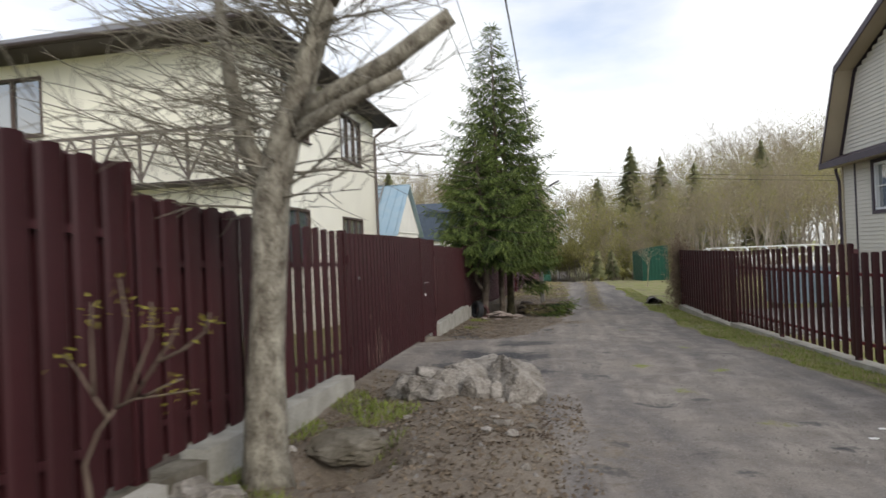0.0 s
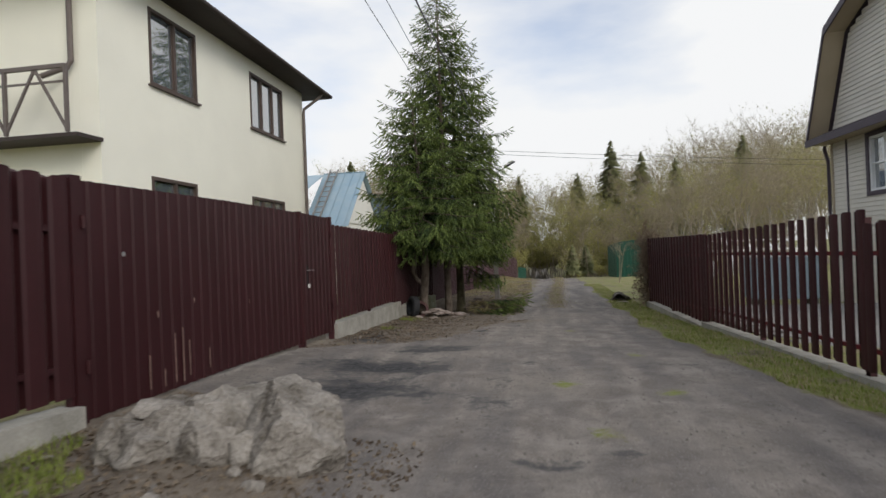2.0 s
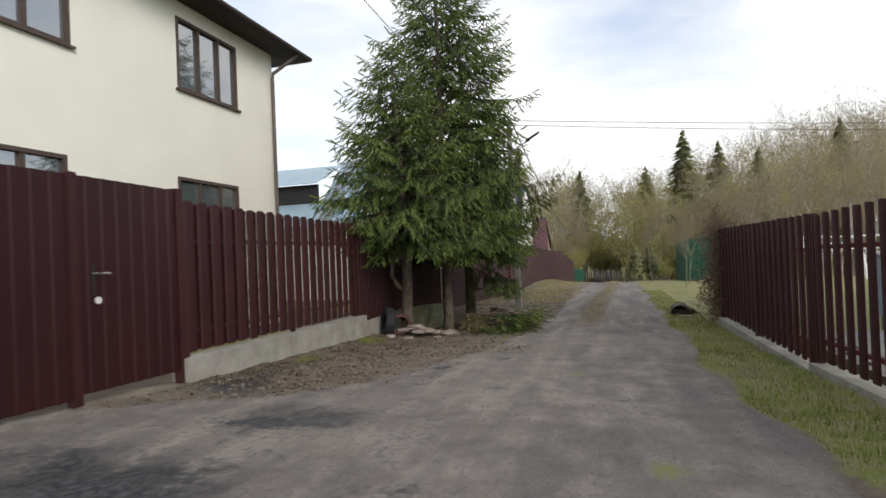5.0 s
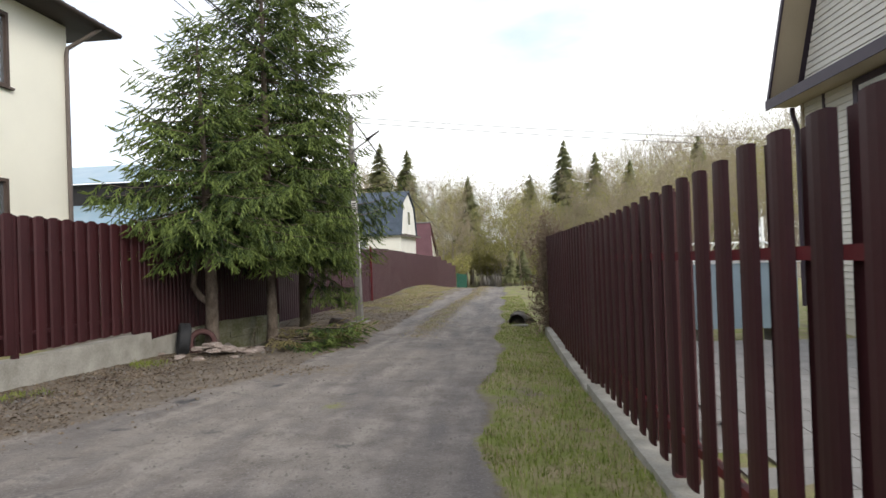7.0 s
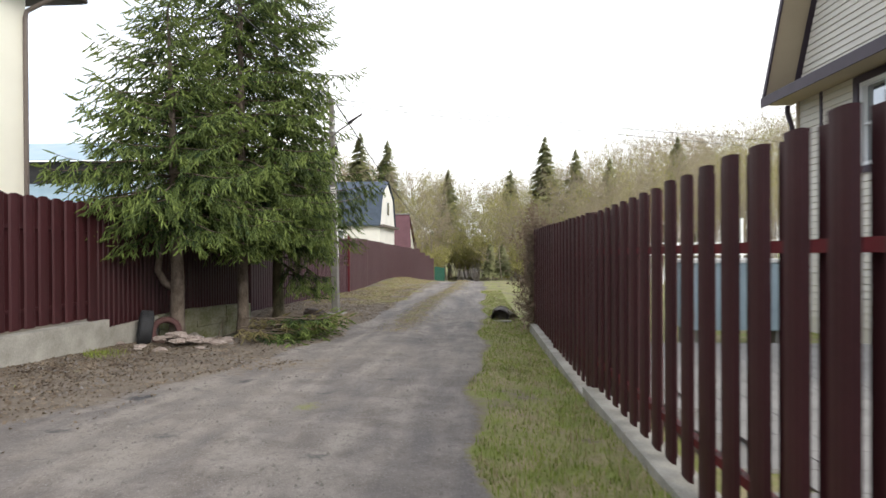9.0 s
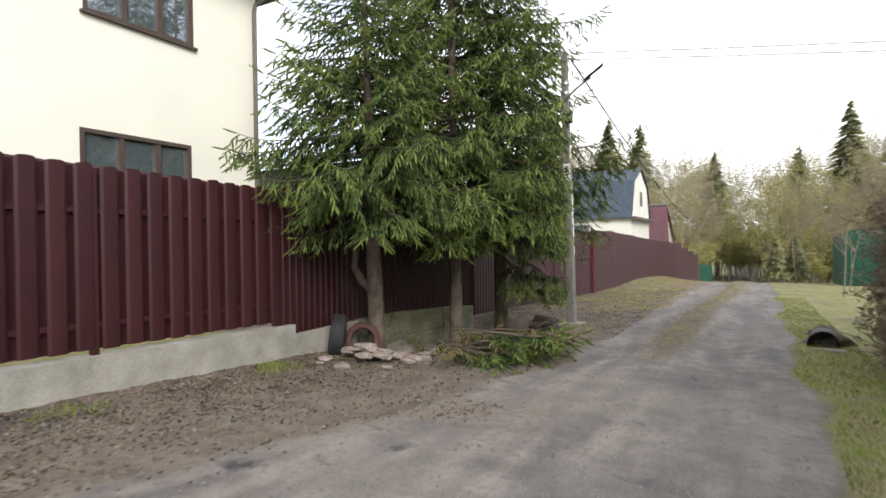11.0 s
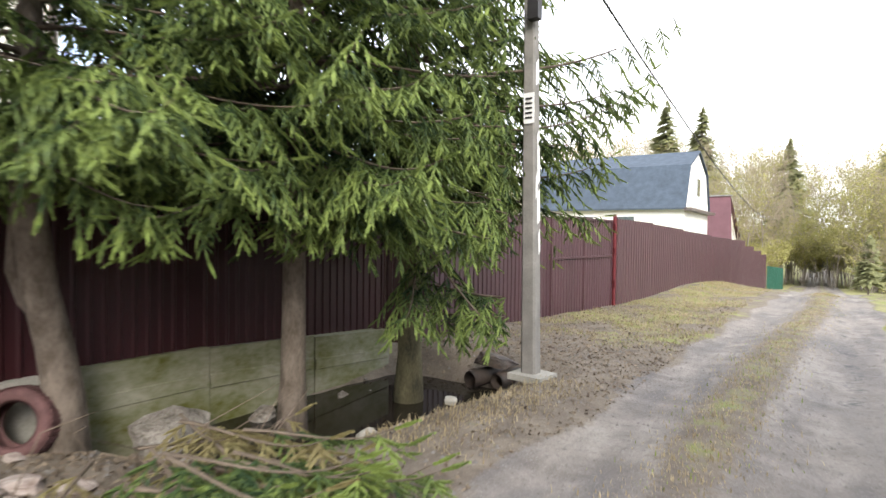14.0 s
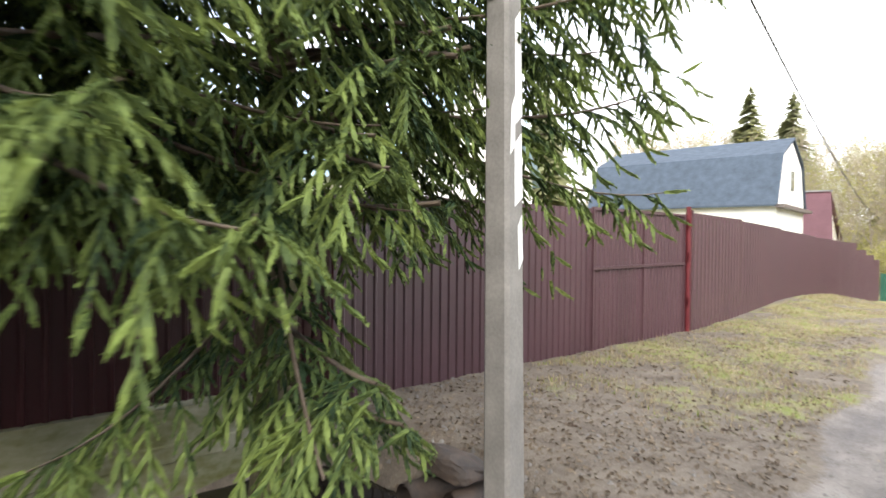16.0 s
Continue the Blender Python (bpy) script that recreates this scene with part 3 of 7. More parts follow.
def picket_fence(label, x, y0, y1, base0, base1, top0, top1, face, pitch, width, gaps=(), post_step=2.5, footing=None, group="", base=None, rail=None, first=0.08):
    """Posts, two rails and pickets on both sides of the rails. face is +1 when the front looks to +x."""
    f = thing("picket_fence", (x, y0, base0), label, "fence", group)
    n_post = max(2, int(round((y1 - y0) / post_step)) + 1)
    lerp = lambda a, b, y: a + (b - a) * (y - y0) / (y1 - y0)  # noqa: E731
    for i in range(n_post):
        y = y0 + (y1 - y0) * i / (n_post - 1)
        b, t = lerp(base0, base1, y), lerp(top0, top1, y)
        part("post", Mesh().box(x - 0.03, y - 0.03, b - 0.25, x + 0.03, y + 0.03, t - 0.03), M_PICKET, f, origin=(x, y, b))
    for frac in (0.16, 0.76):
        a = (x, y0, base0 + (top0 - base0) * frac)
        b = (x, y1, base1 + (top1 - base1) * frac)
        part("rail", Mesh().beam(a, b, 0.04, 0.045), rail or M_RAIL, f, "" if rail else "red-primed steel rail", origin=a)
    hgt = (top0 - base0 + top1 - base1) / 2
    front, back = picket_mesh(hgt - 0.05, width, face > 0), picket_mesh(hgt - 0.05, width, face > 0)
    y, k = y0 + first, 0
    while y < y1:
        b = lerp(base0, base1, y) + 0.05 + float(rng.normal(0, 0.004))
        piece("picket", front, f, (x + face * 0.021, y, b), (0 if face > 0 else math.pi) + float(rng.normal(0, 0.012)))
        yb = y + pitch / 2
        if yb < y1 and k not in gaps:
            piece("picket", back, f, (x - face * 0.021, yb, lerp(base0, base1, yb) + 0.05), (math.pi if face > 0 else 0) + float(rng.normal(0, 0.012)))
        y += pitch
        k += 1
    if footing:
        for q0, q1, t0, t1 in footing:
            part("footing", Mesh().slab([(x - 0.11, q0, t0), (x + 0.11, q0, t0), (x + 0.11, q0, t0 - 0.75), (x - 0.11, q0, t0 - 0.75)], (0, q1 - q0, t1 - t0)), base or M_CONC, f, "weathered concrete footing", origin=(x, q0, t0))
    return f


def sheet(a, b, z0a, z0b, h_a, h_b, pitch=0.14, depth=0.018, flat=0.6):
    """A trapezoidal steel sheet standing between two ground points, its ribs upright."""
    a, b = np.array(a, float), np.array(b, float)
    length = np.linalg.norm(b - a)
    d = (b - a) / length
    nrm = np.array([-d[1], d[0]])
    m = Mesh()
    cuts, s = [], 0.0
    while s < length:
        for u, o in ((0, 0), (flat * pitch, 0), (flat * pitch + 0.014, depth), (pitch - 0.014, depth)):
            if s + u < length:
                cuts.append((s + u, o))
        s += pitch
    cuts.append((length, 0))
    for side in (0, 0.0016):
        for u, o in cuts:
            p = a + d * u - nrm * (o + side)
            t = u / length
            m.v += [(p[0], p[1], z0a + (z0b - z0a) * t), (p[0], p[1], z0a + h_a + (z0b + h_b - z0a - h_a) * t)]
    n = len(cuts)
    for off in (0, 2 * n):
        m.f += [(off + 2 * i, off + 2 * i + 2, off + 2 * i + 3, off + 2 * i + 1) for i in range(n - 1)]
    m.f += [(2 * i + 1, 2 * i + 3, 2 * n + 2 * i + 3, 2 * n + 2 * i + 1) for i in range(n - 1)]
    return m


# left boundary, near stretch: taller panel, then pickets down to the gate
picket_fence("tall brown steel picket fence, closely boarded", -1.99, -2.4, 2.2, 0.44, 0.00, 2.25, 1.93, 1, 0.20, 0.16, footing=[(-2.4, 2.72, 0.46, -0.03)], base=M_DIRTC, group="brown picket fences", rail=M_PICKET)
picket_fence("brown steel picket fence on a sloping concrete footing", -1.99, 2.24, 5.62, 0.05, -0.10, 1.70, 1.60, 1, 0.23, 0.182, footing=[(2.74, 5.62, 0.03, -0.12)], group="brown picket fences", rail=M_PICKET)

# sliding gate and wicket
gate = thing("driveway_gate", (-1.99, 5.72, -0.3), "closed dark brown profiled steel driveway gate", "gate")
part("leaf", sheet((-1.972, 5.70), (-1.972, 7.76), -0.26, -0.30, 1.83, 1.88, 0.16), M_SHEET, gate, "profiled sheet leaf")
part("leaf", sheet((-1.965, 7.72), (-1.965, 9.78), -0.30, -0.37, 1.88, 1.93, 0.16), M_SHEET, gate, "profiled sheet leaf")
part("post", Mesh().box(-2.03, 5.62, -0.7, -1.94, 5.72, 1.60), M_PICKET, gate)
part("post", Mesh().box(-2.03, 9.74, -0.8, -1.94, 9.82, 1.58), M_PICKET, gate)
for z0, z1 in ((-0.14, -0.20), (1.42, 1.42)):
    part("frame_bar", Mesh().beam((-2.0, 5.72, z0), (-2.0, 9.74, z1), 0.04), M_PICKET, gate)
for z in (0.1, 1.2):
    part("hinge", Mesh().tube([(-1.93, 5.72, z), (-1.93, 5.72, z + 0.10)], 0.017, 8), M_PICKET, gate)
part("bolt_hole_plug", Mesh().tube([(-1.955, 6.15, 1.0), (-1.945, 6.15, 1.0)], 0.02, 8), M_STEEL, gate)

for sy, sz, sh in ((6.42, -0.20, 0.30), (6.62, -0.22, 0.16), (6.78, -0.22, 0.46), (6.90, -0.24, 0.52), (7.0, -0.2, 0.34), (7.34, -0.2, 0.2), (6.55, 0.42, 0.06), (7.1, 0.5, 0.05), (8.2, 0.38, 0.05)):
    part("scrape_mark", Mesh().box(-1.953, sy, sz, -1.948, sy + 0.012, sz + sh), M_SCRAPE, gate, "pale scraped paint")

wicket = thing("garden_gate", (-1.99, 9.84, -0.36), "closed dark brown steel wicket gate with a lever handle", "gate")
part("leaf", sheet((-1.96, 9.80), (-1.96, 11.0), -0.34, -0.38, 1.90, 1.92, 0.16), M_SHEET, wicket, "profiled sheet leaf")
part("post", Mesh().box(-2.03, 10.98, -0.8, -1.94, 11.07, 1.56), M_PICKET, wicket)
lock = part("handle_plate", Mesh().box(-1.955, 9.93, 0.50, -1.935, 9.97, 0.78), M_DARK, wicket)
part("handle", Mesh().tube([(-1.94, 9.95, 0.70), (-1.89, 9.95, 0.70), (-1.885, 10.02, 0.70), (-1.885, 10.08, 0.695)], 0.010, 8), M_STEEL, lock, "steel lever handle")
part("lock_cylinder", Mesh().tube([(-1.94, 9.99, 0.46), (-1.925, 9.99, 0.46)], 0.032, 12), M_PAINTW, wicket, "pale keyhole cover")
for z in (0.0, 1.2):
    part("hinge", Mesh().tube([(-1.93, 10.97, z), (-1.93, 10.97, z + 0.10)], 0.016, 8), M_PICKET, wicket)

# pickets beyond the wicket, on a straight footing
picket_fence("brown steel picket fence on a concrete footing", -1.99, 11.10, 15.45, -0.26, -0.34, 1.40, 1.40, 1, 0.224, 0.166, footing=[(11.02, 15.68, -0.26, -0.34)], group="brown picket fences", rail=M_PICKET)

# sheet fence on the retaining wall above the ditch
wall_f = thing("sheet_fence", (-1.99, 15.5, -0.5), "dark brown profiled sheet fence above a mossy retaining wall", "fence")
part("sheet_panel", sheet((-1.97, 15.48), (-1.97, 18.2), -0.50, -0.46, 1.93, 1.90, 0.115), M_SHEET, wall_f)
part("sheet_panel", sheet((-1.97, 18.2), (-1.97, 20.85), -0.46, -0.60, 1.90, 2.0, 0.115), M_SHEET, wall_f)
for y in (15.5, 18.2, 20.8):
    part("post", Mesh().box(-2.07, y - 0.04, -1.3, -1.99, y + 0.04, 1.38), M_PICKET, wall_f)
for z in (-0.2, 1.1):
    part("rail", Mesh().beam((-2.02, 15.5, z), (-2.02, 20.85, z - 0.08), 0.04), M_RAIL, wall_f)

wall = thing("retaining_wall", (-1.99, 15.7, -1.4), "mossy stained concrete retaining wall along the ditch", "wall", kind="structure")
for i, (y0, y1, t0, t1) in enumerate(((15.69, 17.0, -0.47, -0.45), (17.0, 18.3, -0.44, -0.45), (18.3, 19.6, -0.47, -0.53), (19.6, 20.9, -0.55, -0.63))):
    part("panel", Mesh().slab([(-2.12, y0, t0), (-1.90 + 0.01 * (i % 2), y0, t0), (-1.90 + 0.01 * (i % 2), y0, -1.6), (-2.12, y0, -1.6)], (0, y1 - y0 - 0.012, t1 - t0)), M_MOSSC if i else M_CONC, wall)
    if i:
        part("cast_ledge", Mesh().slab([(-1.91, y0, t0 - 0.23), (-1.875, y0, t0 - 0.25), (-1.875, y0, t0 - 0.36), (-1.91, y0, t0 - 0.38)], (0, y1 - y0 - 0.05, t1 - t0)), M_MOSSC, wall)

# wine-red fence, gate and long sheet fence beyond the street pole
far_f = thing("sheet_fence", (-2.09, 21.4, -1.05), "wine-red profiled sheet fence on bare soil", "fence", "wine-red sheet fences")
part("sheet_panel", sheet((-2.05, 21.35), (-1.50, 25.10), -1.06, -1.02, 2.06, 2.02, 0.115), M_REDSHEET, far_f)
part("sheet_panel", sheet((-3.6, 21.0), (-2.05, 21.33), -1.06, -1.06, 2.06, 2.06, 0.115), M_SHEET, far_f)
for p in ((-2.09, 21.4), (-1.56, 25.1)):
    part("post", Mesh().box(p[0] - 0.07, p[1] - 0.04, -1.4, p[0] + 0.01, p[1] + 0.04, 0.98), M_RAIL, far_f)
red_gate = thing("double_gate", (-1.48, 25.2, -1.05), "wine-red profiled steel double gate, closed", "gate")
part("leaf", sheet((-1.49, 25.06), (-1.17, 28.0), -0.98, -0.98, 1.98, 1.98, 0.115), M_REDSHEET, red_gate)
for z in (-0.97, 0.2, 1.0):
    part("frame_bar", Mesh().beam((-1.45, 25.16, z), (-1.155, 27.9, z), 0.04), M_REDSHEET, red_gate)
for t in (0.0, 0.5, 1.0):
    x, y = -1.45 + 0.295 * t, 25.16 + 2.74 * t
    part("frame_upright", Mesh().box(x - 0.02, y - 0.02, -0.98, x + 0.02, y + 0.02, 1.02), M_REDSHEET, red_gate)
part("gate_post", Mesh().tube([(-1.12, 28.0, -1.4), (-1.12, 28.0, 1.15)], 0.04, 10), M_RAIL, red_gate)
for z in (-0.5, 0.25, 0.8):
    part("hinge", Mesh().tube([(-1.08, 27.95, z), (-1.08, 27.95, z + 0.14)], 0.022, 8), M_RAIL, red_gate)
long_f = thing("sheet_fence", (-1.1, 28.1, -1.0), "long wine-red sheet fence stepping down the lane", "fence", "wine-red sheet fences")
pts = [(-1.08, 28.1), (-1.0, 31.0), (-0.85, 34.2), (-0.60, 38.0), (-0.3, 41.5), (-0.1, 44.5), (0.0, 47.5), (0.1, 50.5), (0.15, 53.5)]
tops = [1.05, 1.0, 0.88, 0.72, 0.60, 0.30, 0.05, -0.22, -0.5]
for i in range(8):
    g0, g1 = float(ground_z(*pts[i])) - 0.06, float(ground_z(*pts[i + 1])) - 0.06
    t1 = tops[i] - 0.04 if i > 3 else tops[i + 1] + 0.03
    part("sheet_panel", sheet(pts[i], pts[i + 1], g0, g1, tops[i] - g0, t1 - g1, 0.2, 0.012), M_REDSHEET, long_f)
    part("post", Mesh().box(pts[i][0] - 0.06, pts[i][1] - 0.03, g0, pts[i][0] + 0.0, pts[i][1] + 0.03, tops[i] + 0.04), M_REDSHEET, long_f)
green_f = thing("sheet_fence", (0.2, 54, -2.4), "green sheet fence in the far dip", "fence")
part("sheet_panel", sheet((0.2, 53.7), (0.9, 56.5), -2.7, -2.9, 1.75, 1.7, 0.2), M_GREENSHEET, green_f)

# right boundary
for fy0, fy1, fb0, fb1, ft0, ft1 in ((-3.2, 3.0, 0.02, -0.22, 1.24, 1.19), (3.0, 8.0, -0.22, -0.46, 1.19, 1.12), (8.0, 13.1, -0.46, -0.62, 1.12, 1.06)):
    picket_fence("brown steel picket fence with red rails beside the grass verge", 4.65, fy0, fy1 - 0.02, fb0, fb1, ft0, ft1, -1, 0.245, 0.152, first=0.03, footing=[(fy0, fy1 - 0.004, fb0, fb1)], group="brown picket fences")
picket_fence("brown steel picket fence with red rails beside the grass verge", 4.65, 13.16, 18.05, -0.70, -0.72, 1.05, 1.0, -1, 0.25, 0.152, footing=[(13.12, 18.1, -0.70, -0.72)], group="brown picket fences")
back_f = thing("sheet_fence", (4.65, 18.1, -0.75), "dark brown sheet fence returning from the lane", "fence")
part("sheet_panel", sheet((4.66, 18.1), (5.3, 21.2), -0.78, -0.80, 1.78, 1.72, 0.14), M_SHEET, back_f)
part("post", Mesh().box(4.62, 18.06, -1.0, 4.70, 18.14, 1.02), M_PICKET, back_f)
far_green = thing("sheet_fence", (6.2, 34.9, -1.0), "dark green sheet fence beside a vegetable plot", "fence")
part("sheet_panel", sheet((6.25, 34.86), (7.7, 34.6), -1.15, -1.1, 2.1, 2.2, 0.2), M_GREENSHEET, far_green)
part("sheet_panel", sheet((6.25, 34.86), (6.6, 41.0), -1.15, -1.3, 2.1, 2.0, 0.2), M_GREENSHEET, far_green)

# ---- houses ----


def window(parent, frame_mat, side, plane, a0, a1, z0, z1, bars=(), sill=True, depth=0.08, out=1, transom=(), pane_mat=glass):
    """A window set in a wall. side 'x': the wall stands at x = plane and the opening runs along y; 'y' the other way."""
    def at(a, d, z):
        return (plane + d * out, a, z) if side == "x" else (a, plane + d * out, z)

    def box(m, u0, u1, d0, d1, w0, w1):
        p, q = at(u0, d0, w0), at(u1, d1, w1)
        return m.box(min(p[0], q[0]), min(p[1], q[1]), w0, max(p[0], q[0]), max(p[1], q[1]), w1)

    w = thing_part("window", at(a0, 0, z0), parent)
    t = 0.065
    fr = Mesh()
    for u0, u1, w0, w1 in ((a0, a1, z0, z0 + t), (a0, a1, z1 - t, z1), (a0, a0 + t, z0 + t, z1 - t), (a1 - t, a1, z0 + t, z1 - t)):
        box(fr, u0, u1, -depth, 0.015, w0, w1)
    part("frame", fr, frame_mat, w)
    edges = [a0 + t] + [a0 + (a1 - a0) * b for b in bars] + [a1 - t]
    for b in edges[1:-1]:
        part("mullion", box(Mesh(), b - 0.04, b + 0.04, -depth, 0.0, z0 + t, z1 - t), frame_mat, w)
    for tr in transom:
        part("glazing_bar", box(Mesh(), a0 + t, a1 - t, -depth, -0.01, z0 + (z1 - z0) * tr - 0.015, z0 + (z1 - z0) * tr + 0.015), frame_mat, w)
    for u, v in zip(edges, edges[1:]):
        part("pane", box(Mesh(), u - 0.01, v + 0.01, -depth - 0.01, -depth + 0.03, z0 + t - 0.01, z1 - t + 0.01), pane_mat, w, "dark reflective pane")
    if sill:
        part("sill", box(Mesh(), a0 - 0.05, a1 + 0.05, 0.0, 0.07, z0 - 0.035, z0 + 0.003), frame_mat, w)
    return w


def thing_part(name, at, parent):
    ob = new(name)
    ob.empty_display_size = 0.1
    ob.parent = parent
    ob.location = Vector(at) - world_origin(parent)
    ORIGIN[ob.name] = Vector(at)
    return ob


def wall_with_holes(side, plane, inner, a0, a1, z0, z1, holes):
    """A thick wall with rectangular openings, cut into blocks round them."""
    m = Mesh()
    cu = sorted({a0, a1, *(h[0] for h in holes), *(h[1] for h in holes)})
    cz = sorted({z0, z1, *(h[2] for h in holes), *(h[3] for h in holes)})
    inside = lambda u, z: any(h[0] < u < h[1] and h[2] < z < h[3] for h in holes)  # noqa: E731
    idx = {}

    def vert(u, z, d):
        k = (u, z, d)
        if k not in idx:
            idx[k] = len(m.v)
            m.v.append((d, u, z) if side == "x" else (u, d, z))
        return idx[k]

    solid = {(i, j): not inside((cu[i] + cu[i + 1]) / 2, (cz[j] + cz[j + 1]) / 2) for i in range(len(cu) - 1) for j in range(len(cz) - 1)}
    for (i, j), ok in solid.items():
        if not ok:
            continue
        u, v, w, x = cu[i], cu[i + 1], cz[j], cz[j + 1]
        for d in (plane, inner):
            m.f.append((vert(u, w, d), vert(v, w, d), vert(v, x, d), vert(u, x, d)))
        for (p, q), other in ((((u, w), (v, w)), (i, j - 1)), (((u, x), (v, x)), (i, j + 1)), (((u, w), (u, x)), (i - 1, j)), (((v, w), (v, x)), (i + 1, j))):
            if not solid.get(other, False):
                m.f.append((vert(*p, plane), vert(*q, plane), vert(*q, inner), vert(*p, inner)))
    return m


# cream two-storey house
house = thing("house", (-5.47, 10.1, -0.5), "cream rendered two-storey house with a dark hip roof", "house")
H_X, H_Y0, H_Y1, H_W, H_EAVE = -5.47, 10.1, 18.45, -16.5, 5.98
wins = [(11.36, 12.84, 4.22, 5.68, (0.52,)), (15.13, 17.0, 4.20, 5.64, (0.34, 0.67)), (11.30, 12.72, 1.1, 2.50, (0.52,)), (15.05, 16.92, 1.1, 2.46, (0.34, 0.67))]
part("wall", wall_with_holes("x", H_X, H_X - 0.35, H_Y0, H_Y1, -0.8, H_EAVE, [w[:4] for w in wins]), M_RENDER, house)
fwin = [(-12.9, -10.66, 4.30, 5.66, (0.27, 0.63)), (-9.9, -8.4, 0.9, 2.4, (0.5,))]
part("wall", wall_with_holes("y", H_Y0, H_Y0 + 0.35, H_W, H_X - 0.352, -0.8, H_EAVE, [w[:4] for w in fwin]), M_RENDER, house)
part("wall", Mesh().box(H_W, H_Y1 - 0.35, -0.8, H_X - 0.352, H_Y1, H_EAVE), M_RENDER, house)
part("wall", Mesh().box(H_W - 0.35, H_Y0, -0.8, H_W - 0.002, H_Y1, H_EAVE), M_RENDER, house)
for w in wins:
    window(house, M_BROWNFRAME, "x", H_X, *w)
for w in fwin:
    window(house, M_BROWNFRAME, "y", H_Y0, *w, out=-1)
part("floor_slab", Mesh().box(H_W, H_Y0 + 0.36, 2.9, H_X - 0.36, H_Y1 - 0.36, 3.05), M_RENDER, house)
ov, ez = 0.60, 6.0
x0, x1, y0, y1 = H_W - ov, H_X + ov, H_Y0 - 0.8, H_Y1 + 0.85
soffit = part("soffit", Mesh().box(x0, y0, ez - 0.03, x1, y1, ez), M_SOFFIT, house)
for k in range(14):
    d = 0.05 + 0.04 * k
    if d < ov:
        part("soffit_board", Mesh().box(x1 - d - 0.03, y0 + d, ez - 0.042, x1 - d, y1 - d, ez - 0.032), M_SOFFIT, soffit)
ym, run = (y0 + y1) / 2, (y1 - y0) / 2
rise = run * 0.52
ridge = [(x0 + run, ym, ez + 0.1 + rise), (x1 - run, ym, ez + 0.1 + rise)]
c = [(x0, y0, ez + 0.1), (x1, y0, ez + 0.1), (x1, y1, ez + 0.1), (x0, y1, ez + 0.1)]
roof = part("roof", Mesh().slab([c[1], c[2], ridge[1]], (0, 0, -0.07)).slab([c[0], c[1], ridge[1], ridge[0]], (0, 0, -0.07)).slab([c[2], c[3], ridge[0], ridge[1]], (0, 0, -0.07)).slab([c[3], c[0], ridge[0]], (0, 0, -0.07)), M_DARKROOF, house, "dark brown metal hip roof")
for k in range(34):
    y = y0 + 0.15 + k * (y1 - y0 - 0.3) / 33
    s = 1 - abs(y - ym) / run
    part("roof_rib", Mesh().beam((x1, y, ez + 0.115), (x1 - run * s * 0.97, y, ez + 0.115 + rise * s * 0.97), 0.05, 0.03), M_DARKROOF, roof)
part("gutter", Mesh().tube([(x1 + 0.04, y0, ez + 0.03), (x1 + 0.04, y1, ez + 0.03)], 0.06, 10), M_SOFFIT, house)
part("gutter", Mesh().tube([(x0, y0 - 0.04, ez + 0.03), (x1, y0 - 0.04, ez + 0.03)], 0.06, 10), M_SOFFIT, house)
part("downpipe", Mesh().tube([(x1 - 0.02, H_Y1 + 0.3, ez), (x1 - 0.12, H_Y1 + 0.15, ez - 0.18), (H_X + 0.09, H_Y1 - 0.08, ez - 0.55), (H_X + 0.08, H_Y1 - 0.1, ez - 0.7), (H_X + 0.08, H_Y1 - 0.1, -0.4)], 0.045, 10), M_GUTTER, house, "grey-brown downpipe")
part("downpipe", Mesh().tube([(-5.9, H_Y0 - 0.3, ez), (-5.9, H_Y0 - 0.08, ez - 0.5), (-5.9, H_Y0 - 0.08, 4.25), (-5.95, H_Y0 - 0.1, 4.15), (-6.3, H_Y0 - 0.25, 3.98)], 0.045, 10), M_GUTTER, house, "grey-brown downpipe")
balc = thing_part("balcony", (-5.3, 9.7, 2.9), house)
BY = 9.6
part("floor_beam", Mesh().box(-14.5, BY - 0.04, 2.91, -5.42, H_Y0 - 0.003, 2.97), M_SOFFIT, balc)
part("top_rail", Mesh().beam((-14.4, BY, 4.02), (-5.62, BY, 4.02), 0.06), M_GUTTER, balc)
part("mid_rail", Mesh().beam((-14.4, BY, 3.78), (-5.62, BY, 3.78), 0.03), M_GUTTER, balc)
xk = -5.62
while xk > -14:
    part("upright", Mesh().beam((xk, BY, 2.99), (xk, BY, 4.02), 0.05), M_GUTTER, balc)
    part("brace", Mesh().beam((xk, BY, 3.02), (xk - 0.55, BY, 4.0), 0.035), M_GUTTER, balc)
    part("brace", Mesh().beam((xk - 1.1, BY, 3.02), (xk - 0.55, BY, 4.0), 0.035), M_GUTTER, balc)
    xk -= 1.1

# gambrel house with siding beyond the right fence
rh = thing("house", (9.38, 18.6, -0.6), "cream siding house with a gambrel roof and violet-brown trim", "house")
RX, RY1, RY0 = 9.65, 18.6, 10.4
RM = (RY0 + RY1) / 2
lw = [(15.78, 16.94, 1.95, 3.27), (12.0, 14.2, 1.95, 3.27)]
part("wall", wall_with_holes("x", RX, RX + 0.3, RY0, RY1, -0.9, 3.55, lw), M_SIDING, rh)
part("wall", Mesh().box(RX + 0.302, RY1 - 0.3, -0.9, RX + 9, RY1, 3.55), M_SIDING, rh)
part("wall", Mesh().box(RX + 0.302, RY0, -0.9, RX + 9, RY0 + 0.3, 3.55), M_SIDING, rh)
gx = RX
prof = [(RY1 + 0.02, 3.56), (17.6, 6.05), (RM, 7.4), (2 * RM - 17.6, 6.05), (RY0 - 0.02, 3.56)]
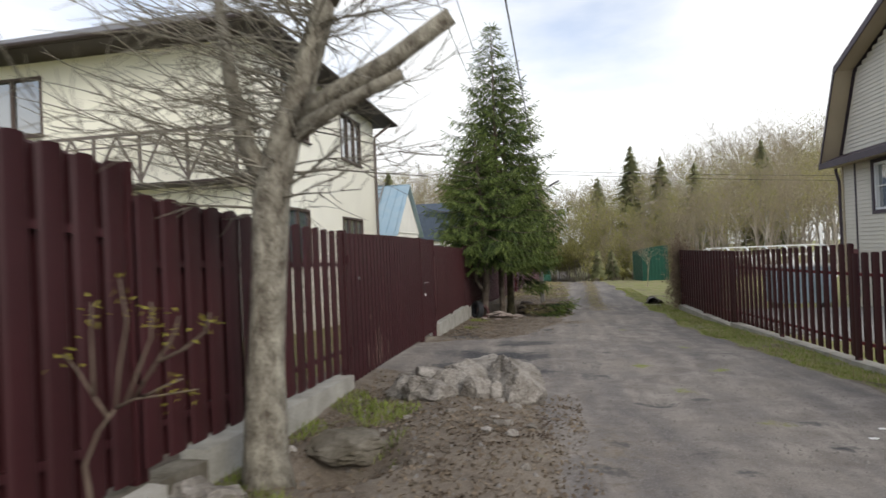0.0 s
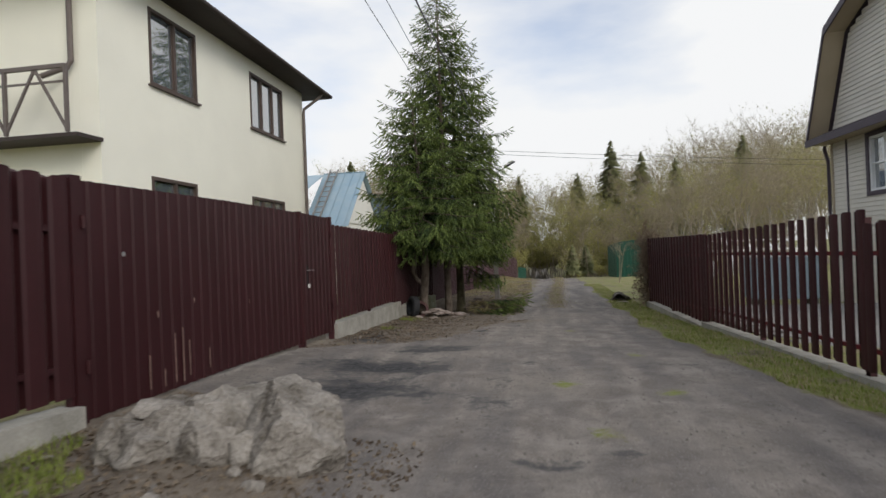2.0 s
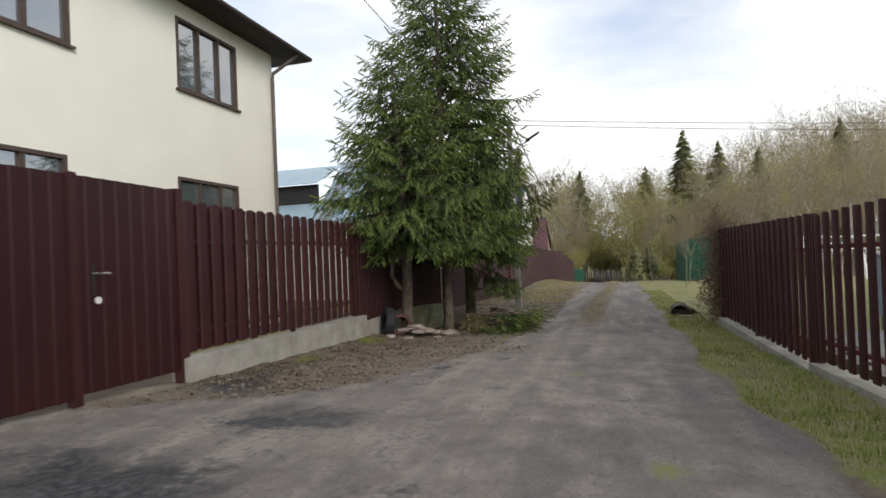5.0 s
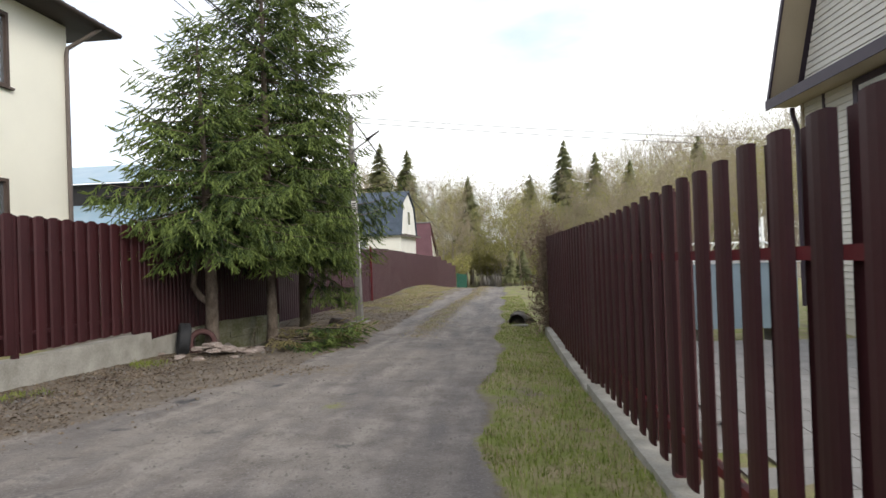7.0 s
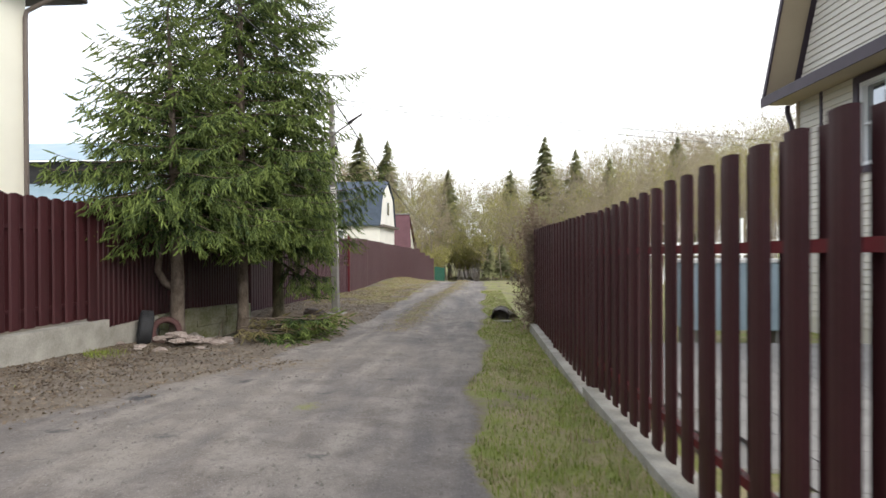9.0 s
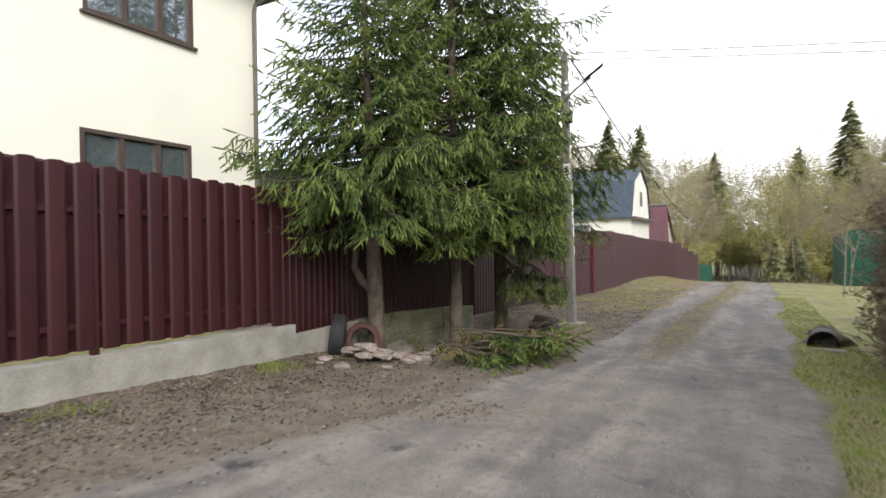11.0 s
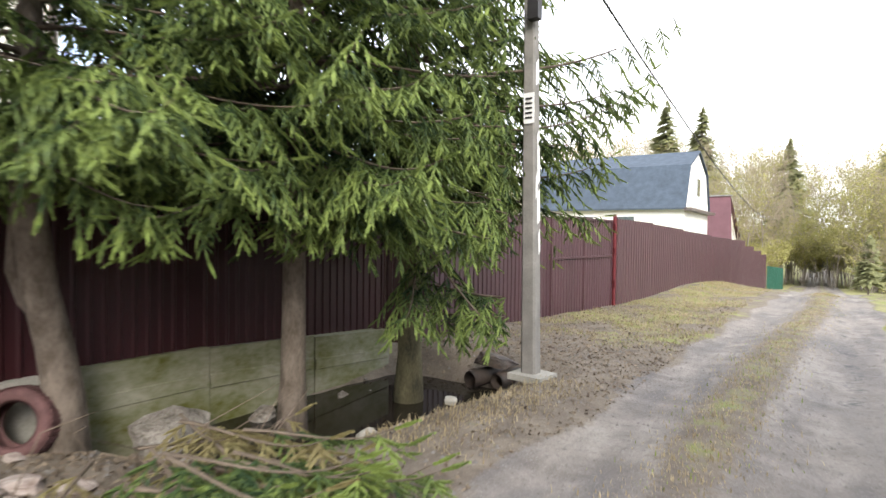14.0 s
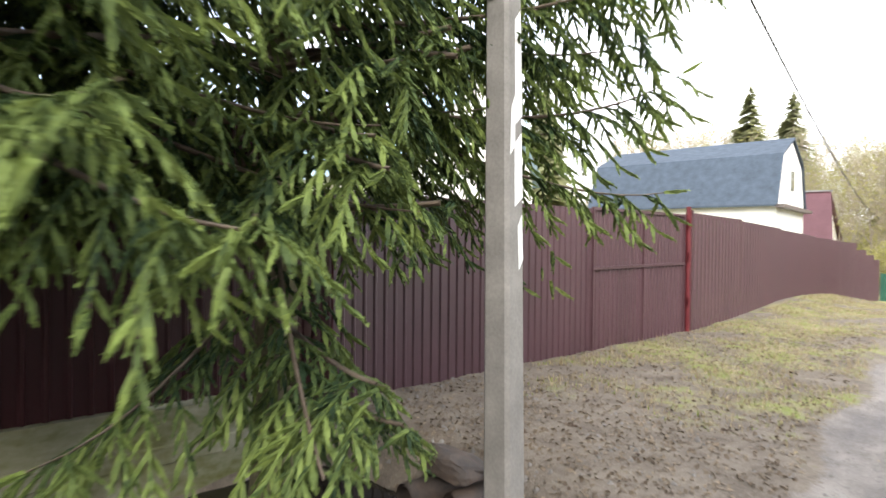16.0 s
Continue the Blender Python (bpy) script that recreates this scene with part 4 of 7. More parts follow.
part("gable_wall", Mesh().slab([(gx, y, z) for y, z in prof], (0.3, 0, 0)), M_SIDING, rh)
z = -0.6
while z < 7.6:
    if z < 3.45:
        segs, u = [], RY0
        for h in sorted(lw):
            if h[2] - 0.1 < z < h[3] + 0.1:
                segs.append((u, h[0] - 0.12))
                u = h[1] + 0.12
        segs.append((u, RY1))
    elif z > 3.72:
        hw = np.interp(z, (3.56, 6.05, 7.4), (RY1 - RM, 17.6 - RM, 0.0))
        segs = [(RM - hw, RM + hw)]
        if 4.75 < z < 6.1:
            segs = [(RM - hw, 14.0), (15.5, RM + hw)] if hw > 1.3 else segs
    else:
        segs = []
    for u, v in segs:
        if v - u > 0.1:
            part("siding_board", Mesh().slab([(gx - 0.002, u, z), (gx - 0.022, u, z + 0.005), (gx - 0.006, u, z + 0.112), (gx - 0.002, u, z + 0.112)], (0, v - u, 0)), M_SIDING, rh)
    z += 0.115
for w in lw:
    window(rh, M_WHITEPVC, "x", RX, *w, bars=(0.5,), out=-1, sill=False, depth=0.1, transom=(0.5,))
    for a, b_, c_, d_ in ((w[0] - 0.11, w[0], w[2] - 0.11, w[3] + 0.11), (w[1], w[1] + 0.11, w[2] - 0.11, w[3] + 0.11), (w[0], w[1], w[2] - 0.11, w[2]), (w[0], w[1], w[3], w[3] + 0.11)):
        part("window_casing", Mesh().box(RX - 0.045, a, c_, RX + 0.12, b_, d_), M_TRIM, rh, "violet-brown casing")
uw = (14.12, 15.38, 4.85, 6.0)
window(rh, M_WHITEPVC, "x", RX - 0.03, *uw, bars=(0.5,), out=-1, sill=False, depth=0.02, transom=(0.55,))
for a, b_, c_, d_ in ((uw[0] - 0.11, uw[0], uw[2] - 0.11, uw[3] + 0.11), (uw[1], uw[1] + 0.11, uw[2] - 0.11, uw[3] + 0.11), (uw[0], uw[1], uw[2] - 0.11, uw[2]), (uw[0], uw[1], uw[3], uw[3] + 0.11)):
    part("window_casing", Mesh().box(RX - 0.07, a, c_, RX - 0.002, b_, d_), M_TRIM, rh, "violet-brown casing")
for y in (15.5, 17.9):
    part("joint_strip", Mesh().box(RX - 0.035, y - 0.03, -0.6, RX - 0.003, y + 0.03, 3.5), M_TRIM, rh)
part("corner_strip", Mesh().box(RX - 0.04, RY1 - 0.05, -0.6, RX + 0.05, RY1 + 0.03, 3.5), M_SIDINGTAN, rh)
over = [(RY1 + 0.25, 3.50), (17.75, 6.2), (RM, 7.6), (2 * RM - 17.75, 6.2), (RY0 - 0.25, 3.50)]
roof2 = thing_part("roof", (RX, RM, 3.5), rh)
for (ya, za), (yb, zb) in zip(over, over[1:]):
    part("roof_slope", Mesh().slab([(RX - 0.52, ya, za), (RX - 0.52, yb, zb), (RX + 9.2, yb, zb), (RX + 9.2, ya, za)], (0, 0.02 if ya > RM else -0.02, 0.09)), M_TRIM, roof2)
    part("rake_soffit", Mesh().slab([(RX - 0.51, ya, za - 0.03), (RX - 0.51, yb, zb - 0.03), (RX - 0.03, yb, zb - 0.03), (RX - 0.03, ya, za - 0.03)], (0, 0, -0.012)), M_SIDINGTAN, roof2, "tan boarded soffit")
    part("fascia", Mesh().slab([(RX - 0.55, ya, za + 0.10), (RX - 0.55, yb, zb + 0.10), (RX - 0.55, yb, zb - 0.10), (RX - 0.55, ya, za - 0.10)], (0.035, 0, 0)), M_TRIM, roof2)
part("pent_roof", Mesh().slab([(RX - 0.55, RY0 - 0.25, 3.52), (RX - 0.55, RY1 + 0.25, 3.52), (RX - 0.01, RY1 + 0.2, 3.74), (RX - 0.01, RY0 - 0.4, 3.74)], (0, 0, 0.03)), M_TRIM, roof2)
part("pent_fascia", Mesh().box(RX - 0.58, RY0 - 0.25, 3.36, RX - 0.55, RY1 + 0.25, 3.55), M_TRIM, roof2)
part("pent_soffit", Mesh().box(RX - 0.549, RY0 - 0.25, 3.40, RX - 0.004, RY1 + 0.23, 3.42), M_SIDINGTAN, roof2, "tan boarded soffit")
part("downpipe", Mesh().tube([(RX - 0.1, RY1 + 0.2, 3.38), (RX - 0.1, RY1 + 0.2, 3.25), (RX - 0.06, RY1 + 0.12, 2.95), (RX - 0.06, RY1 + 0.1, -0.5)], 0.045, 10), M_TRIM, rh)

# outbuilding with a pale blue metal roof and a roof ladder
shed = thing("outbuilding", (-8.6, 27.5, -1.0), "weathered outbuilding with a pale blue metal roof", "shed")
SX, SY = -7.0, 27.0
part("wall", Mesh().box(-16.0, SY + 0.4, -1.2, SX - 0.3, SY + 6.0, 2.5), M_WHITEWALL, shed)
part("gable_wall", Mesh().slab([(SX - 0.30, SY + 0.3, 2.4), (SX - 0.30, SY + 3.2, 5.0), (SX - 0.30, SY + 6.1, 2.4)], (0.06, 0, 0)), M_WHITEWALL, shed, "white boarded gable")
part("roof_slope", Mesh().slab([(-9.3, SY, 2.2), (SX, SY, 2.2), (SX, SY + 3.2, 5.15), (-9.3, SY + 3.2, 5.15)], (0, 0.04, 0.05)), M_BLUEROOF, shed)
part("roof_slope", Mesh().slab([(SX, SY + 6.4, 2.2), (-9.3, SY + 6.4, 2.2), (-9.3, SY + 3.2, 5.15), (SX, SY + 3.2, 5.15)], (0, -0.04, 0.05)), M_BLUEROOF, shed)
part("roof_slope", Mesh().slab([(-16.5, SY + 0.6, 4.0), (-9.32, SY + 0.6, 4.0), (-9.32, SY + 3.2, 5.1), (-16.5, SY + 3.2, 5.1)], (0, 0.04, 0.05)), M_BLUEROOF, shed)
part("dormer_wall", Mesh().box(-16.3, SY + 0.9, 2.5, -9.4, SY + 1.0, 4.0), M_DARK, shed, "dark dormer front")
part("roof_slope", Mesh().slab([(-16.5, SY - 0.2, 2.1), (-9.32, SY - 0.2, 2.1), (-9.32, SY + 0.95, 3.2), (-16.5, SY + 0.95, 3.2)], (0, 0.04, 0.05)), M_BLUEROOF, shed)
for k in range(5):
    x = SX - 0.45 * k - 0.2
    part("roof_seam", Mesh().beam((x, SY - 0.02, 2.28), (x, SY + 3.2, 5.22), 0.03), M_BLUEROOF, shed)
ladder = thing("roof_ladder", (-8.9, 27.0, 2.3), "grey wooden roof ladder lying on the blue roof", "ladder")
for dx in (0, 0.42):
    part("stile", Mesh().beam((-8.95 + dx, SY - 0.1, 2.25), (-8.95 + dx, SY + 3.3, 5.38), 0.06), M_PAVER, ladder)
for k in range(11):
    t = (k + 0.5) / 11
    part("rung", Mesh().beam((-8.98, SY - 0.1 + 3.4 * t, 2.26 + 3.13 * t), (-8.50, SY - 0.1 + 3.4 * t, 2.26 + 3.13 * t), 0.05), M_PAVER, ladder)

# white house with slate-blue gambrel roof down the lane
bh = thing("house", (-5.6, 47.5, -1.6), "white house with a slate-blue gambrel roof down the lane", "house")
bx0, bx1, by, bd = -12.5, -3.3, 47.4, 7.4
part("wall", Mesh().box(bx0, by, -2.2, bx1, by + bd, 2.3), M_WHITEWALL, bh)
bprof = [(by - 0.3, 2.2), (by + 0.9, 4.65), (by + bd / 2, 5.75), (by + bd - 0.9, 4.65), (by + bd + 0.3, 2.2)]
part("gable_wall", Mesh().slab([(bx1 + 0.02, y, z_) for y, z_ in [(by, 2.3), (by + 1.05, 4.55), (by + bd / 2, 5.6), (by + bd - 1.05, 4.55), (by + bd, 2.3)]], (-0.1, 0, 0)), M_WHITEWALL, bh)
for (ya, za), (yb, zb) in zip(bprof, bprof[1:]):
    part("roof_slope", Mesh().slab([(bx1 + 0.12, ya, za), (bx1 + 0.12, yb, zb), (bx0, yb, zb), (bx0, ya, za)], (0, 0, 0.1)), M_NAVYSHINGLE, bh, "slate-blue shingles")
part("eave_band", Mesh().box(bx1 + 0.021, by - 0.3, 2.15, bx1 + 0.4, by + bd + 0.3, 2.3), M_GUTTER, bh)
window(bh, M_WHITEPVC, "y", by, -7.0, -5.9, 0.9, 1.9, bars=(0.5,), out=-1, sill=False, depth=-0.02)
window(bh, M_WHITEPVC, "y", by, -9.4, -8.3, 0.9, 1.9, bars=(0.5,), out=-1, sill=False, depth=-0.02)
window(bh, M_WHITEPVC, "x", bx1 + 0.02, by + 3.2, by + 4.2, 3.1, 4.2, out=1, sill=False, depth=-0.02)

rdh = thing("house", (-4.5, 60, -2.6), "house with a wine-red metal mansard roof behind the fence", "house")
part("wall", Mesh().box(-9.5, 58.2, -3.2, -2.6, 63, 0.6), M_WHITEWALL, rdh)
part("roof_slope", Mesh().slab([(-9.8, 57.7, 0.4), (-2.2, 57.7, 0.4), (-2.55, 59.6, 3.7), (-9.8, 59.6, 3.7)], (0, 0.06, 0.06)), M_REDROOF, rdh)
part("roof_slope", Mesh().slab([(-2.55, 59.6, 3.7), (-9.8, 59.6, 3.7), (-9.8, 63.4, 0.4), (-2.2, 63.4, 0.4)], (0, 0.0, 0.06)), M_REDROOF, rdh)
part("gable_wall", Mesh().slab([(-2.5, 58.0, 0.5), (-2.7, 59.6, 3.6), (-2.5, 63.1, 0.5)], (-0.1, 0, 0)), M_WHITEWALL, rdh)
part("ridge_cap", Mesh().beam((-9.9, 59.6, 3.76), (-2.45, 59.6, 3.76), 0.2, 0.1), M_PAVER, rdh)

# small cottage far behind the spruces
cot = thing("cottage", (-11, 52, -2.0), "small far cottage with white windows", "house")
part("wall", Mesh().box(-13.5, 52, -2.5, -9.2, 56, 3.2), M_WHITEWALL, cot)
part("roof_slope", Mesh().slab([(-13.8, 51.6, 3.1), (-8.9, 51.6, 3.1), (-8.9, 54, 4.9), (-13.8, 54, 4.9)], (0, 0, 0.08)), M_PAVER, cot)
part("roof_slope", Mesh().slab([(-8.9, 56.4, 3.1), (-13.8, 56.4, 3.1), (-13.8, 54, 4.9), (-8.9, 54, 4.9)], (0, 0, 0.08)), M_PAVER, cot)
window(cot, M_WHITEPVC, "y", 52, -11.0, -9.8, 1.3, 2.6, bars=(0.5,), out=-1, sill=False, depth=-0.02)

# ---- street pole and cables ----
pole = thing("street_pole", (0.32, 20.68, -0.87), "leaning concrete street pole with peeling white paint", "street lamp")
P0, P1 = Vector((0.36, 20.72, -0.95)), Vector((0.27, 20.75, 4.22))
pm = Mesh()
for k, (t, w) in enumerate(((0, 0.084), (0.30, 0.077), (1.0, 0.055))):
    p = P0.lerp(P1, t)
    for i, j in ((-1, -0.75), (-0.75, -1), (0.75, -1), (1, -0.75), (1, 0.75), (0.75, 1), (-0.75, 1), (-1, 0.75)):
        pm.v.append((p.x + w * i, p.y + w * j, p.z))
for k in range(2):
    pm.f += [(k * 8 + i, k * 8 + (i + 1) % 8, k * 8 + 8 + (i + 1) % 8, k * 8 + 8 + i) for i in range(8)]
pm.f += [tuple(reversed(range(8))), tuple(range(16, 24))]
shaft = part("shaft", pm, M_POLE, pole)
for z0, z1, u0, u1 in ((0.42, 0.70, 0.25, 0.72), (0.74, 1.12, -0.2, 0.72), (1.16, 1.75, -0.05, 0.75), (1.0, 1.3, -0.7, -0.15), (2.2, 2.5, -0.5, 0.6)):
    t0, t1 = (z0 + 0.95) / 5.17, (z1 + 0.95) / 5.17
    a, b = P0.lerp(P1, t0), P0.lerp(P1, t1)
    wa, wb = np.interp([t0, t1], (0, 0.3, 1), (0.084, 0.077, 0.055))
    part("paint_patch", Mesh().slab([(a.x + wa + 0.001, a.y + u0 * wa, a.z), (a.x + wa + 0.001, a.y + u1 * wa, a.z + 0.05), (b.x + wb + 0.001, b.y + u1 * wb * 0.9, b.z), (b.x + wb + 0.001, b.y + u0 * wb * 0.7, b.z - 0.06)], (0.003, 0, 0)), M_PAINTW, shaft, "flaking white paint")
notice = part("notice", Mesh().slab([(0.265, 20.654, 1.80), (0.385, 20.654, 1.80), (0.38, 20.657, 2.12), (0.26, 20.657, 2.12)], (0, -0.004, 0)), M_PAINTW, pole, "white paper notice")
for k in range(5):
    part("text_bar", Mesh().box(0.285, 20.640, 1.85 + k * 0.05, 0.36, 20.648, 1.868 + k * 0.05), M_DARK, notice)
part("footing", Mesh().slab([(0.16, 20.56, -0.90), (0.56, 20.50, -0.90), (0.60, 20.86, -0.90), (0.20, 20.92, -0.90)], (0, 0, 0.065)), M_CONC, pole, "whitish concrete footing")
for z in (3.42, 3.6):
    part("steel_band", Mesh().tube([(0.285, 20.745, z), (0.285, 20.745, z + 0.05)], 0.085, 12), M_STEEL, pole)
arm = part("lamp_arm", Mesh().tube([(0.30, 20.68, 3.30), (0.5, 20.55, 3.42), (0.75, 20.4, 3.52), (0.86, 20.34, 3.55)], 0.018, 8), M_STEEL, pole)
part("lamp_head", Mesh().slab([(0.74, 20.37, 3.52), (0.82, 20.29, 3.52), (1.12, 20.13, 3.66), (1.08, 20.24, 3.67)], (0.005, 0.0, 0.055)), M_DARK, arm, "slim dark lamp head")
part("meter_box", Mesh().box(0.32, 20.58, 2.86, 0.44, 20.68, 3.06), M_DARK, pole)
part("insulator", Mesh().tube([(0.22, 20.68, 4.15), (0.22, 20.68, 4.25)], 0.03, 8), M_PAINTW, pole)
pole.location = (0.22, 20.62, -0.87)


def cable(a, b, sag, r, label):
    a, b = Vector(a), Vector(b)
    pts_ = [a.lerp(b, t) + Vector((0, 0, -4 * sag * t * (1 - t))) for t in np.linspace(0, 1, 16)]
    return solo("overhead_cable", Mesh().tube(pts_, r, 5), M_DARK, label, "cable", a, "overhead cables", smooth=True)


cable((0.27, 20.75, 4.15), (-0.1, -12.0, 4.5), 0.30, 0.011, "thick black overhead cable along the lane")
cable((0.27, 20.75, 4.20), (40, 32.2, 3.7), 0.45, 0.007, "thin overhead wire crossing the lane")
cable((0.27, 20.75, 4.08), (40, 32.2, 3.45), 0.5, 0.007, "thin overhead wire crossing the lane")
cable((0.27, 20.75, 4.1), (-0.66, 84.9, 3.3), 1.6, 0.016, "thin overhead wire down the lane")
cable((-1.05, -12, 5.7), (-0.66, 84.9, 3.35), 0.5, 0.006, "thin overhead wire beside the house")
cable((-0.8, -12, 5.9), (-0.6, 84.9, 3.4), 0.4, 0.006, "thin overhead wire beside the house")
for px, py, ph, w in ((-0.66, 84.9, 7.0, 0.13), (2.0, 88, 5.5, 0.12)):
    solo("utility_pole", Mesh().tube([(px, py, -3.7), (px, py, -3.6 + ph)], [w, w * 0.7], 8), M_POLE, "far grey utility pole beside the lane", "utility pole", (px, py, -3.6), "far utility poles")

# ---- trees ----


def twig_template(n, w, seed):
    """A needle-covered shoot one metre long along +x: a slim core thick with short needles, each a thin triangle."""
    r = np.random.default_rng(seed)
    t = np.linspace(0.02, 1.0, n) + r.normal(0, 0.01, n)
    phi = np.arange(n) * 2.39996 + r.normal(0, 0.4, n)
    lean = r.uniform(0.45, 0.85, n)
    ln = r.uniform(0.16, 0.22, n) * (1 - 0.35 * np.clip(t - 0.75, 0, 1) * 4)
    d = np.stack([np.cos(lean), np.sin(lean) * np.cos(phi), np.sin(lean) * np.sin(phi) * 0.8], -1)
    base = np.stack([t, np.zeros(n), np.zeros(n)], -1)
    side = np.cross(d, r.normal(size=(n, 3)))
    side /= np.linalg.norm(side, axis=1, keepdims=True)
    needles = np.stack([base - side * w, base + side * w, base + d * ln[:, None]], 1).reshape(-1, 3)
    ring = [np.array([x, q * math.cos(k * 2.0944 + x), q * math.sin(k * 2.0944 + x)]) for x, q in ((0.0, 0.06), (0.55, 0.105)) for k in range(3)]
    tip = np.array([1.06, 0.0, 0.0])
    core = []
    for k in range(3):
        j = (k + 1) % 3
        core += [ring[k], ring[j], ring[3 + j], ring[k], ring[3 + j], ring[3 + k], ring[3 + k], ring[3 + j], tip]
    return np.concatenate([np.array(core), needles])


TWIGS = {n: np.stack([twig_template(n, w, 40 + k) for k in range(5)]) for n, w in ((5, 0.125), (16, 0.070))}


def frames(d, droop_up=(0, 0, 1)):
    """Right-handed frames whose x axes run along d."""
    d = d / (np.linalg.norm(d, axis=1, keepdims=True) + 1e-9)
    s = np.cross(np.array(droop_up, float)[None], d)
    bad = np.linalg.norm(s, axis=1) < 1e-3
    s[bad] = (1, 0, 0)
    s /= np.linalg.norm(s, axis=1, keepdims=True)
    return np.stack([d, s, np.cross(d, s)], -1)


def place_twigs(origin, d, length, r, n=16):
    pick = r.integers(0, 5, len(origin))
    tpl = TWIGS[n][pick] * length[:, None, None]
    f = frames(d)
    v = np.einsum("mij,mkj->mki", f, tpl) + origin[:, None]
    v = v.reshape(-1, 3)
    return v, np.arange(len(v)).reshape(-1, 3)


def per_vertex(fresh, n):
    """The age of each shoot, given to all of its vertices."""
    return np.repeat(fresh, TWIGS[n].shape[1])


def spruce_branch(o, az, length, r, drop, dense=1.0, hang=0.5, twig=0.17, step=0.085):
    """Arrays of one drooping spruce bough: its sticks, and origins, ways, lengths and ages of its shoots."""
    n = max(5, int(length / 0.13))
    s = np.linspace(0, 1, n + 1)
    out = np.array([math.cos(az), math.sin(az), 0.0])
    side = np.array([-out[1], out[0], 0.0])
    bend = r.normal(0, 0.06)
    z = length * (0.10 * s - drop * s ** 1.5 + 0.20 * s ** 4)
    p = np.array(o)[None] + out[None] * (length * s)[:, None] + side[None] * (length * bend * s ** 2)[:, None]
    p[:, 2] += z
    st = [(p[:-1], p[1:], np.interp(s[:-1], (0, 1), (0.006 + 0.009 * length, 0.003)), np.interp(s[1:], (0, 1), (0.006 + 0.009 * length, 0.003)))]
    to, td, tl, tf = [], [], [], []
    m = max(4, int(length * 0.82 / 0.085 * dense))
    for k in range(m):
        u = 0.16 + 0.84 * (k + r.uniform(0, 0.6)) / m
        if u > 1:
            continue
        q = np.array([np.interp(u, s, p[:, i]) for i in range(3)])
        sg = 1 if k % 2 else -1
        ll = (0.32 * length * (1 - u) ** 0.8 + 0.10) * r.uniform(0.6, 1.2) * min(1.0, 0.45 + 1.3 * u)
        a = r.uniform(0.6, 1.0) * sg
        way = out * math.cos(a) + side * math.sin(a)
        way[2] -= hang * r.uniform(0.05, 0.45)
        way /= np.linalg.norm(way)
        nn = max(1, int(ll / step))
        ss = np.linspace(0, 1, nn + 1)
        lp = q[None] + way[None] * (ll * ss)[:, None]
        lp[:, 2] -= hang * 0.75 * ll * ss ** 2
        st.append((lp[:-1], lp[1:], np.full(nn, 0.0028), np.full(nn, 0.0018)))
        for i in range(nn):
            d0 = lp[i + 1] - lp[i]
            d0 /= np.linalg.norm(d0) + 1e-9
            young = (0.25 + 0.75 * u) * (0.35 + 0.65 * (i + 1) / nn)
            to.append(lp[i])
            td.append(d0)
            tl.append(twig * 0.75)
            tf.append(young * 0.7)
            for sg2 in (-1, 1):
                if r.random() < 0.88:
                    w2 = np.cross(d0, (0, 0, 1.0)) * sg2 * r.uniform(0.42, 0.95) + d0 * r.uniform(0.5, 0.95)
                    w2[2] -= hang * r.uniform(0.15, 0.85)
                    to.append(lp[i] * 0.5 + lp[i + 1] * 0.5)
                    td.append(w2)
                    tl.append(twig * r.uniform(0.65, 1.15))
                    tf.append(young + r.normal(0, 0.12))
        to.append(lp[-1])
        td.append(way + np.array([0, 0, -0.45 * hang]))
        tl.append(twig)
        tf.append(0.3 + 0.7 * u)
    to.append(p[-1])
    td.append(p[-1] - p[-2])
    tl.append(twig * 1.2)
    tf.append(1.0)
    return st, to, td, tl, tf


def cut_back(p):
    """Boughs are lopped clear of the street pole, its lamp and its cables, below their height."""
    lim = np.interp(p[:, 1], (15.5, 17.0, 18.5, 20.0, 20.55), (1.8, 1.38, 0.92, 0.34, 0.14))
    before = p[:, 1] < np.maximum(20.62, 20.05 + 0.55 * (p[:, 0] + 0.92))
    return (p[:, 0] > lim) & before & (p[:, 2] < 4.6)


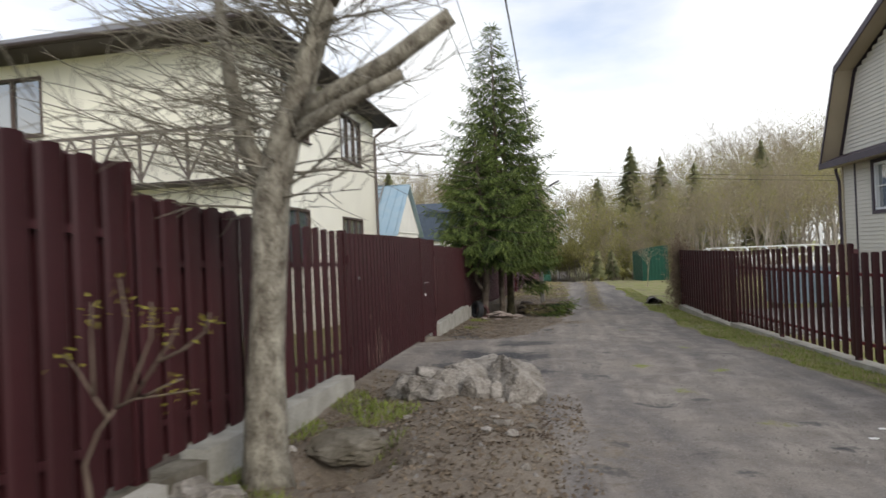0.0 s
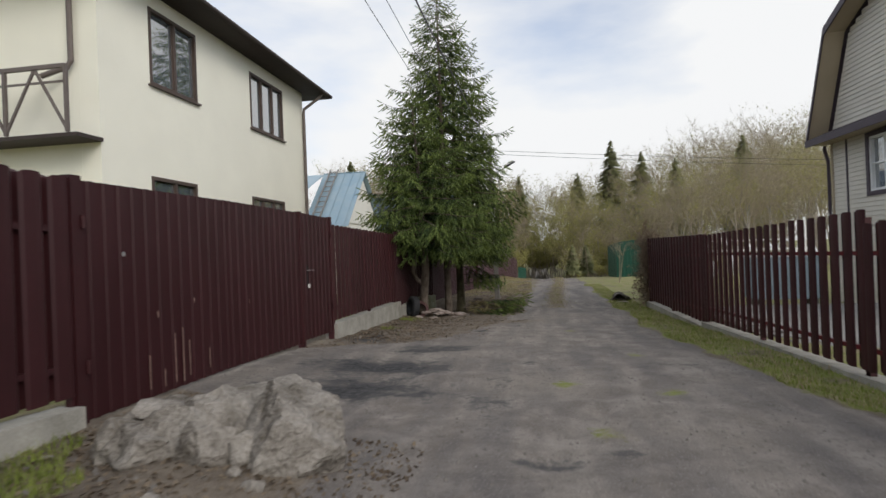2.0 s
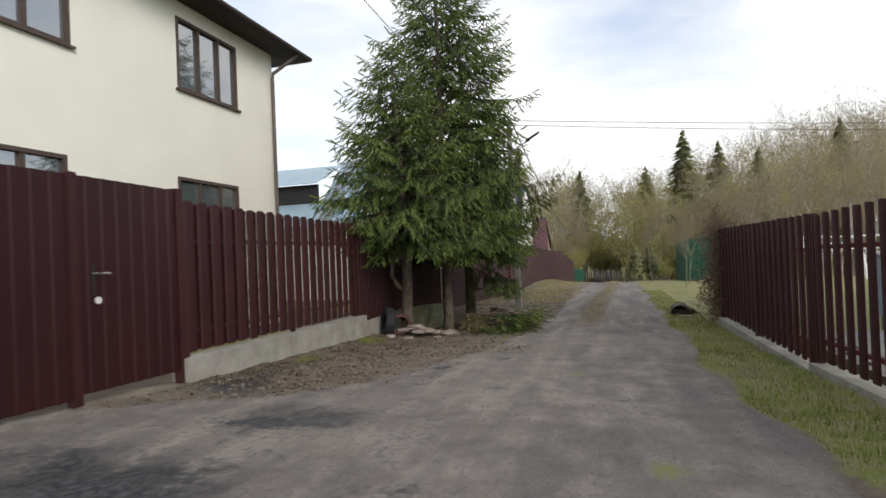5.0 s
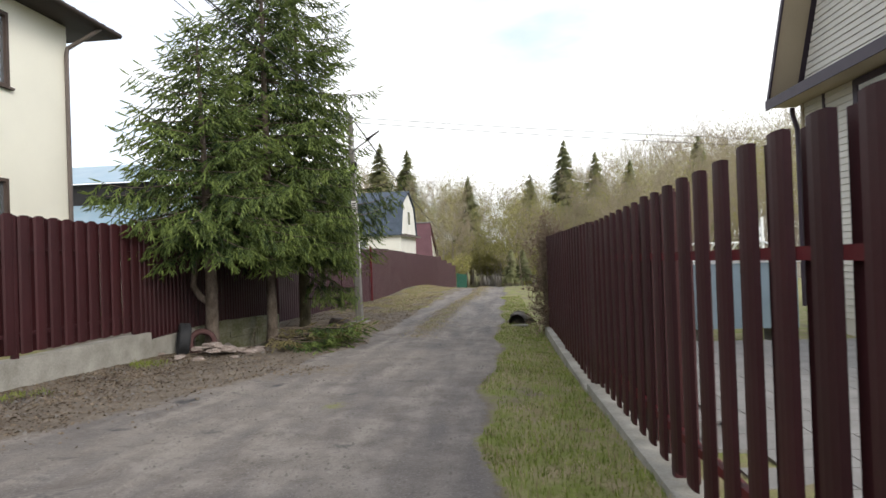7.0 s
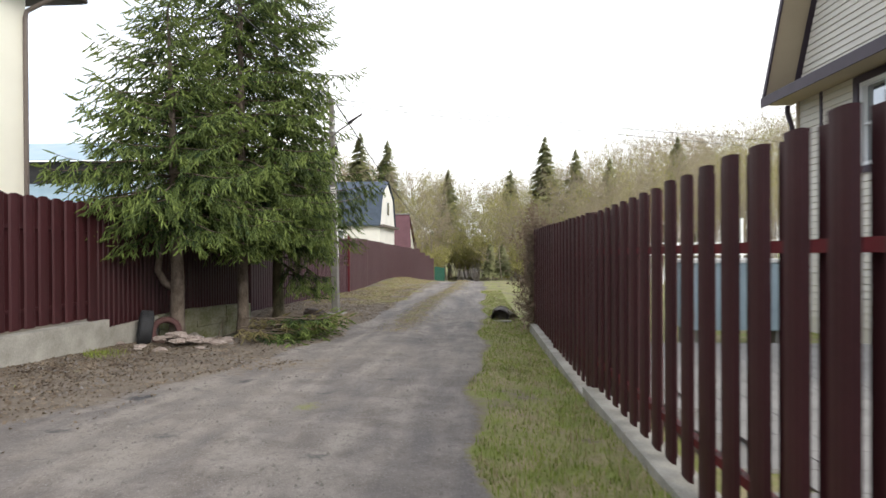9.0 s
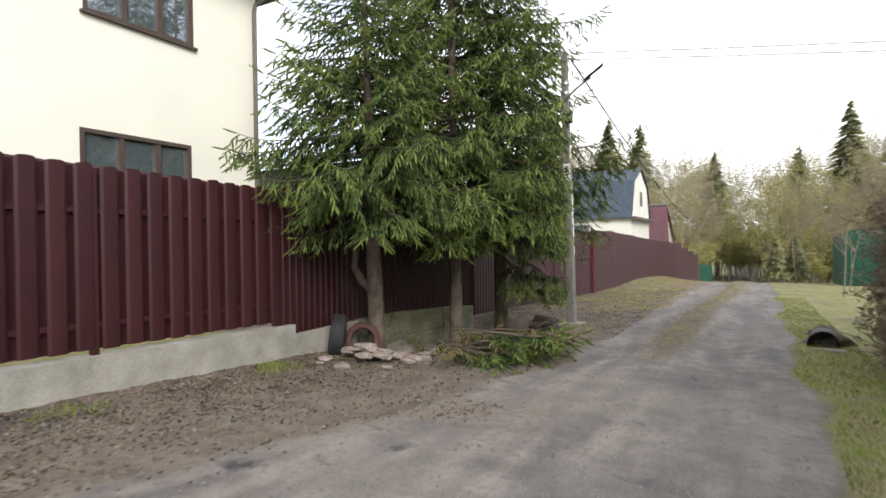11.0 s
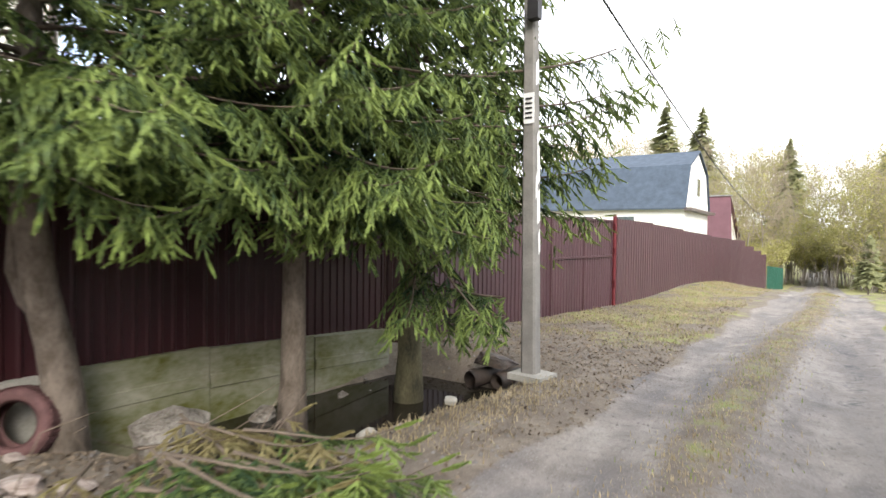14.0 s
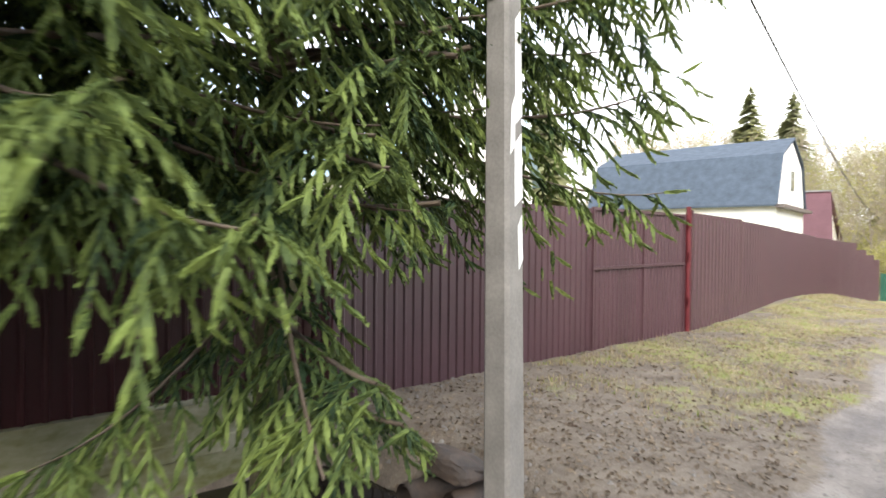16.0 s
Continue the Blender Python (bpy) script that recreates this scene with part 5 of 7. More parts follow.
def spruce(label, x, y, z0, top, radius, low, seed, n_boughs, bark, trunk_pts=None, tr=0.13, reach=None, extra=(), twig=0.122, power=0.9, floor_z=-9.0):
    """A spruce: trunk, limbs and a needle crown. reach trims boughs towards the lane."""
    r = np.random.default_rng(seed)
    t = thing("spruce_tree", (x, y, z0), label, "tree", "roadside spruces")
    tp = trunk_pts or [(x, y, z0 - 0.3), (x + 0.02, y, z0 + 0.4), (x, y + 0.03, low + 0.6), (x, y, (low + top) / 2), (x, y, top - 0.2)]
    zs = [p[2] for p in tp]
    rad = [np.interp(z, (z0 - 0.3, z0 + 0.1, z0 + 0.6, top), (tr * 1.5, tr * 1.15, tr, 0.012)) for z in zs]
    part("trunk", Mesh().tube(tp, rad, 12), bark, t, smooth=True)
    st, to, td, tl, tf, fine = [], [], [], [], [], []
    whorls = n_boughs // 6
    rise = low + (top - low) * (np.linspace(0, 1, whorls) ** 1.15)
    for i in range(n_boughs):
        k = min(whorls - 1, i // 6)
        h = min(top - 0.02, rise[k] + abs(r.normal(0, 0.07)))
        f = max(0.0, (h - low) / (top - low))
        ln = radius * (1 - f) ** power * (0.72 + 0.28 * min(1, f / 0.12)) * r.uniform(0.66, 1.14) + 0.12
        az = (i % 6) * 1.0472 + k * 0.61 + r.normal(0, 0.16)
        cx = np.interp(h, zs, [p[0] for p in tp])
        cy = np.interp(h, zs, [p[1] for p in tp])
        if reach:
            ex, ey = cx + ln * math.cos(az), cy + ln * math.sin(az)
            lim = reach(ey, h)
            if ex > lim and math.cos(az) > 0.05:
                ln = max(0.3, (lim - cx) / math.cos(az))
        drop = 0.44 - 0.42 * f + r.normal(0, 0.06)
        res = spruce_branch((cx, cy, h), az, ln, r, drop, 1.0 + 0.9 * f, hang=0.82 - 0.30 * f, twig=twig * (1.0 if h < 2.6 else 1.35 - 0.3 * f), step=0.054 if h < 2.6 else 0.095)
        fine += [h < 2.6] * len(res[1])
        for lst, add in zip((st, to, td, tl, tf), res):
            lst += add
    for (ox, oy, oz), az, ln, drop, hang in extra:
        res = spruce_branch((ox, oy, oz), az, ln, r, drop, 1.15, hang, twig, 0.052)
        fine += [True] * len(res[1])
        for lst, add in zip((st, to, td, tl, tf), res):
            lst += add
    a, b, ra, rb = (np.concatenate([s[k] for s in st]) for k in range(4))
    keep = ~cut_back(b) & (b[:, 2] > floor_z)
    a, b, ra, rb = a[keep], b[keep], ra[keep], rb[keep]
    limbs = tri_object("bough_wood", *sticks(a, b, ra, rb), M_TWIG, (x, y, z0))
    to, td, tl, tf, fine = np.array(to), np.array(td), np.array(tl), np.array(tf), np.array(fine)
    keep = ~cut_back(to + td / (np.linalg.norm(td, axis=1, keepdims=True) + 1e-9) * tl[:, None]) & (to[:, 2] > floor_z)
    to, td, tl, tf, fine = to[keep], td[keep], tl[keep], tf[keep], fine[keep]
    kinds = ((fine, 16), (~fine, 5))
    shoots = joined([place_twigs(to[s_], td[s_], tl[s_], r, k_) for s_, k_ in kinds])
    crown = tri_object("crown", *shoots, M_NEEDLE, (x, y, z0), fresh=np.concatenate([per_vertex(tf[s_], k_) for s_, k_ in kinds]))
    for ob in (limbs, crown):
        ob.parent = t
        ob.location = (0, 0, 0)
    return t


def lane_reach(y, h):
    return float(np.interp(y, (14, 16, 17.5, 19.0, 20.5, 22), (1.2, 1.05, 0.95, 0.95, 1.5, 1.7))) + 0.6 * float(smoothstep(h, 1.8, 2.6)) + 0.7 * float(smoothstep(h, 4.2, 4.8))


low_spruce = spruce("low broad spruce with a forked trunk beside old tyres", -1.66, 16.98, -0.85, 5.0, 2.0, 1.15, 3, 108, M_SPRBARK, [(-1.58, 16.98, -1.1), (-1.55, 16.96, -0.55), (-1.50, 16.88, -0.15), (-1.44, 16.78, 0.2), (-1.42, 16.72, 0.65), (-1.43, 16.7, 1.0), (-1.48, 16.75, 2.2), (-1.65, 16.9, 4.9)], 0.115, lane_reach, power=0.72, floor_z=0.42,
       extra=[((-1.22, 16.35, 1.2), -0.6, 1.3, 0.5, 0.9), ((-1.22, 16.4, 1.1), 0.35, 1.2, 0.6, 1.0), ((-1.25, 16.4, 1.5), -1.3, 1.7, 0.35, 0.9), ((-1.3, 16.4, 1.9), -0.6, 1.9, 0.35, 0.9), ((-1.3, 16.4, 2.1), -2.2, 1.6, 0.35, 0.9), ((-1.43, 16.7, 1.35), -2.3, 1.5, 0.5, 0.9), ((-1.43, 16.7, 1.05), -1.8, 1.2, 0.55, 0.9), ((-1.43, 16.7, 1.2), -1.0, 1.5, 0.55, 0.9), ((-1.43, 16.7, 1.7), -1.7, 1.7, 0.45, 0.9), ((-1.43, 16.7, 1.6), -0.2, 1.7, 0.45, 0.9)])
part("limb", Mesh().tube([(-1.48, 16.86, -0.02), (-1.66, 16.78, 0.14), (-1.76, 16.74, 0.34), (-1.72, 16.74, 0.62), (-1.6, 16.72, 1.1), (-1.52, 16.7, 1.6)], [0.07, 0.062, 0.055, 0.05, 0.042, 0.03], 9), M_SPRBARK, low_spruce, smooth=True)
spruce("tall dense green spruce over the ditch", -1.12, 18.6, -1.05, 9.0, 2.65, 1.15, 5, 156, M_SPRBARK, None, 0.105, lane_reach, power=0.82, floor_z=0.30,
       extra=[((-1.0, 18.6, 1.2), -0.35, 2.0, 0.42, 1.0), ((-1.0, 18.6, 1.0), 0.2, 2.0, 0.5, 1.0), ((-1.0, 18.6, 1.3), -0.9, 2.0, 0.45, 0.9), ((-1.0, 18.6, 1.6), -0.1, 2.1, 0.35, 0.9), ((-1.0, 18.6, 1.9), -0.6, 2.1, 0.40, 1.0), ((-1.0, 18.6, 2.1), 0.15, 2.2, 0.42, 1.0), ((-1.0, 18.6, 1.8), 0.5, 2.0, 0.40, 1.0), ((-1.0, 18.6, 2.2), -1.0, 2.1, 0.40, 0.9), ((-1.0, 18.6, 1.4), -1.4, 1.9, 0.4, 0.9)])
spruce("mossy-trunked spruce with hanging boughs beside the street pole", -0.92, 20.05, -1.1, 8.0, 2.6, 0.95, 8, 120, M_MOSSBARK, None, 0.125, lane_reach, power=0.62,
       extra=[((-0.8, 20.0, 0.5), -0.55, 1.75, 0.72, 0.7), ((-0.8, 20.0, 0.1), -0.35, 1.9, 0.22, 0.8), ((-0.8, 20.0, 0.35), -0.9, 1.6, 0.55, 0.9), ((-0.8, 20.0, 1.4), 0.55, 2.5, -0.05, 0.8), ((-0.8, 20.0, 0.7), 0.35, 2.2, 0.1, 0.7), ((-0.8, 20.0, 1.5), 0.2, 2.3, 0.15, 0.7), ((-0.8, 20.0, 1.7), 0.7, 2.3, 0.1, 0.7), ((-0.8, 20.0, 1.4), -0.2, 1.9, 0.35, 0.7), ((-0.8, 20.0, 1.9), 0.0, 2.1, 0.3, 0.7), ((-0.8, 20.0, 0.9), -0.7, 1.8, 0.45, 0.7), ((-0.8, 20.0, -0.2), -0.2, 1.9, 0.12, 0.5), ((-0.8, 20.1, 2.3), 0.62, 2.7, 0.05, 0.7), ((-0.8, 20.1, 2.0), 0.8, 2.6, 0.1, 0.7), ((-0.8, 20.1, 1.25), 0.75, 2.3, 0.15, 0.7)])


def bare_tree_arrays(r, base, height, spread, levels, r0, lean=(0, 0), up=0.75, kids=5):
    """Sticks of a leafless tree grown by repeated forking; also the outer twig ends."""
    segs, ends = [], []

    def grow(p, d, ln, rad, lev):
        nseg = 3
        q = p
        pts = [p]
        for k in range(nseg):
            d = d + r.normal(0, 0.10, 3) + np.array([0, 0, 0.05 * up])
            d /= np.linalg.norm(d)
            q2 = q + d * ln / nseg
            segs.append((q, q2, rad * (1 - 0.22 * k), rad * (1 - 0.22 * (k + 1))))
            q = q2
            pts.append(q)
        if lev == 0:
            ends.append((q, d))
            return
        for k in range(kids):
            u = r.uniform(0.3, 1.0) if lev < levels else r.uniform(0.35, 1.0)
            o = pts[min(3, max(1, int(round(u * 3))))]
            az = r.uniform(0, 2 * math.pi)
            side = np.array([math.cos(az), math.sin(az), 0])
            d2 = d * up + side * spread
            d2 /= np.linalg.norm(d2)
            grow(o, d2, ln * r.uniform(0.5, 0.72), rad * 0.48, lev - 1)
    grow(np.array(base, float), np.array([lean[0], lean[1], 1.0]), height * 0.62, r0, levels)
    a, b, c_, d_ = zip(*segs)
    return (np.array(a), np.array(b), np.array(c_), np.array(d_)), ends


def slivers(a, b, ra, r):
    """Twigs too far to show a section: one thin tapering triangle each."""
    d = b - a
    s = np.cross(d, r.normal(size=d.shape))
    s /= np.linalg.norm(s, axis=1, keepdims=True) + 1e-9
    s *= (ra * 1.3)[:, None]
    v = np.stack([a - s, a + s, b + d * 0.15], 1).reshape(-1, 3)
    return v, np.arange(len(v)).reshape(-1, 3)


def far_woods():
    """The mixed wood that closes the distance: bare birches, budding scrub and spruces."""
    r = np.random.default_rng(21)
    protos = []
    for k in range(6):
        protos.append(bare_tree_arrays(r, (0, 0, 0), 1.0, 0.5 + 0.08 * (k % 3), 4, 0.0105, up=1.15, kids=4))
    bark, birch, twig, green, spru = [], [], [], [], []

    for (pa, pb, _, _), _ in protos:
        tall = pb[:, 2].max()
        pa /= tall
        pb /= tall

    def spots(n, y0, y1, x0, x1):
        for _ in range(n):
            y = r.uniform(y0, y1)
            x = 3 + (r.uniform(x0, x1) - 3) * (y - 8) / 72
            if abs(x - 2.8) < 2.6 and y < 68:
                continue
            yield x, y, float(ground_z(x, y))

    def skyline(x, y):
        """Height of the treetops, which dip over the lane and climb the slope beyond the right fence."""
        t = np.interp(3 + (x - 3) * 72 / (y - 8), (-40, -20, -11, -6, -2, 1, 3.5, 7.5, 10, 14, 20, 24, 30, 38, 60), (16, 15, 13.5, 13, 12, 11, 9.6, 11.2, 12.4, 13.2, 14, 15.8, 17.2, 19, 20))
        return 0.8 + (float(t) - 0.8) * (y - 8) / 72

    def rotated(v, az, h):
        c_, s_ = math.cos(az), math.sin(az)
        return np.stack([v[:, 0] * c_ - v[:, 1] * s_, v[:, 0] * s_ + v[:, 1] * c_, v[:, 2]], -1) * h

    def add_bare(x, y, z, h, is_birch, leafy):
        (a, b, ra, rb), ends = protos[r.integers(0, 6)]
        az = r.uniform(0, 6.28)
        wide = r.uniform(0.8, 1.1)
        o = np.array([x, y, z])
        a2, b2 = rotated(a, az, h) * (wide, wide, 1) + o, rotated(b, az, h) * (wide, wide, 1) + o
        thick = ra > 0.004
        (birch if is_birch else bark).append((a2[thick], b2[thick], ra[thick] * h * 0.8, rb[thick] * h * 0.8))
        thin = ~thick & (r.random(len(ra)) < (0.5 if leafy or h < 8 else 0.78))
        slim = 0.00016 * y
        twig.append((a2[thin], b2[thin], np.maximum(ra[thin] * h * 0.6, slim), np.maximum(rb[thin] * h * 0.6, slim * 0.6)))
        e = b2[ra < ra.min() * 2.2][2::3]
        if leafy > 0:
            keep = r.random(len(e)) < leafy
            e = np.repeat(e[keep], 3, 0) + r.normal(0, 0.02 * h, (keep.sum() * 3, 3))
            sz = r.uniform(0.0010, 0.0025, len(e)) * y
            d1, d2 = r.normal(size=(len(e), 3)), r.normal(size=(len(e), 3))
            d1 /= np.linalg.norm(d1, axis=1, keepdims=True)
            d2 /= np.linalg.norm(d2, axis=1, keepdims=True)
            green.append(np.stack([e, e + d1 * sz[:, None], e + d2 * sz[:, None]], 1).reshape(-1, 3))
        else:
            e = np.repeat(e, 2 if h < 8 else 3, 0)
            d1 = r.normal(size=(len(e), 3)) + np.array([0, 0, 0.7])
            d1 /= np.linalg.norm(d1, axis=1, keepdims=True)
            twig.append((e, e + d1 * r.uniform(0.02, 0.055, (len(e), 1)) * h, np.full(len(e), slim * 0.7), np.full(len(e), slim * 0.4)))

    def add_spruce(x, y, z, h):
        n = int(80 + h * 12)
        u = np.sort(r.random(n)) ** 0.9
        hh = 0.24 + 0.76 * u
        L = (1 - u) ** 0.8 * h * 0.30 + 0.15
        az = r.uniform(0, 6.28, n)
        o = np.stack([np.full(n, x), np.full(n, y), z + hh * h], -1)
        for k in range(7):
            aa = az + r.normal(0, 0.4, n)
            f = r.uniform(0.3, 1.0, n)
            tip = o + np.stack([np.cos(aa) * L * f, np.sin(aa) * L * f, -0.35 * L * f + r.normal(0, 0.12, n)], -1)
            w = np.stack([-np.sin(aa), np.cos(aa), np.zeros(n)], -1) * (0.07 + 0.09 * L)[:, None]
            mid = o * 0.45 + tip * 0.55
            spru.append(np.stack([o, mid + w, tip, o, tip, mid - w + np.array([0, 0, -0.08])], 1).reshape(-1, 3))
        bark.append((np.array([[x, y, z]]), np.array([[x, y, z + h]]), np.array([0.016 * h]), np.array([0.02])))

    for x, y, z in spots(190, 78, 108, -26, 46):
        add_bare(x, y, z, skyline(x, y) - z - abs(r.normal(0, 1.6)), r.random() < 0.28, 0.85 if r.random() < 0.5 else 0.0)
    for x, y, z in spots(130, 60, 78, -20, 46):
        add_bare(x, y, z, max(3.0, (skyline(x, y) - z) * r.uniform(0.55, 0.92)), r.random() < 0.15, 0.85 if r.random() < 0.65 else 0.0)
    for x, y, z in spots(46, 44, 60, 19, 52):
        add_bare(x, y, z, (skyline(x, y) - z) * r.uniform(0.6, 0.98), r.random() < 0.35, 0.7 if r.random() < 0.5 else 0.0)
    for x, y, z in spots(34, 62, 82, -46, -16):
        add_bare(x, y, z, r.uniform(9, 14), r.random() < 0.3, 0.0)
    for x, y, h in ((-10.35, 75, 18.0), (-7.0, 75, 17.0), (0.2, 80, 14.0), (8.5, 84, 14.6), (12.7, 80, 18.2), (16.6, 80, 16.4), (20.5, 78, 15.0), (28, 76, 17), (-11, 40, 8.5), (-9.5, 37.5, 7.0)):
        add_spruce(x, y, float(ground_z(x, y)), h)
    for x, y, h in ((4.6, 46, 2.6), (5.2, 41.5, 2.2)):
        add_spruce(x, y, float(ground_z(x, y)), h)
    for x, y, z in spots(150, 60, 80, -6, 20):
        add_bare(x, y, z, r.uniform(3.0, 6.5), False, 0.95 if r.random() < 0.7 else 0)
    for x, y, z in spots(90, 57, 64, -4, 26):
        add_bare(x, y, z - 0.6, r.uniform(2.2, 4.0), False, 0.95)
    for x, y, z in spots(40, 69, 76, -1, 7):
        add_bare(x, y, z, r.uniform(3.0, 5.5), False, 0.95)
    out = []
    for name, lst, m, lab in (("far_wood_trunks", bark, M_FARBARK, "grey-brown trunks of the far spring wood"), ("far_birch_trunks", birch, M_BIRCH, "pale birch trunks of the far wood"), ("far_bare_twigs", twig, M_FARTWIG, "bare brown twigs of the far wood")):
        a, b, ra, rb = (np.concatenate([q[k] for q in lst]) for k in range(4))
        out.append(tagged(tri_object(name, *(slivers(a, b, ra, r) if name == "far_bare_twigs" else sticks(a, b, ra, rb)), m), lab, "woods", kind="stuff"))
    for name, lst, m, lab in (("far_spring_leaves", green, M_FARGREEN, "yellow-green budding leaves of the far wood"), ("far_spruce_boughs", spru, M_FARSPRUCE, "spruces in the far wood, paled for distance haze")):
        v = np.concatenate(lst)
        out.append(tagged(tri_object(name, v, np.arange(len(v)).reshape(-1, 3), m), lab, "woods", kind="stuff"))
    return out


far_woods()

# pruned bare tree beside the fence
r_t = np.random.default_rng(12)
tree = thing("pruned_tree", (-1.5, 2.75, -0.15), "bare grey-barked tree with sawn-off limbs and fine twigs", "tree")
TB = Vector((-1.47, 2.78, -0.35))
part("trunk", Mesh().tube([(-1.47, 2.78, -0.35), (-1.48, 2.77, -0.05), (-1.46, 2.78, 0.6), (-1.42, 2.8, 1.2), (-1.38, 2.8, 1.75), (-1.26, 2.82, 2.15), (-1.14, 2.84, 2.5), (-1.0, 2.86, 2.9), (-0.86, 2.9, 3.6)], [0.19, 0.15, 0.122, 0.115, 0.125, 0.105, 0.092, 0.08, 0.055], 14), M_BARK, tree, smooth=True)
for pts_, rr in (([(-1.22, 2.82, 2.2), (-0.9, 2.78, 2.35), (-0.5, 2.74, 2.52), (-0.10, 2.7, 2.74)], (0.085, 0.07, 0.06, 0.055)),
                 ([(-1.25, 2.82, 2.1), (-0.95, 2.74, 2.22), (-0.65, 2.7, 2.33), (-0.42, 2.68, 2.41)], (0.07, 0.05, 0.042, 0.04)),
                 ([(-1.38, 2.8, 1.75), (-1.52, 2.76, 2.05), (-1.6, 2.72, 2.5), (-1.66, 2.7, 3.1)], (0.08, 0.065, 0.05, 0.03)),
                 ([(-0.95, 2.88, 3.0), (-0.7, 2.8, 3.3), (-0.35, 2.7, 3.5)], (0.06, 0.045, 0.035))):
    part("sawn_limb", Mesh().tube(pts_, rr, 10), M_BARK, tree, smooth=True)
sg, ends_ = [], []
for k in range(150):
    h = 1.6 + 1.5 * r_t.random() ** 0.8
    bx = np.interp(h, (1.2, 1.75, 2.5, 2.9), (-1.42, -1.38, -1.14, -1.0))
    az = r_t.uniform(1.9, 4.9) if r_t.random() < 0.82 else r_t.uniform(-1.2, 1.9)
    q = np.array([bx, 2.8, h])
    d = np.array([math.cos(az), math.sin(az) * 0.9, r_t.uniform(-0.05, 0.6)])
    ln = r_t.uniform(0.6, 1.6)
    nn = 6
    rad = r_t.uniform(0.005, 0.011)
    for i in range(nn):
        d = d / np.linalg.norm(d) + r_t.normal(0, 0.10, 3) + np.array([0, 0, -0.05 + 0.03 * i])
        d /= np.linalg.norm(d)
        q2 = q + d * ln / nn
        sg.append((q, q2, rad * (1 - i / nn * 0.8), rad * (1 - (i + 1) / nn * 0.8)))
        for _ in range(2 if i > 0 else 0):
            e = d + r_t.normal(0, 0.55, 3)
            e /= np.linalg.norm(e)
            l2 = r_t.uniform(0.12, 0.45)
            q3 = q2 + e * l2 * 0.5
            e2 = e + r_t.normal(0, 0.25, 3)
            sg.append((q2, q3, 0.0045, 0.003))
            sg.append((q3, q3 + e2 / np.linalg.norm(e2) * l2 * 0.5, 0.003, 0.0016))
        q = q2
a, b, ra, rb = (np.array(v) for v in zip(*sg))
tw = tri_object("twig_mass", *sticks(a, b, ra, rb), M_BARK, (-1.5, 2.75, -0.15))
tw.parent = tree
tw.location = (0, 0, 0)
tagged(tw, kind="stuff")

# budding sapling in front of the tall fence
sap = thing("sapling", (-1.62, 1.42, 0.2), "young sapling with yellow-green opening buds", "shrub")
buds = []
SAP = (((-1.63, 1.5, 0.0), (-1.63, 1.5, 0.21), (-1.66, 1.5, 0.41), (-1.58, 1.5, 0.57), (-1.49, 1.5, 0.67)), ((-1.49, 1.5, 0.67), (-1.40, 1.5, 0.71), (-1.25, 1.5, 0.73), (-1.10, 1.52, 0.75)), ((-1.53, 1.5, 0.63), (-1.60, 1.5, 0.72), (-1.68, 1.5, 0.84), (-1.75, 1.5, 0.91)), ((-1.60, 1.5, 0.72), (-1.60, 1.5, 0.85), (-1.61, 1.51, 1.0), (-1.61, 1.52, 1.14)), ((-1.49, 1.5, 0.67), (-1.48, 1.52, 0.85), (-1.45, 1.54, 1.05), (-1.49, 1.55, 1.24)), ((-1.44, 1.5, 0.69), (-1.39, 1.53, 0.84), (-1.34, 1.55, 0.97), (-1.34, 1.56, 1.13)), ((-1.40, 1.5, 0.71), (-1.28, 1.5, 0.87), (-1.20, 1.5, 0.97), (-1.16, 1.5, 1.07)), ((-1.28, 1.5, 0.87), (-1.14, 1.5, 0.93), (-1.05, 1.52, 1.0), (-1.03, 1.53, 1.08)), ((-1.35, 1.5, 0.72), (-1.26, 1.5, 0.76), (-1.16, 1.5, 0.80)))
for pts_ in SAP:
    part("stem", Mesh().tube(pts_, [(0.013 if pts_ is SAP[0] else 0.0085) - 0.0016 * i for i in range(len(pts_))], 7), M_TWIG, sap, smooth=True)
    for k in range(0 if pts_ is SAP[0] else 13):
        t_ = r_t.random()
        p = np.array(pts_[-2]) * (1 - t_) + np.array(pts_[-1]) * t_ + r_t.normal(0, 0.03, 3)
        d1, d2 = r_t.normal(size=3), r_t.normal(size=3)
        buds.append(np.array([p, p + d1 / np.linalg.norm(d1) * 0.026, p + d2 / np.linalg.norm(d2) * 0.02]))
v = np.concatenate(buds)
bo = tri_object("bud_cluster", v, np.arange(len(v)).reshape(-1, 3), M_BUD, (-1.62, 1.42, 0.2))
bo.parent = sap
bo.location = (0, 0, 0)
tagged(bo, kind="stuff")

# ---- stones, ditch and clutter ----


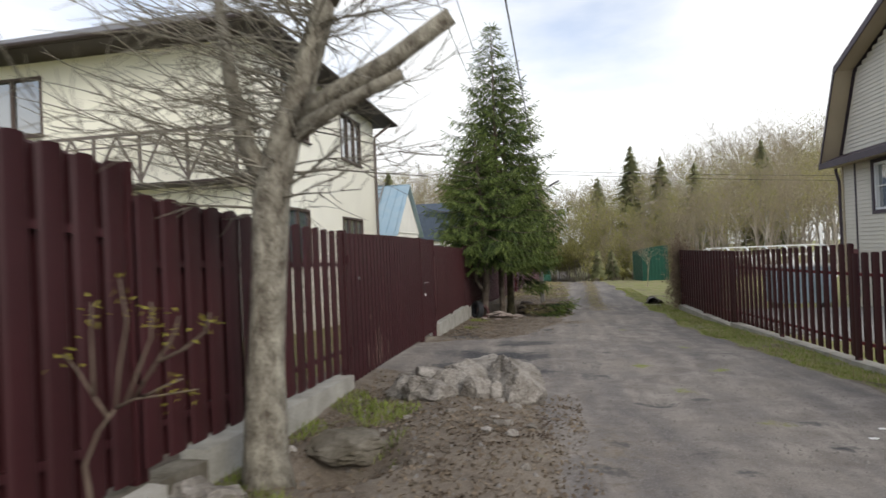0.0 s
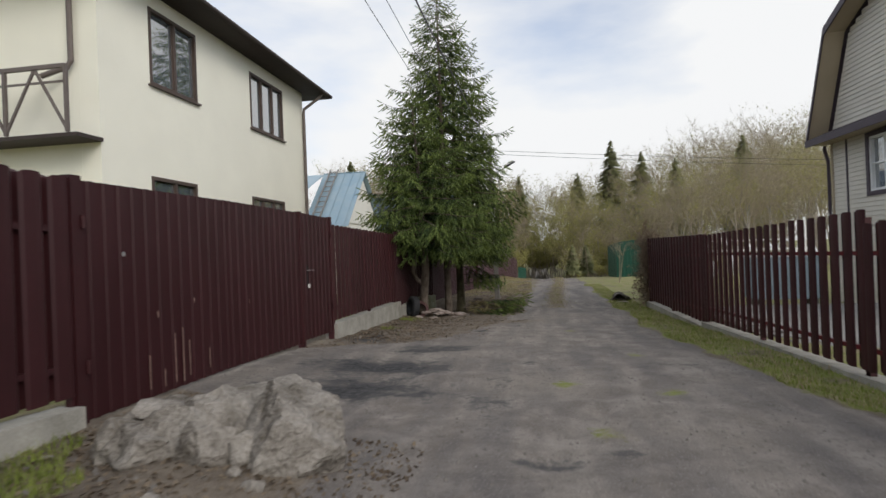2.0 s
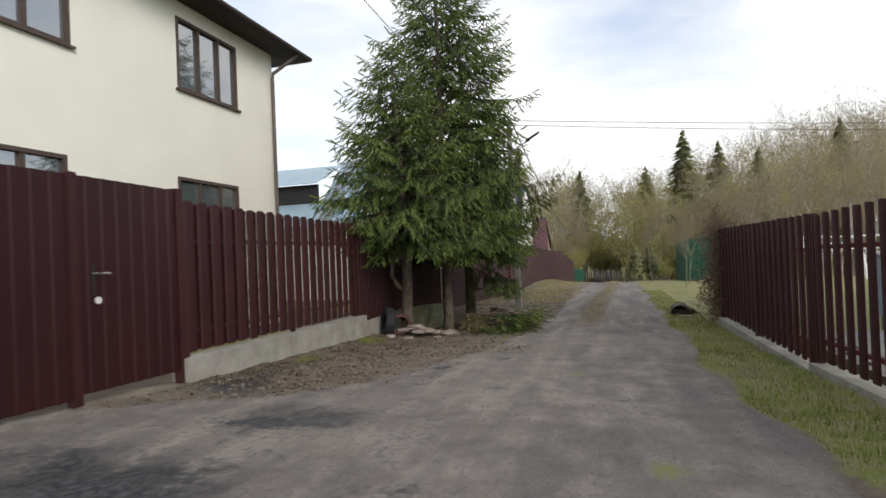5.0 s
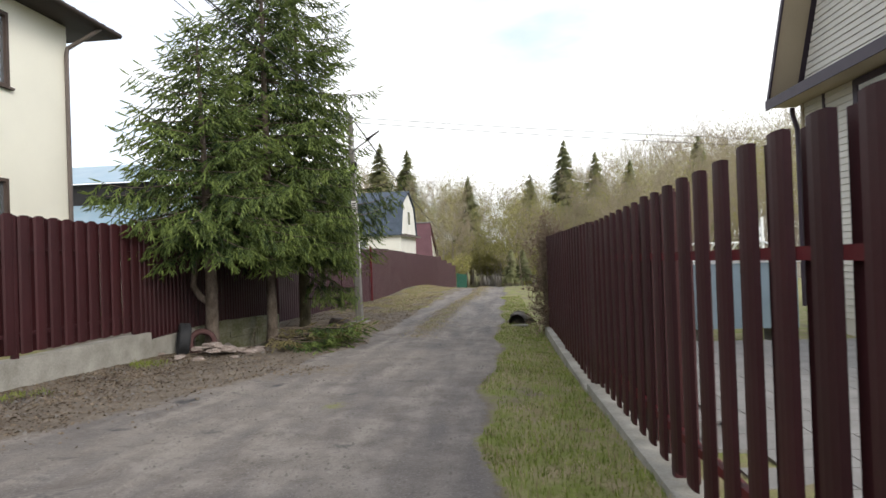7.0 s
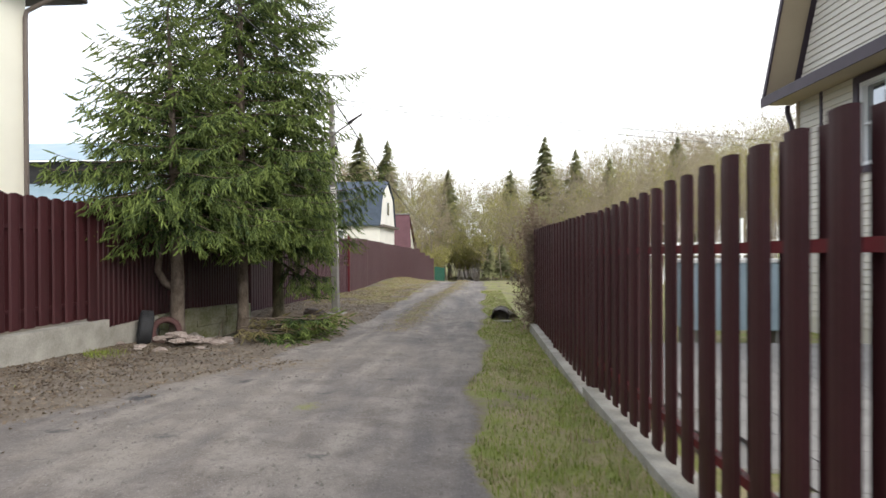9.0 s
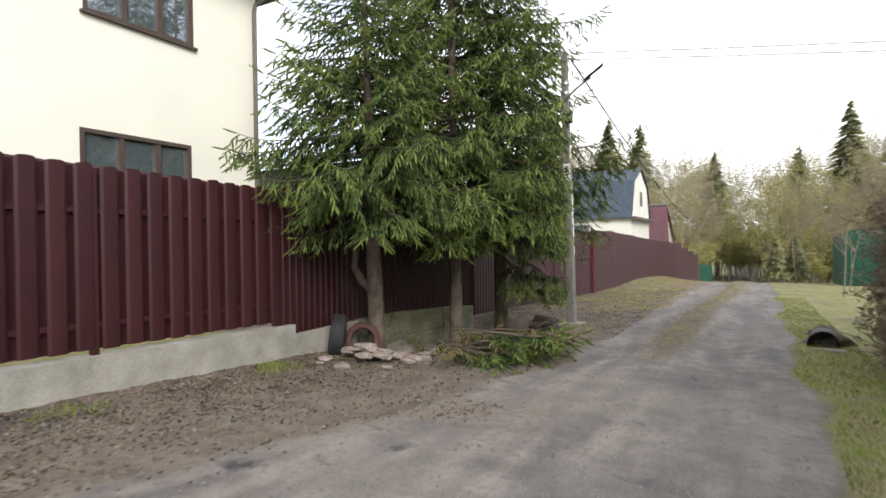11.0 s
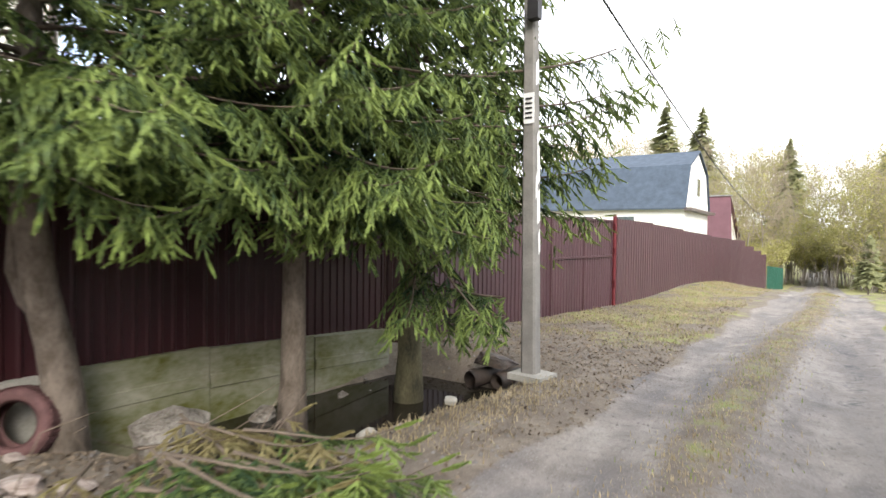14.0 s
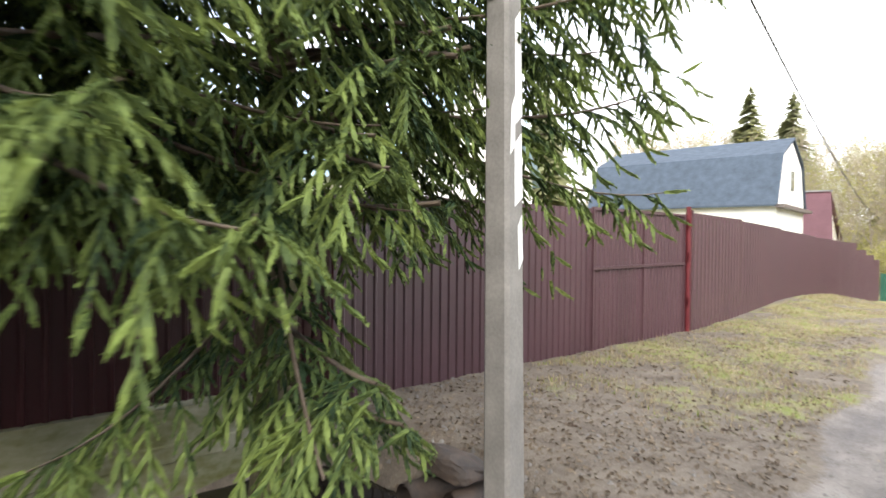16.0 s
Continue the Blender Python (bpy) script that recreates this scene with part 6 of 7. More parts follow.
def rock_mesh(cx, cy, cz, rx, ry, rz, seed, sub=3, rough=0.22):
    """An angular stone: a ball cut by random planes and roughened."""
    bm = bmesh.new()
    bmesh.ops.create_icosphere(bm, subdivisions=sub, radius=1.0)
    r = np.random.default_rng(seed)
    cuts = r.normal(size=(18, 3))
    cuts /= np.linalg.norm(cuts, axis=1, keepdims=True)
    dist = r.uniform(0.55, 0.86, 18)
    m = Mesh()
    off = Vector(r.uniform(0, 50, 3))
    for v in bm.verts:
        p = np.array(v.co)
        for c_, d_ in zip(cuts, dist):
            k = p @ c_ - d_
            if k > 0:
                p = p - c_ * k * 0.97
        q = Vector(p)
        q *= 1 + rough * 0.45 * noise.noise(q * 2.2 + off) + rough * 0.28 * noise.noise(q * 6 + off) + rough * 0.12 * noise.noise(q * 14 + off)
        m.v.append((cx + q.x * rx, cy + q.y * ry, cz + q.z * rz))
    bm.verts.ensure_lookup_table()
    m.f = [tuple(v.index for v in f.verts) for f in bm.faces]
    bm.free()
    return m


def stone(name, label, cx, cy, dz, rx, ry, rz, seed, material=M_ROCK, sub=3, group="", category="rock"):
    z = float(ground_z(cx, cy)) + dz
    return solo(name, rock_mesh(cx, cy, z, rx, ry, rz, seed, sub, 0.30 if sub > 3 else 0.4), material, label, category, (cx, cy, z), group)


for i, (cx, cy, dz, rx, ry, rz, sub) in enumerate(((0.05, 4.92, 0.06, 0.42, 0.46, 0.44, 5), (-0.42, 5.05, 0.10, 0.44, 0.38, 0.32, 5), (-0.80, 5.12, 0.08, 0.34, 0.32, 0.28, 5), (-0.10, 5.30, 0.16, 0.34, 0.28, 0.34, 4), (-0.52, 4.80, 0.06, 0.26, 0.20, 0.22, 4), (-0.92, 4.86, 0.05, 0.22, 0.2, 0.22, 4), (-1.0, 5.35, 0.1, 0.3, 0.2, 0.2, 4), (-0.14, 4.70, 0.04, 0.16, 0.14, 0.14, 3), (-0.22, 5.40, 0.18, 0.44, 0.34, 0.34, 4), (-0.70, 4.72, 0.05, 0.28, 0.24, 0.20, 3), (-1.12, 5.15, 0.05, 0.24, 0.26, 0.22, 3), (-0.30, 4.66, 0.04, 0.22, 0.20, 0.2, 3))):
    stone("boulder", "large broken grey boulder piled at the lane's edge", cx, cy, dz, rx, ry, rz, 60 + i, sub=sub, group="boulder heap")
for i in range(26):
    cx, cy = rng.uniform(-1.75, 0.5), rng.uniform(2.3, 5.4)
    if -1.5 < cx < -0.8 and 2.5 < cy < 3.4:
        continue
    s_ = rng.uniform(0.02, 0.065)
    stone("stone", "small grey stone on the earth bank", cx, cy, s_ * 0.2, s_ * 1.3, s_, s_ * 0.8, 100 + i, sub=2, group="bank stones")
for i, (cx, cy, s_) in enumerate(((-1.72, 2.15, 0.13), (-1.55, 2.35, 0.12), (-1.80, 2.45, 0.15), (-1.68, 1.75, 0.10))):
    stone("stone", "pale stone with moss beside the fence", cx, cy, 0.04, s_ * 1.3, s_, s_ * 0.85, 140 + i, sub=3, group="bank stones")
solo("concrete_slab", rock_mesh(-1.12, 3.52, -0.19, 0.46, 0.26, 0.14, 55, 4, 0.3), M_DIRTC, "broken mossy concrete slab over a dark hole", "slab", (-1.1, 3.5, -0.3))
st_ = Mesh().slab([(-1.875, 1.2, 0.085), (-1.76, 1.2, 0.075), (-1.75, 1.2, -0.35), (-1.875, 1.2, -0.35)], (0.01, 0.95, -0.03))
solo("concrete_stub", st_, M_CONC, "short end of a pale concrete kerb beside the fence", "kerb", (-1.75, 1.6, -0.1))

# ditch water and stones
wt = Mesh().poly([(-1.93, 17.6, -1.19), (-1.2, 17.5, -1.19), (-0.4, 18.2, -1.19), (-0.05, 19.3, -1.19), (0.05, 20.4, -1.19), (-0.3, 21.1, -1.19), (-1.7, 21.1, -1.19), (-1.93, 20.9, -1.19)])
tagged(solo("water", wt, water, "dark shallow water standing in the ditch", "water", (-1, 19.3, -1.19)), kind="structure")
for i, (cx, cy, dz, rx, ry, rz) in enumerate(((-1.66, 17.75, 0.20, 0.24, 0.42, 0.26), (-1.75, 18.35, 0.03, 0.10, 0.12, 0.08), (-1.70, 18.75, 0.10, 0.16, 0.19, 0.14), (-1.7, 18.1, 0.02, 0.09, 0.2, 0.07), (-1.65, 19.15, 0.03, 0.1, 0.12, 0.09), (-1.6, 19.75, 0.04, 0.14, 0.16, 0.12), (-1.5, 20.1, 0.03, 0.12, 0.1, 0.1))):
    stone("stone", "grey stone at the foot of the ditch wall", cx, cy, dz, rx, ry, rz, 170 + i, sub=3, group="ditch stones")
solo("stone", rock_mesh(-0.14, 18.55, -1.02, 0.16, 0.13, 0.12, 190, 3), M_CONC, "pale rounded stone at the water's edge", "rock", (-0.14, 18.55, -1.12), "ditch stones")
solo("stone", rock_mesh(-0.02, 19.55, -0.92, 0.08, 0.07, 0.06, 191, 2), M_CONC, "small white stone on the ditch bank", "rock", (-0.02, 19.55, -0.95), "ditch stones")
for i in range(60):
    cx, cy = rng.uniform(-1.85, -0.9), rng.uniform(17.0, 20.5)
    s_ = rng.uniform(0.02, 0.055)
    stone("stone", "small stone in the ditch bed", cx, cy, s_ * 0.3, s_ * 1.3, s_, s_ * 0.7, 200 + i, sub=1, group="ditch pebbles")
for k, (x, y) in enumerate(((-0.55, 20.75), (-0.25, 20.85))):
    solo("culvert_pipe", Mesh().tube([(x, y, -1.06), (x + 0.25, y + 1.2, -1.03)], 0.10, 14, caps=False).tube([(x, y, -1.06), (x + 0.25, y + 1.2, -1.03)], 0.083, 14, caps=False), M_WETPIPE, "rusty culvert pipe end in the ditch", "pipe", (x, y, -1.15), "culvert pipes", smooth=True)
solo("culvert_slab", rock_mesh(-0.35, 21.0, -0.86, 0.36, 0.24, 0.10, 300, 3, 0.3), M_WETPIPE, "dark broken slab over the culvert", "slab", (-0.35, 21.0, -0.95))


def tyre(label, x, y, z, radius, width, turn, lean, material, group):
    """A tyre with tread blocks, sidewall and bead, standing on its edge."""
    t = thing("tyre", (x, y, z), label, "tyre", group)
    m3 = pose(x, y, z + radius * 0.97, 0, lean, turn)
    sec = [(-0.36, 0.60), (-0.5, 0.72), (-0.5, 0.86), (-0.44, 0.96), (-0.25, 1.0), (0.25, 1.0), (0.44, 0.96), (0.5, 0.86), (0.5, 0.72), (0.36, 0.60), (0.30, 0.66), (0.40, 0.78), (0.34, 0.92), (-0.34, 0.92), (-0.40, 0.78), (-0.30, 0.66)]
    m, n = Mesh(), 40
    for k in range(n):
        a_ = 2 * math.pi * k / n
        for w_, r_ in sec:
            m.v.append(tuple(m3 @ Vector((w_ * width, math.cos(a_) * r_ * radius, math.sin(a_) * r_ * radius))))
    q = len(sec)
    for k in range(n):
        for i in range(q):
            m.f.append((k * q + i, k * q + (i + 1) % q, ((k + 1) % n) * q + (i + 1) % q, ((k + 1) % n) * q + i))
    part("carcass", m, material, t, smooth=True)
    tr_ = Mesh()
    for k in range(44):
        a_ = 2 * math.pi * k / 44
        for s_ in (-1, 1):
            b_ = [m3 @ Vector((s_ * (0.05 + u) * width, math.cos(a_ + da) * radius * 1.0, math.sin(a_ + da) * radius * 1.0)) for u, da in ((0, 0), (0.36, 0.03), (0.36, 0.11), (0, 0.08))]
            o_ = (m3.to_3x3() @ Vector((0, math.cos(a_), math.sin(a_)))) * radius * 0.03
            tr_.slab(b_, tuple(o_))
    part("tread", tr_, material, t)
    return t


tyre("old black car tyre leaning on the footing", -1.70, 16.28, float(ground_z(-1.7, 16.28)) - 0.02, 0.27, 0.19, 35, 8, M_RUBBER, "old tyres")
tyre("faded reddish tyre standing beside a spruce trunk", -1.62, 16.72, float(ground_z(-1.62, 16.72)) - 0.02, 0.24, 0.16, -52, -10, M_REDRUBBER, "old tyres")

for i in range(38):
    a_ = rng.uniform(0, 6.28)
    d_ = abs(rng.normal(0, 0.28))
    cx, cy = -1.0 + 1.35 * d_ * math.cos(a_), 16.0 + d_ * math.sin(a_)
    s_ = rng.uniform(0.035, 0.10)
    stone("rubble_lump", "pale pinkish lump of crumpled building waste", cx, cy, 0.02 + max(0, 0.16 - d_ * 0.4), s_ * 1.7, s_ * 1.2, s_ * 0.55, 320 + i, M_RAG, 3, "rubble heap", "rubble")

# heap of cut spruce boughs
r_b = np.random.default_rng(31)
brush = thing("brush_pile", (0.3, 17.0, -0.8), "heap of cut wilting spruce boughs beside the lane", "brush")
for k in range(30):
    bx, by_ = r_b.uniform(-0.45, 0.35), r_b.uniform(16.45, 17.2)
    az = r_b.normal(0.15, 0.45)
    ln = r_b.uniform(0.7, 1.15)
    z_ = float(ground_z(bx, by_)) + r_b.uniform(0.05, 0.36)
    stk, to, td, tl, tf = spruce_branch((bx, by_, z_), az, ln, r_b, 0.22, 0.9, 0.35, 0.12, 0.055)
    to, td, tl = np.array(to), np.array(td), np.array(tl)
    gz_ = ground_z(to[:, 0], to[:, 1]) + 0.02
    to[:, 2] = np.maximum(to[:, 2], gz_)
    a, b, ra, rb = (np.concatenate([s[k_] for s in stk]) for k_ in range(4))
    for arr in (a, b):
        arr[:, 2] = np.maximum(arr[:, 2], ground_z(arr[:, 0], arr[:, 1]) + 0.012)
    p1 = tri_object("bough_stem", *sticks(a, b, ra, rb), M_TWIG, (0.3, 17.0, -0.8))
    p2 = tri_object("bough", *place_twigs(to, td, tl, r_b, 16), M_NEEDLEDRY if bx < -0.28 or k % 5 == 0 else M_NEEDLE, (0.3, 17.0, -0.8), fresh=per_vertex(np.array(tf), 16))
    for p_ in (p1, p2):
        p_.parent = brush
        p_.location = (0, 0, 0)
        tagged(p_, kind="stuff")
for k in range(14):
    x, y = r_b.uniform(-0.7, 0.1), r_b.uniform(16.3, 17.6)
    z_ = float(ground_z(x, y))
    part("dry_stick", Mesh().tube([(x, y, z_ + 0.01), (x + r_b.normal(0.12, 0.1), y + r_b.normal(0.0, 0.15), z_ + r_b.uniform(0.15, 0.38)), (x + r_b.normal(0.3, 0.15), y + r_b.normal(0.0, 0.25), z_ + r_b.uniform(0.25, 0.6))], [0.005, 0.004, 0.0015], 5), M_TWIG, brush)

# ---- grass, litter and pebbles ----


def blades(n, sampler, lo, hi, width, material, name, label, seed, bend=0.5):
    r = np.random.default_rng(seed)
    x, y, keep = sampler(r, n)
    x, y = x[keep], y[keep]
    n = len(x)
    z = ground_z(x, y) - 0.005
    h = r.uniform(lo, hi, n)
    az = r.uniform(0, 2 * math.pi, n)
    lean = np.abs(r.normal(0, bend, n))
    d = np.stack([np.cos(az), np.sin(az), np.zeros(n)], -1)
    s = np.stack([-np.sin(az), np.cos(az), np.zeros(n)], -1) * (width * r.uniform(0.6, 1.3, n))[:, None]
    o = np.stack([x, y, z], -1)
    up = np.array([0, 0, 1.0])
    m = o + up * (h * 0.55 * np.cos(lean * 0.5))[:, None] + d * (h * 0.55 * np.sin(lean * 0.5))[:, None]
    t = m + up * (h * 0.45 * np.cos(lean * 1.5))[:, None] + d * (h * 0.45 * np.sin(lean * 1.5))[:, None]
    v = np.stack([o - s, o + s, m - s * 0.7, m + s * 0.7, t], 1).reshape(-1, 3)
    k = np.arange(n)[:, None, None] * 5
    f = (np.array([(0, 1, 3), (0, 3, 2), (2, 3, 4)])[None] + k).reshape(-1, 3)
    return tagged(tri_object(name, v, f, material), label, "grass", kind="stuff")


def patchy(x, y, s=1.0):
    return 0.5 + 0.5 * np.sin(x * 2.1 * s + 1.3 * np.sin(y * 1.7 * s)) * np.sin(y * 1.9 * s + 1.1 * np.sin(x * 2.7 * s))


def verge_right(r, n):
    y = 1.0 + 27 * r.random(n) ** 1.5
    x = r.uniform(3.15, 4.56, n)
    g = cover(x, y)[0]
    return x, y, (g > 0.5) & (r.random(n) < 0.25 + 0.75 * patchy(x, y)) & ((y < 18) | (x < 4.5))


def verge_left(r, n):
    y = r.uniform(21.3, 40, n)
    x = r.uniform(-1.9, 1.4, n)
    g = cover(x, y)[0]
    return x, y, (g > 0.3) & (r.random(n) < 0.2 + 0.8 * patchy(x, y, 0.8)) & (x > np.interp(y, (21, 28, 40), (-1.9, -1.0, -0.4)))


def middle_strip(r, n):
    y = r.uniform(17.5, 38, n)
    x = r.normal(0, 0.22, n) + strip_x(y)
    return x, y, r.random(n) < 0.1 + 0.7 * patchy(x, y, 1.4) * smoothstep(y, 16, 20)


def bank(r, n):
    y = np.concatenate([r.uniform(2.2, 5.4, n // 2), r.uniform(11.5, 16.5, n - n // 2)])
    x = np.concatenate([r.uniform(-1.85, -0.7, n // 2), -1.85 + np.abs(r.normal(0, 0.25, n - n // 2))])
    return x, y, (patchy(x, y, 1.6) > 0.62) & ~((np.abs(x + 1.15) < 0.4) & (np.abs(y - 2.95) < 0.4))


def ditch_bank(r, n):
    y = r.uniform(18.2, 20.6, n)
    x = r.normal(0.35 + 0.1 * (y - 18.2), 0.25, n)
    return x, y, (x > -0.15) & (x < 1.05)


blades(75000, verge_right, 0.02, 0.065, 0.0035, M_GRASS, "verge_grass", "short spring grass on the verge beside the fence", 1, 0.6)
blades(16000, verge_right, 0.04, 0.12, 0.003, M_STRAW, "dry_verge_grass", "dry straw among the verge grass", 2, 1.3)
blades(12000, verge_left, 0.02, 0.07, 0.004, M_GRASS, "far_verge_grass", "short grass beyond the street pole", 3, 0.6)
blades(46000, verge_left, 0.03, 0.10, 0.004, M_STRAW, "far_verge_straw", "dry matted grass beyond the street pole", 4, 1.1)
blades(14000, middle_strip, 0.02, 0.06, 0.004, M_STRAW, "lane_strip_straw", "dry grass between the wheel tracks", 5, 0.9)
blades(2000, middle_strip, 0.02, 0.06, 0.004, M_GRASS, "lane_strip_grass", "green grass between the wheel tracks", 6, 0.7)
blades(9000, bank, 0.03, 0.10, 0.004, M_GRASS, "bank_grass", "grass tufts on the earth bank and along the footing", 7, 0.6)
blades(1800, ditch_bank, 0.03, 0.11, 0.004, M_STRAW, "ditch_straw", "flattened dry stalks on the ditch bank", 8, 1.9)


def flakes(n, sampler, size, material, name, label, seed, lift=0.012):
    r = np.random.default_rng(seed)
    x, y, keep = sampler(r, n)
    x, y = x[keep], y[keep]
    n = len(x)
    o = np.stack([x, y, ground_z(x, y) + 0.004], -1)
    az = r.uniform(0, 6.28, n)
    s = size * r.uniform(0.5, 1.4, n)
    c_, d_ = np.stack([np.cos(az), np.sin(az), r.normal(0, 0.35, n)], -1) * s[:, None], np.stack([-np.sin(az), np.cos(az), r.normal(0, 0.35, n)], -1) * s[:, None] * 0.6
    up = np.array([0, 0, 1.0]) * lift
    v = np.stack([o - c_, o - d_ + up * r.random((n, 1)), o + c_, o + d_ + up * r.random((n, 1))], 1).reshape(-1, 3)
    k = np.arange(n)[:, None, None] * 4
    f = (np.array([(0, 1, 2), (0, 2, 3)])[None] + k).reshape(-1, 3)
    return tagged(tri_object(name, v, f, material), label, "litter", kind="stuff")


def soil_left(r, n):
    y = r.uniform(0.5, 23, n)
    x = r.uniform(-1.9, 1.3, n)
    g, s_, _, _ = cover(x, y)
    return x, y, (s_ > 0.45) & (r.random(n) < 0.35 + 0.65 * patchy(x, y, 1.2)) & ~((x < -0.05) & (y > 17.4) & (y < 21))


def bank_soil(r, n):
    y = r.uniform(1.2, 5.6, n)
    x = r.uniform(-1.85, 0.7, n)
    return x, y, r.random(n) < 0.2 + 0.8 * patchy(x, y, 1.7)


def fence_foot(r, n):
    y = r.uniform(11, 17.5, n)
    x = -1.85 + np.abs(r.normal(0, 0.9, n))
    return x, y, (x < 0.6) & (r.random(n) < 0.3 + 0.7 * patchy(x, y, 1.1))


def far_soil(r, n):
    y = r.uniform(20.5, 30, n)
    x = r.uniform(-1.9, 1.3, n)
    return x, y, x > -1.9 + (y - 21) * 0.1


flakes(22000, soil_left, 0.018, M_LITTER, "leaf_litter", "brown fallen leaves and debris on bare soil", 11)
flakes(9000, bank_soil, 0.017, M_LITTER, "bank_litter", "brown leaves and twiggy debris on the earth bank", 14)
flakes(9000, fence_foot, 0.016, M_LITTER, "fence_litter", "dry leaves and chips along the footing", 12)
flakes(6500, far_soil, 0.02, M_LITTER, "verge_litter", "dry leaves and straw round the street pole", 13)


def pebbles(n, sampler, lo, hi, name, label, seed):
    r = np.random.default_rng(seed)
    x, y, keep = sampler(r, n)
    x, y = x[keep], y[keep]
    n = len(x)
    s = lo * (hi / lo) ** (r.random(n) ** 2.2)
    o = np.stack([x, y, ground_z(x, y) + s * 0.15], -1)
    base = np.array([(1, 0, 0), (0.2, 1, 0), (-1, 0.3, 0), (-0.1, -0.9, 0), (0.1, 0.1, 0.7)], float)
    v = base[None] * s[:, None, None] * r.uniform(0.7, 1.3, (n, 5, 3))
    az = r.uniform(0, 6.28, n)
    c_, s_ = np.cos(az)[:, None], np.sin(az)[:, None]
    v = np.stack([v[..., 0] * c_ - v[..., 1] * s_, v[..., 0] * s_ + v[..., 1] * c_, v[..., 2]], -1) + o[:, None]
    v[:, :4, 2] -= s[:, None] * 0.4
    k = np.arange(n)[:, None, None] * 5
    f = (np.array([(0, 1, 4), (1, 2, 4), (2, 3, 4), (3, 0, 4)])[None] + k).reshape(-1, 3)
    return tagged(tri_object(name, v.reshape(-1, 3), f, M_PEBBLE), label, "gravel", kind="stuff")


def lane(r, n):
    y = 0.3 + 27 * r.random(n) ** 1.3
    x = r.uniform(-1.9, 3.6, n)
    return x, y, cover(x, y)[3] & (cover(x, y)[2] < 0.35) & (r.random(n) < 0.25 + 0.75 * patchy(x, y, 0.9))


def soil_pebbles(r, n):
    x, y, k = soil_left(r, n)
    return x, y, k


pebbles(40000, lane, 0.004, 0.022, "lane_gravel", "loose grey gravel on the lane", 15)
pebbles(9000, soil_pebbles, 0.006, 0.035, "bank_gravel", "stones and grit in the bare soil", 16)
for i in range(9):
    cx, cy = 3.05 + rng.uniform(-0.25, 0.5), rng.uniform(2.8, 4.6)
    stone("paper_scrap", "pale scrap of litter lying on the lane", cx, cy, 0.006, 0.05, 0.025, 0.008, 400 + i, M_PAINTW, 2, "lane scraps", "litter")

# ---- beyond the right fence ----
yard = thing("paved_yard", (7, 10, -0.62), "grey paved yard behind the picket fence", "paving", kind="structure")
bed = Mesh().box(4.95, 5.6, -0.95, 9.3, 15.4, -0.60)
part("bedding", bed, M_POLE, yard)
pv = Mesh().box(-0.245, -0.145, 0, 0.245, 0.145, 0.03).data("slab")
pv.materials.append(M_PAVER)
for i in range(8):
    for j in range(32):
        piece("slab", pv, yard, (5.3 + 0.5 * i + (0.25 if j % 2 else 0), 5.8 + 0.3 * j, -0.60))
tank = thing("water_tank", (7.4, 16.6, -0.7), "light blue plastic water tank on the lawn", "tank")
part("body", Mesh().box(6.7, 16.2, -0.55, 8.2, 17.0, 0.45), M_BLUEPLASTIC, tank)
part("lid", Mesh().box(6.66, 16.16, 0.452, 8.24, 17.04, 0.50), M_PAINTW, tank, "white rim")
for x in (6.8, 8.0):
    part("leg", Mesh().box(x, 16.3, -0.85, x + 0.1, 16.9, -0.552), M_PAVER, tank)
gh = thing("greenhouse", (12.5, 34, -1.0), "white-framed arched greenhouse beyond the fence", "greenhouse")
for k in range(7):
    x = 9.6 + k * 1.0
    part("hoop", Mesh().tube([(x, 33.5 + 1.4 * math.cos(a_), -1.0 + 1.8 * math.sin(a_)) for a_ in np.linspace(0, math.pi, 11)], 0.05, 6), M_WHITEPVC, gh)
for a_ in (0.8, 1.57, 2.34):
    part("purlin", Mesh().beam((9.6, 33.5 + 1.4 * math.cos(a_), -1.0 + 1.8 * math.sin(a_)), (15.6, 33.5 + 1.4 * math.cos(a_), -1.0 + 1.8 * math.sin(a_)), 0.06), M_WHITEPVC, gh)
part("end_post", Mesh().box(15.5, 33.4, -1.2, 15.6, 33.5, 1.9), M_WHITEPVC, gh)

# dry vine over the fence corner and scrub behind it
r_v = np.random.default_rng(77)
vine = thing("dry_vine", (4.75, 18.6, -0.8), "leafless tangled brown vine over the fence corner", "shrub")
a, b = [], []
for k in range(700):
    y = 18.0 + abs(r_v.normal(0, 0.9))
    p = np.array([4.62 + (y - 18) * 0.2 + r_v.normal(0, 0.07), y, r_v.uniform(-0.75, 1.15 - 0.1 * (y - 18))])
    for i in range(4):
        q = p + r_v.normal(0, 0.11, 3) + np.array([0, 0, 0.03])
        a.append(p)
        b.append(q)
        p = q
a, b = np.array(a), np.array(b)
v1 = tri_object("stem_tangle", *sticks(a, b, np.full(len(a), 0.005), np.full(len(a), 0.003)), M_IVY, (4.75, 18.6, -0.8))
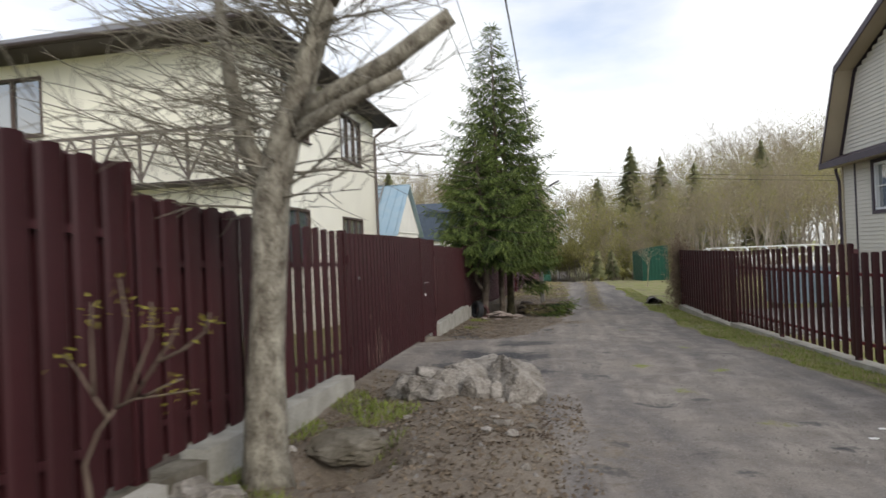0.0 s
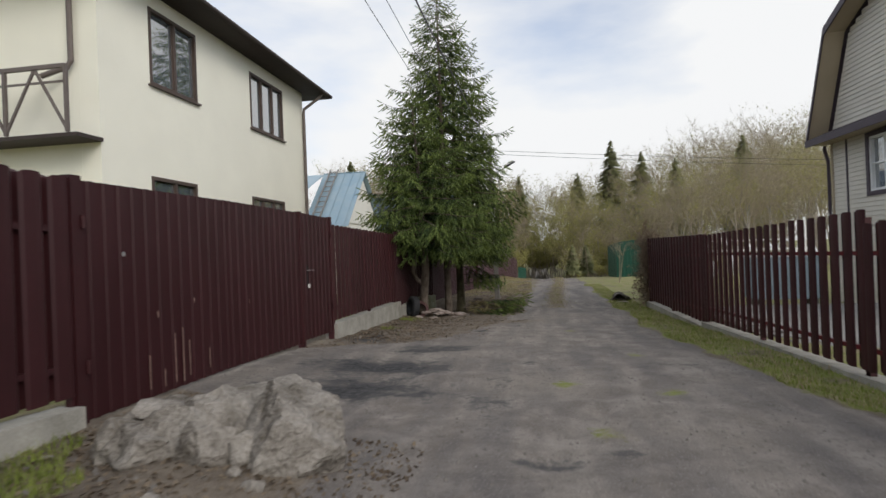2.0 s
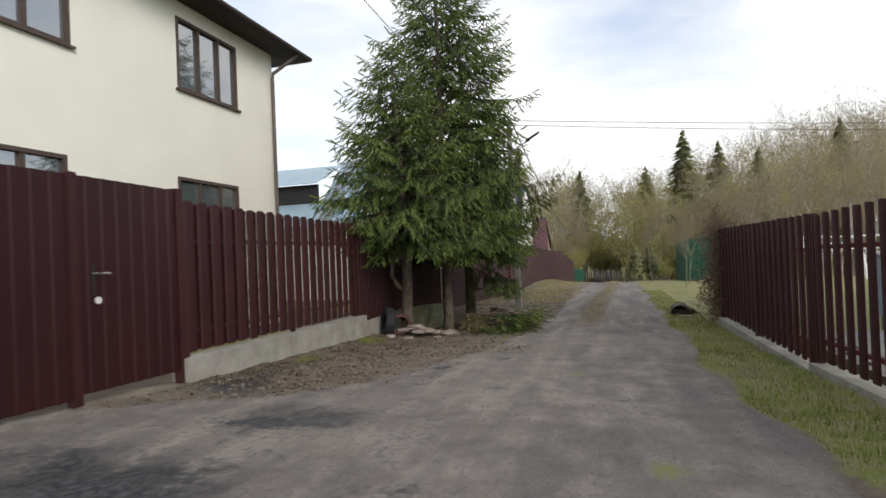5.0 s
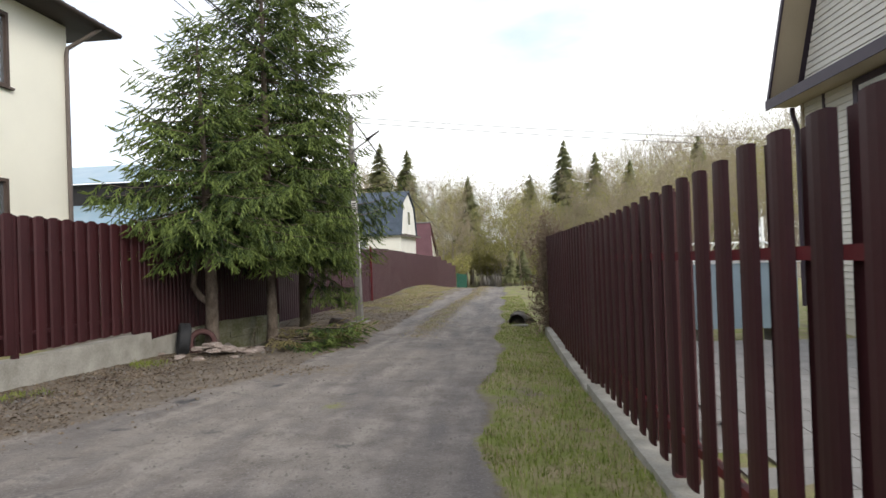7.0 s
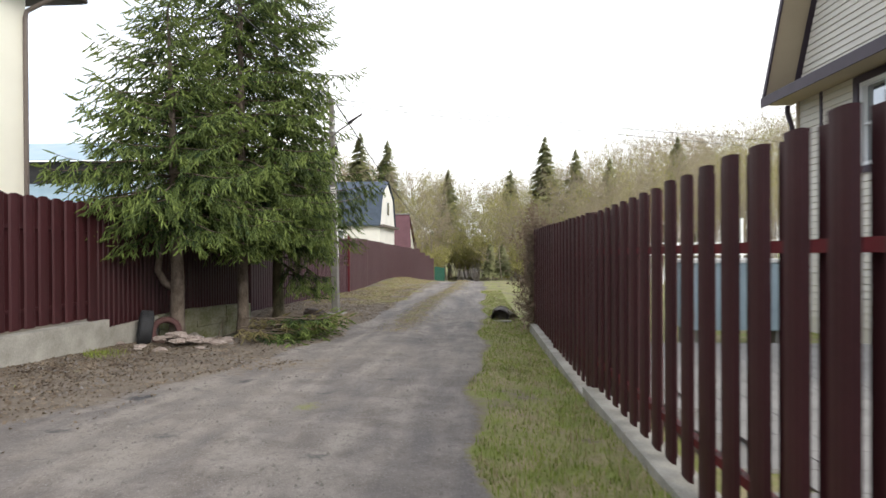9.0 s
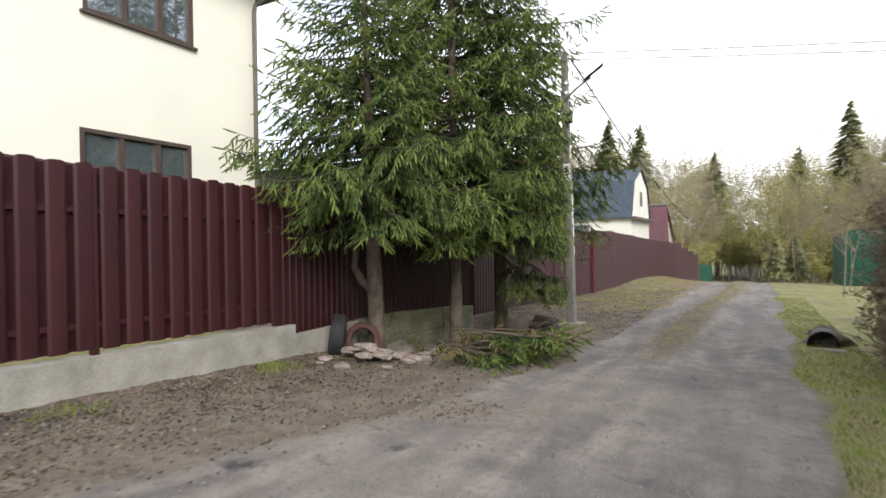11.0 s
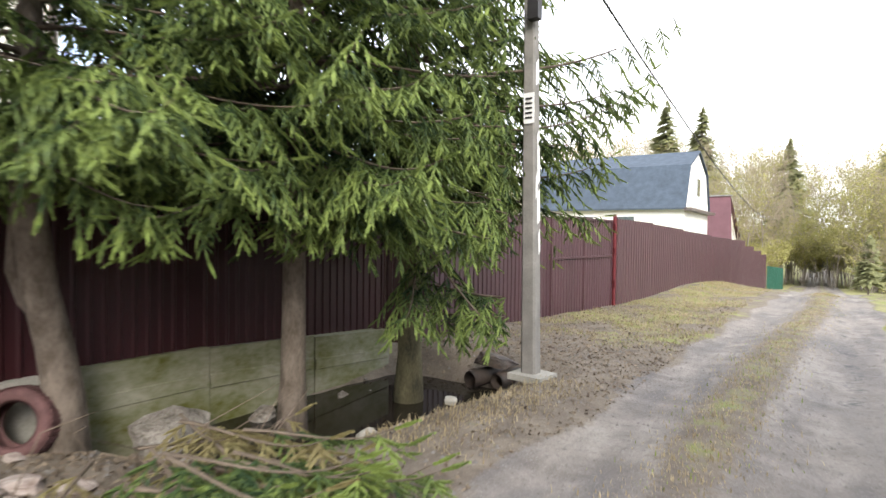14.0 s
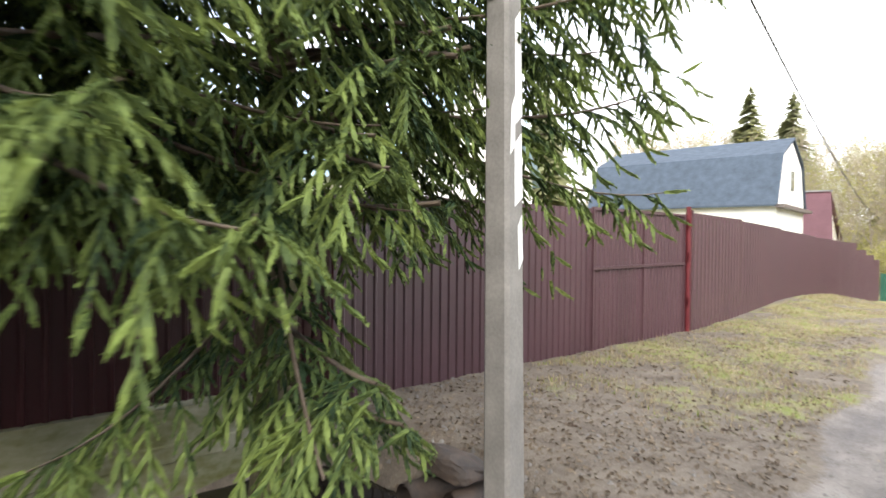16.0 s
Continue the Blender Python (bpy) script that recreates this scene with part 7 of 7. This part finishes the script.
pk = b[r_v.integers(0, len(b), 5200)] + r_v.normal(0, 0.03, (5200, 3))
d1, d2 = r_v.normal(0, 0.03, (5200, 3)), r_v.normal(0, 0.03, (5200, 3))
v2 = tri_object("dry_leaf_mass", np.stack([pk, pk + d1, pk + d2], 1).reshape(-1, 3), np.arange(15600).reshape(-1, 3), M_IVY, (4.75, 18.6, -0.8))
for o_ in (v1, v2):
    o_.parent = vine
    o_.location = (0, 0, 0)
stone("earth_mound", "dark burrowed mound of earth at the verge", 4.18, 20.25, 0.05, 0.36, 0.42, 0.24, 500, M_DIRTC, 3, "", "mound")
cz = float(ground_z(4.08, 19.8))
mouth = thing("culvert_mouth", (4.08, 19.7, cz), "dark round culvert mouth under the verge grass", "pipe")
part("pipe", Mesh().tube([(4.06, 19.72, cz + 0.06), (4.14, 20.3, cz + 0.06)], 0.19, 16, caps=False).tube([(4.06, 19.72, cz + 0.06), (4.14, 20.3, cz + 0.06)], 0.165, 16, caps=False), M_WETPIPE, mouth, smooth=True)
part("stopped_end", Mesh().tube([(4.11, 20.1, cz + 0.06), (4.12, 20.14, cz + 0.06)], 0.17, 16), M_DARK, mouth)
part("sill_slab", Mesh().box(3.88, 19.52, cz - 0.08, 4.30, 19.72, cz + 0.02), M_CONC, mouth, "pale concrete sill")

r_s = np.random.default_rng(99)
for k, (x, y, h) in enumerate(((5.6, 23.5, 2.6), (6.4, 26, 3.2), (5.4, 28.5, 2.8), (7.2, 30, 3.6), (6.0, 32, 3.0), (8.5, 28, 3.8), (5.0, 38, 3.4), (7.5, 40, 4.2), (9.8, 37, 4.5))):
    (a, b, ra, rb), ends_ = bare_tree_arrays(r_s, (x, y, float(ground_z(x, y)) - 0.05), h, 0.8, 4, 0.03, up=0.8, kids=4)
    tagged(tri_object("bare_shrub", *sticks(a, b, np.maximum(ra, 0.004), np.maximum(rb, 0.003)), M_FARTWIG, (x, y, float(ground_z(x, y)))), "leafless pale brown shrub in the plot beyond the fence", "shrub", "bare shrubs")
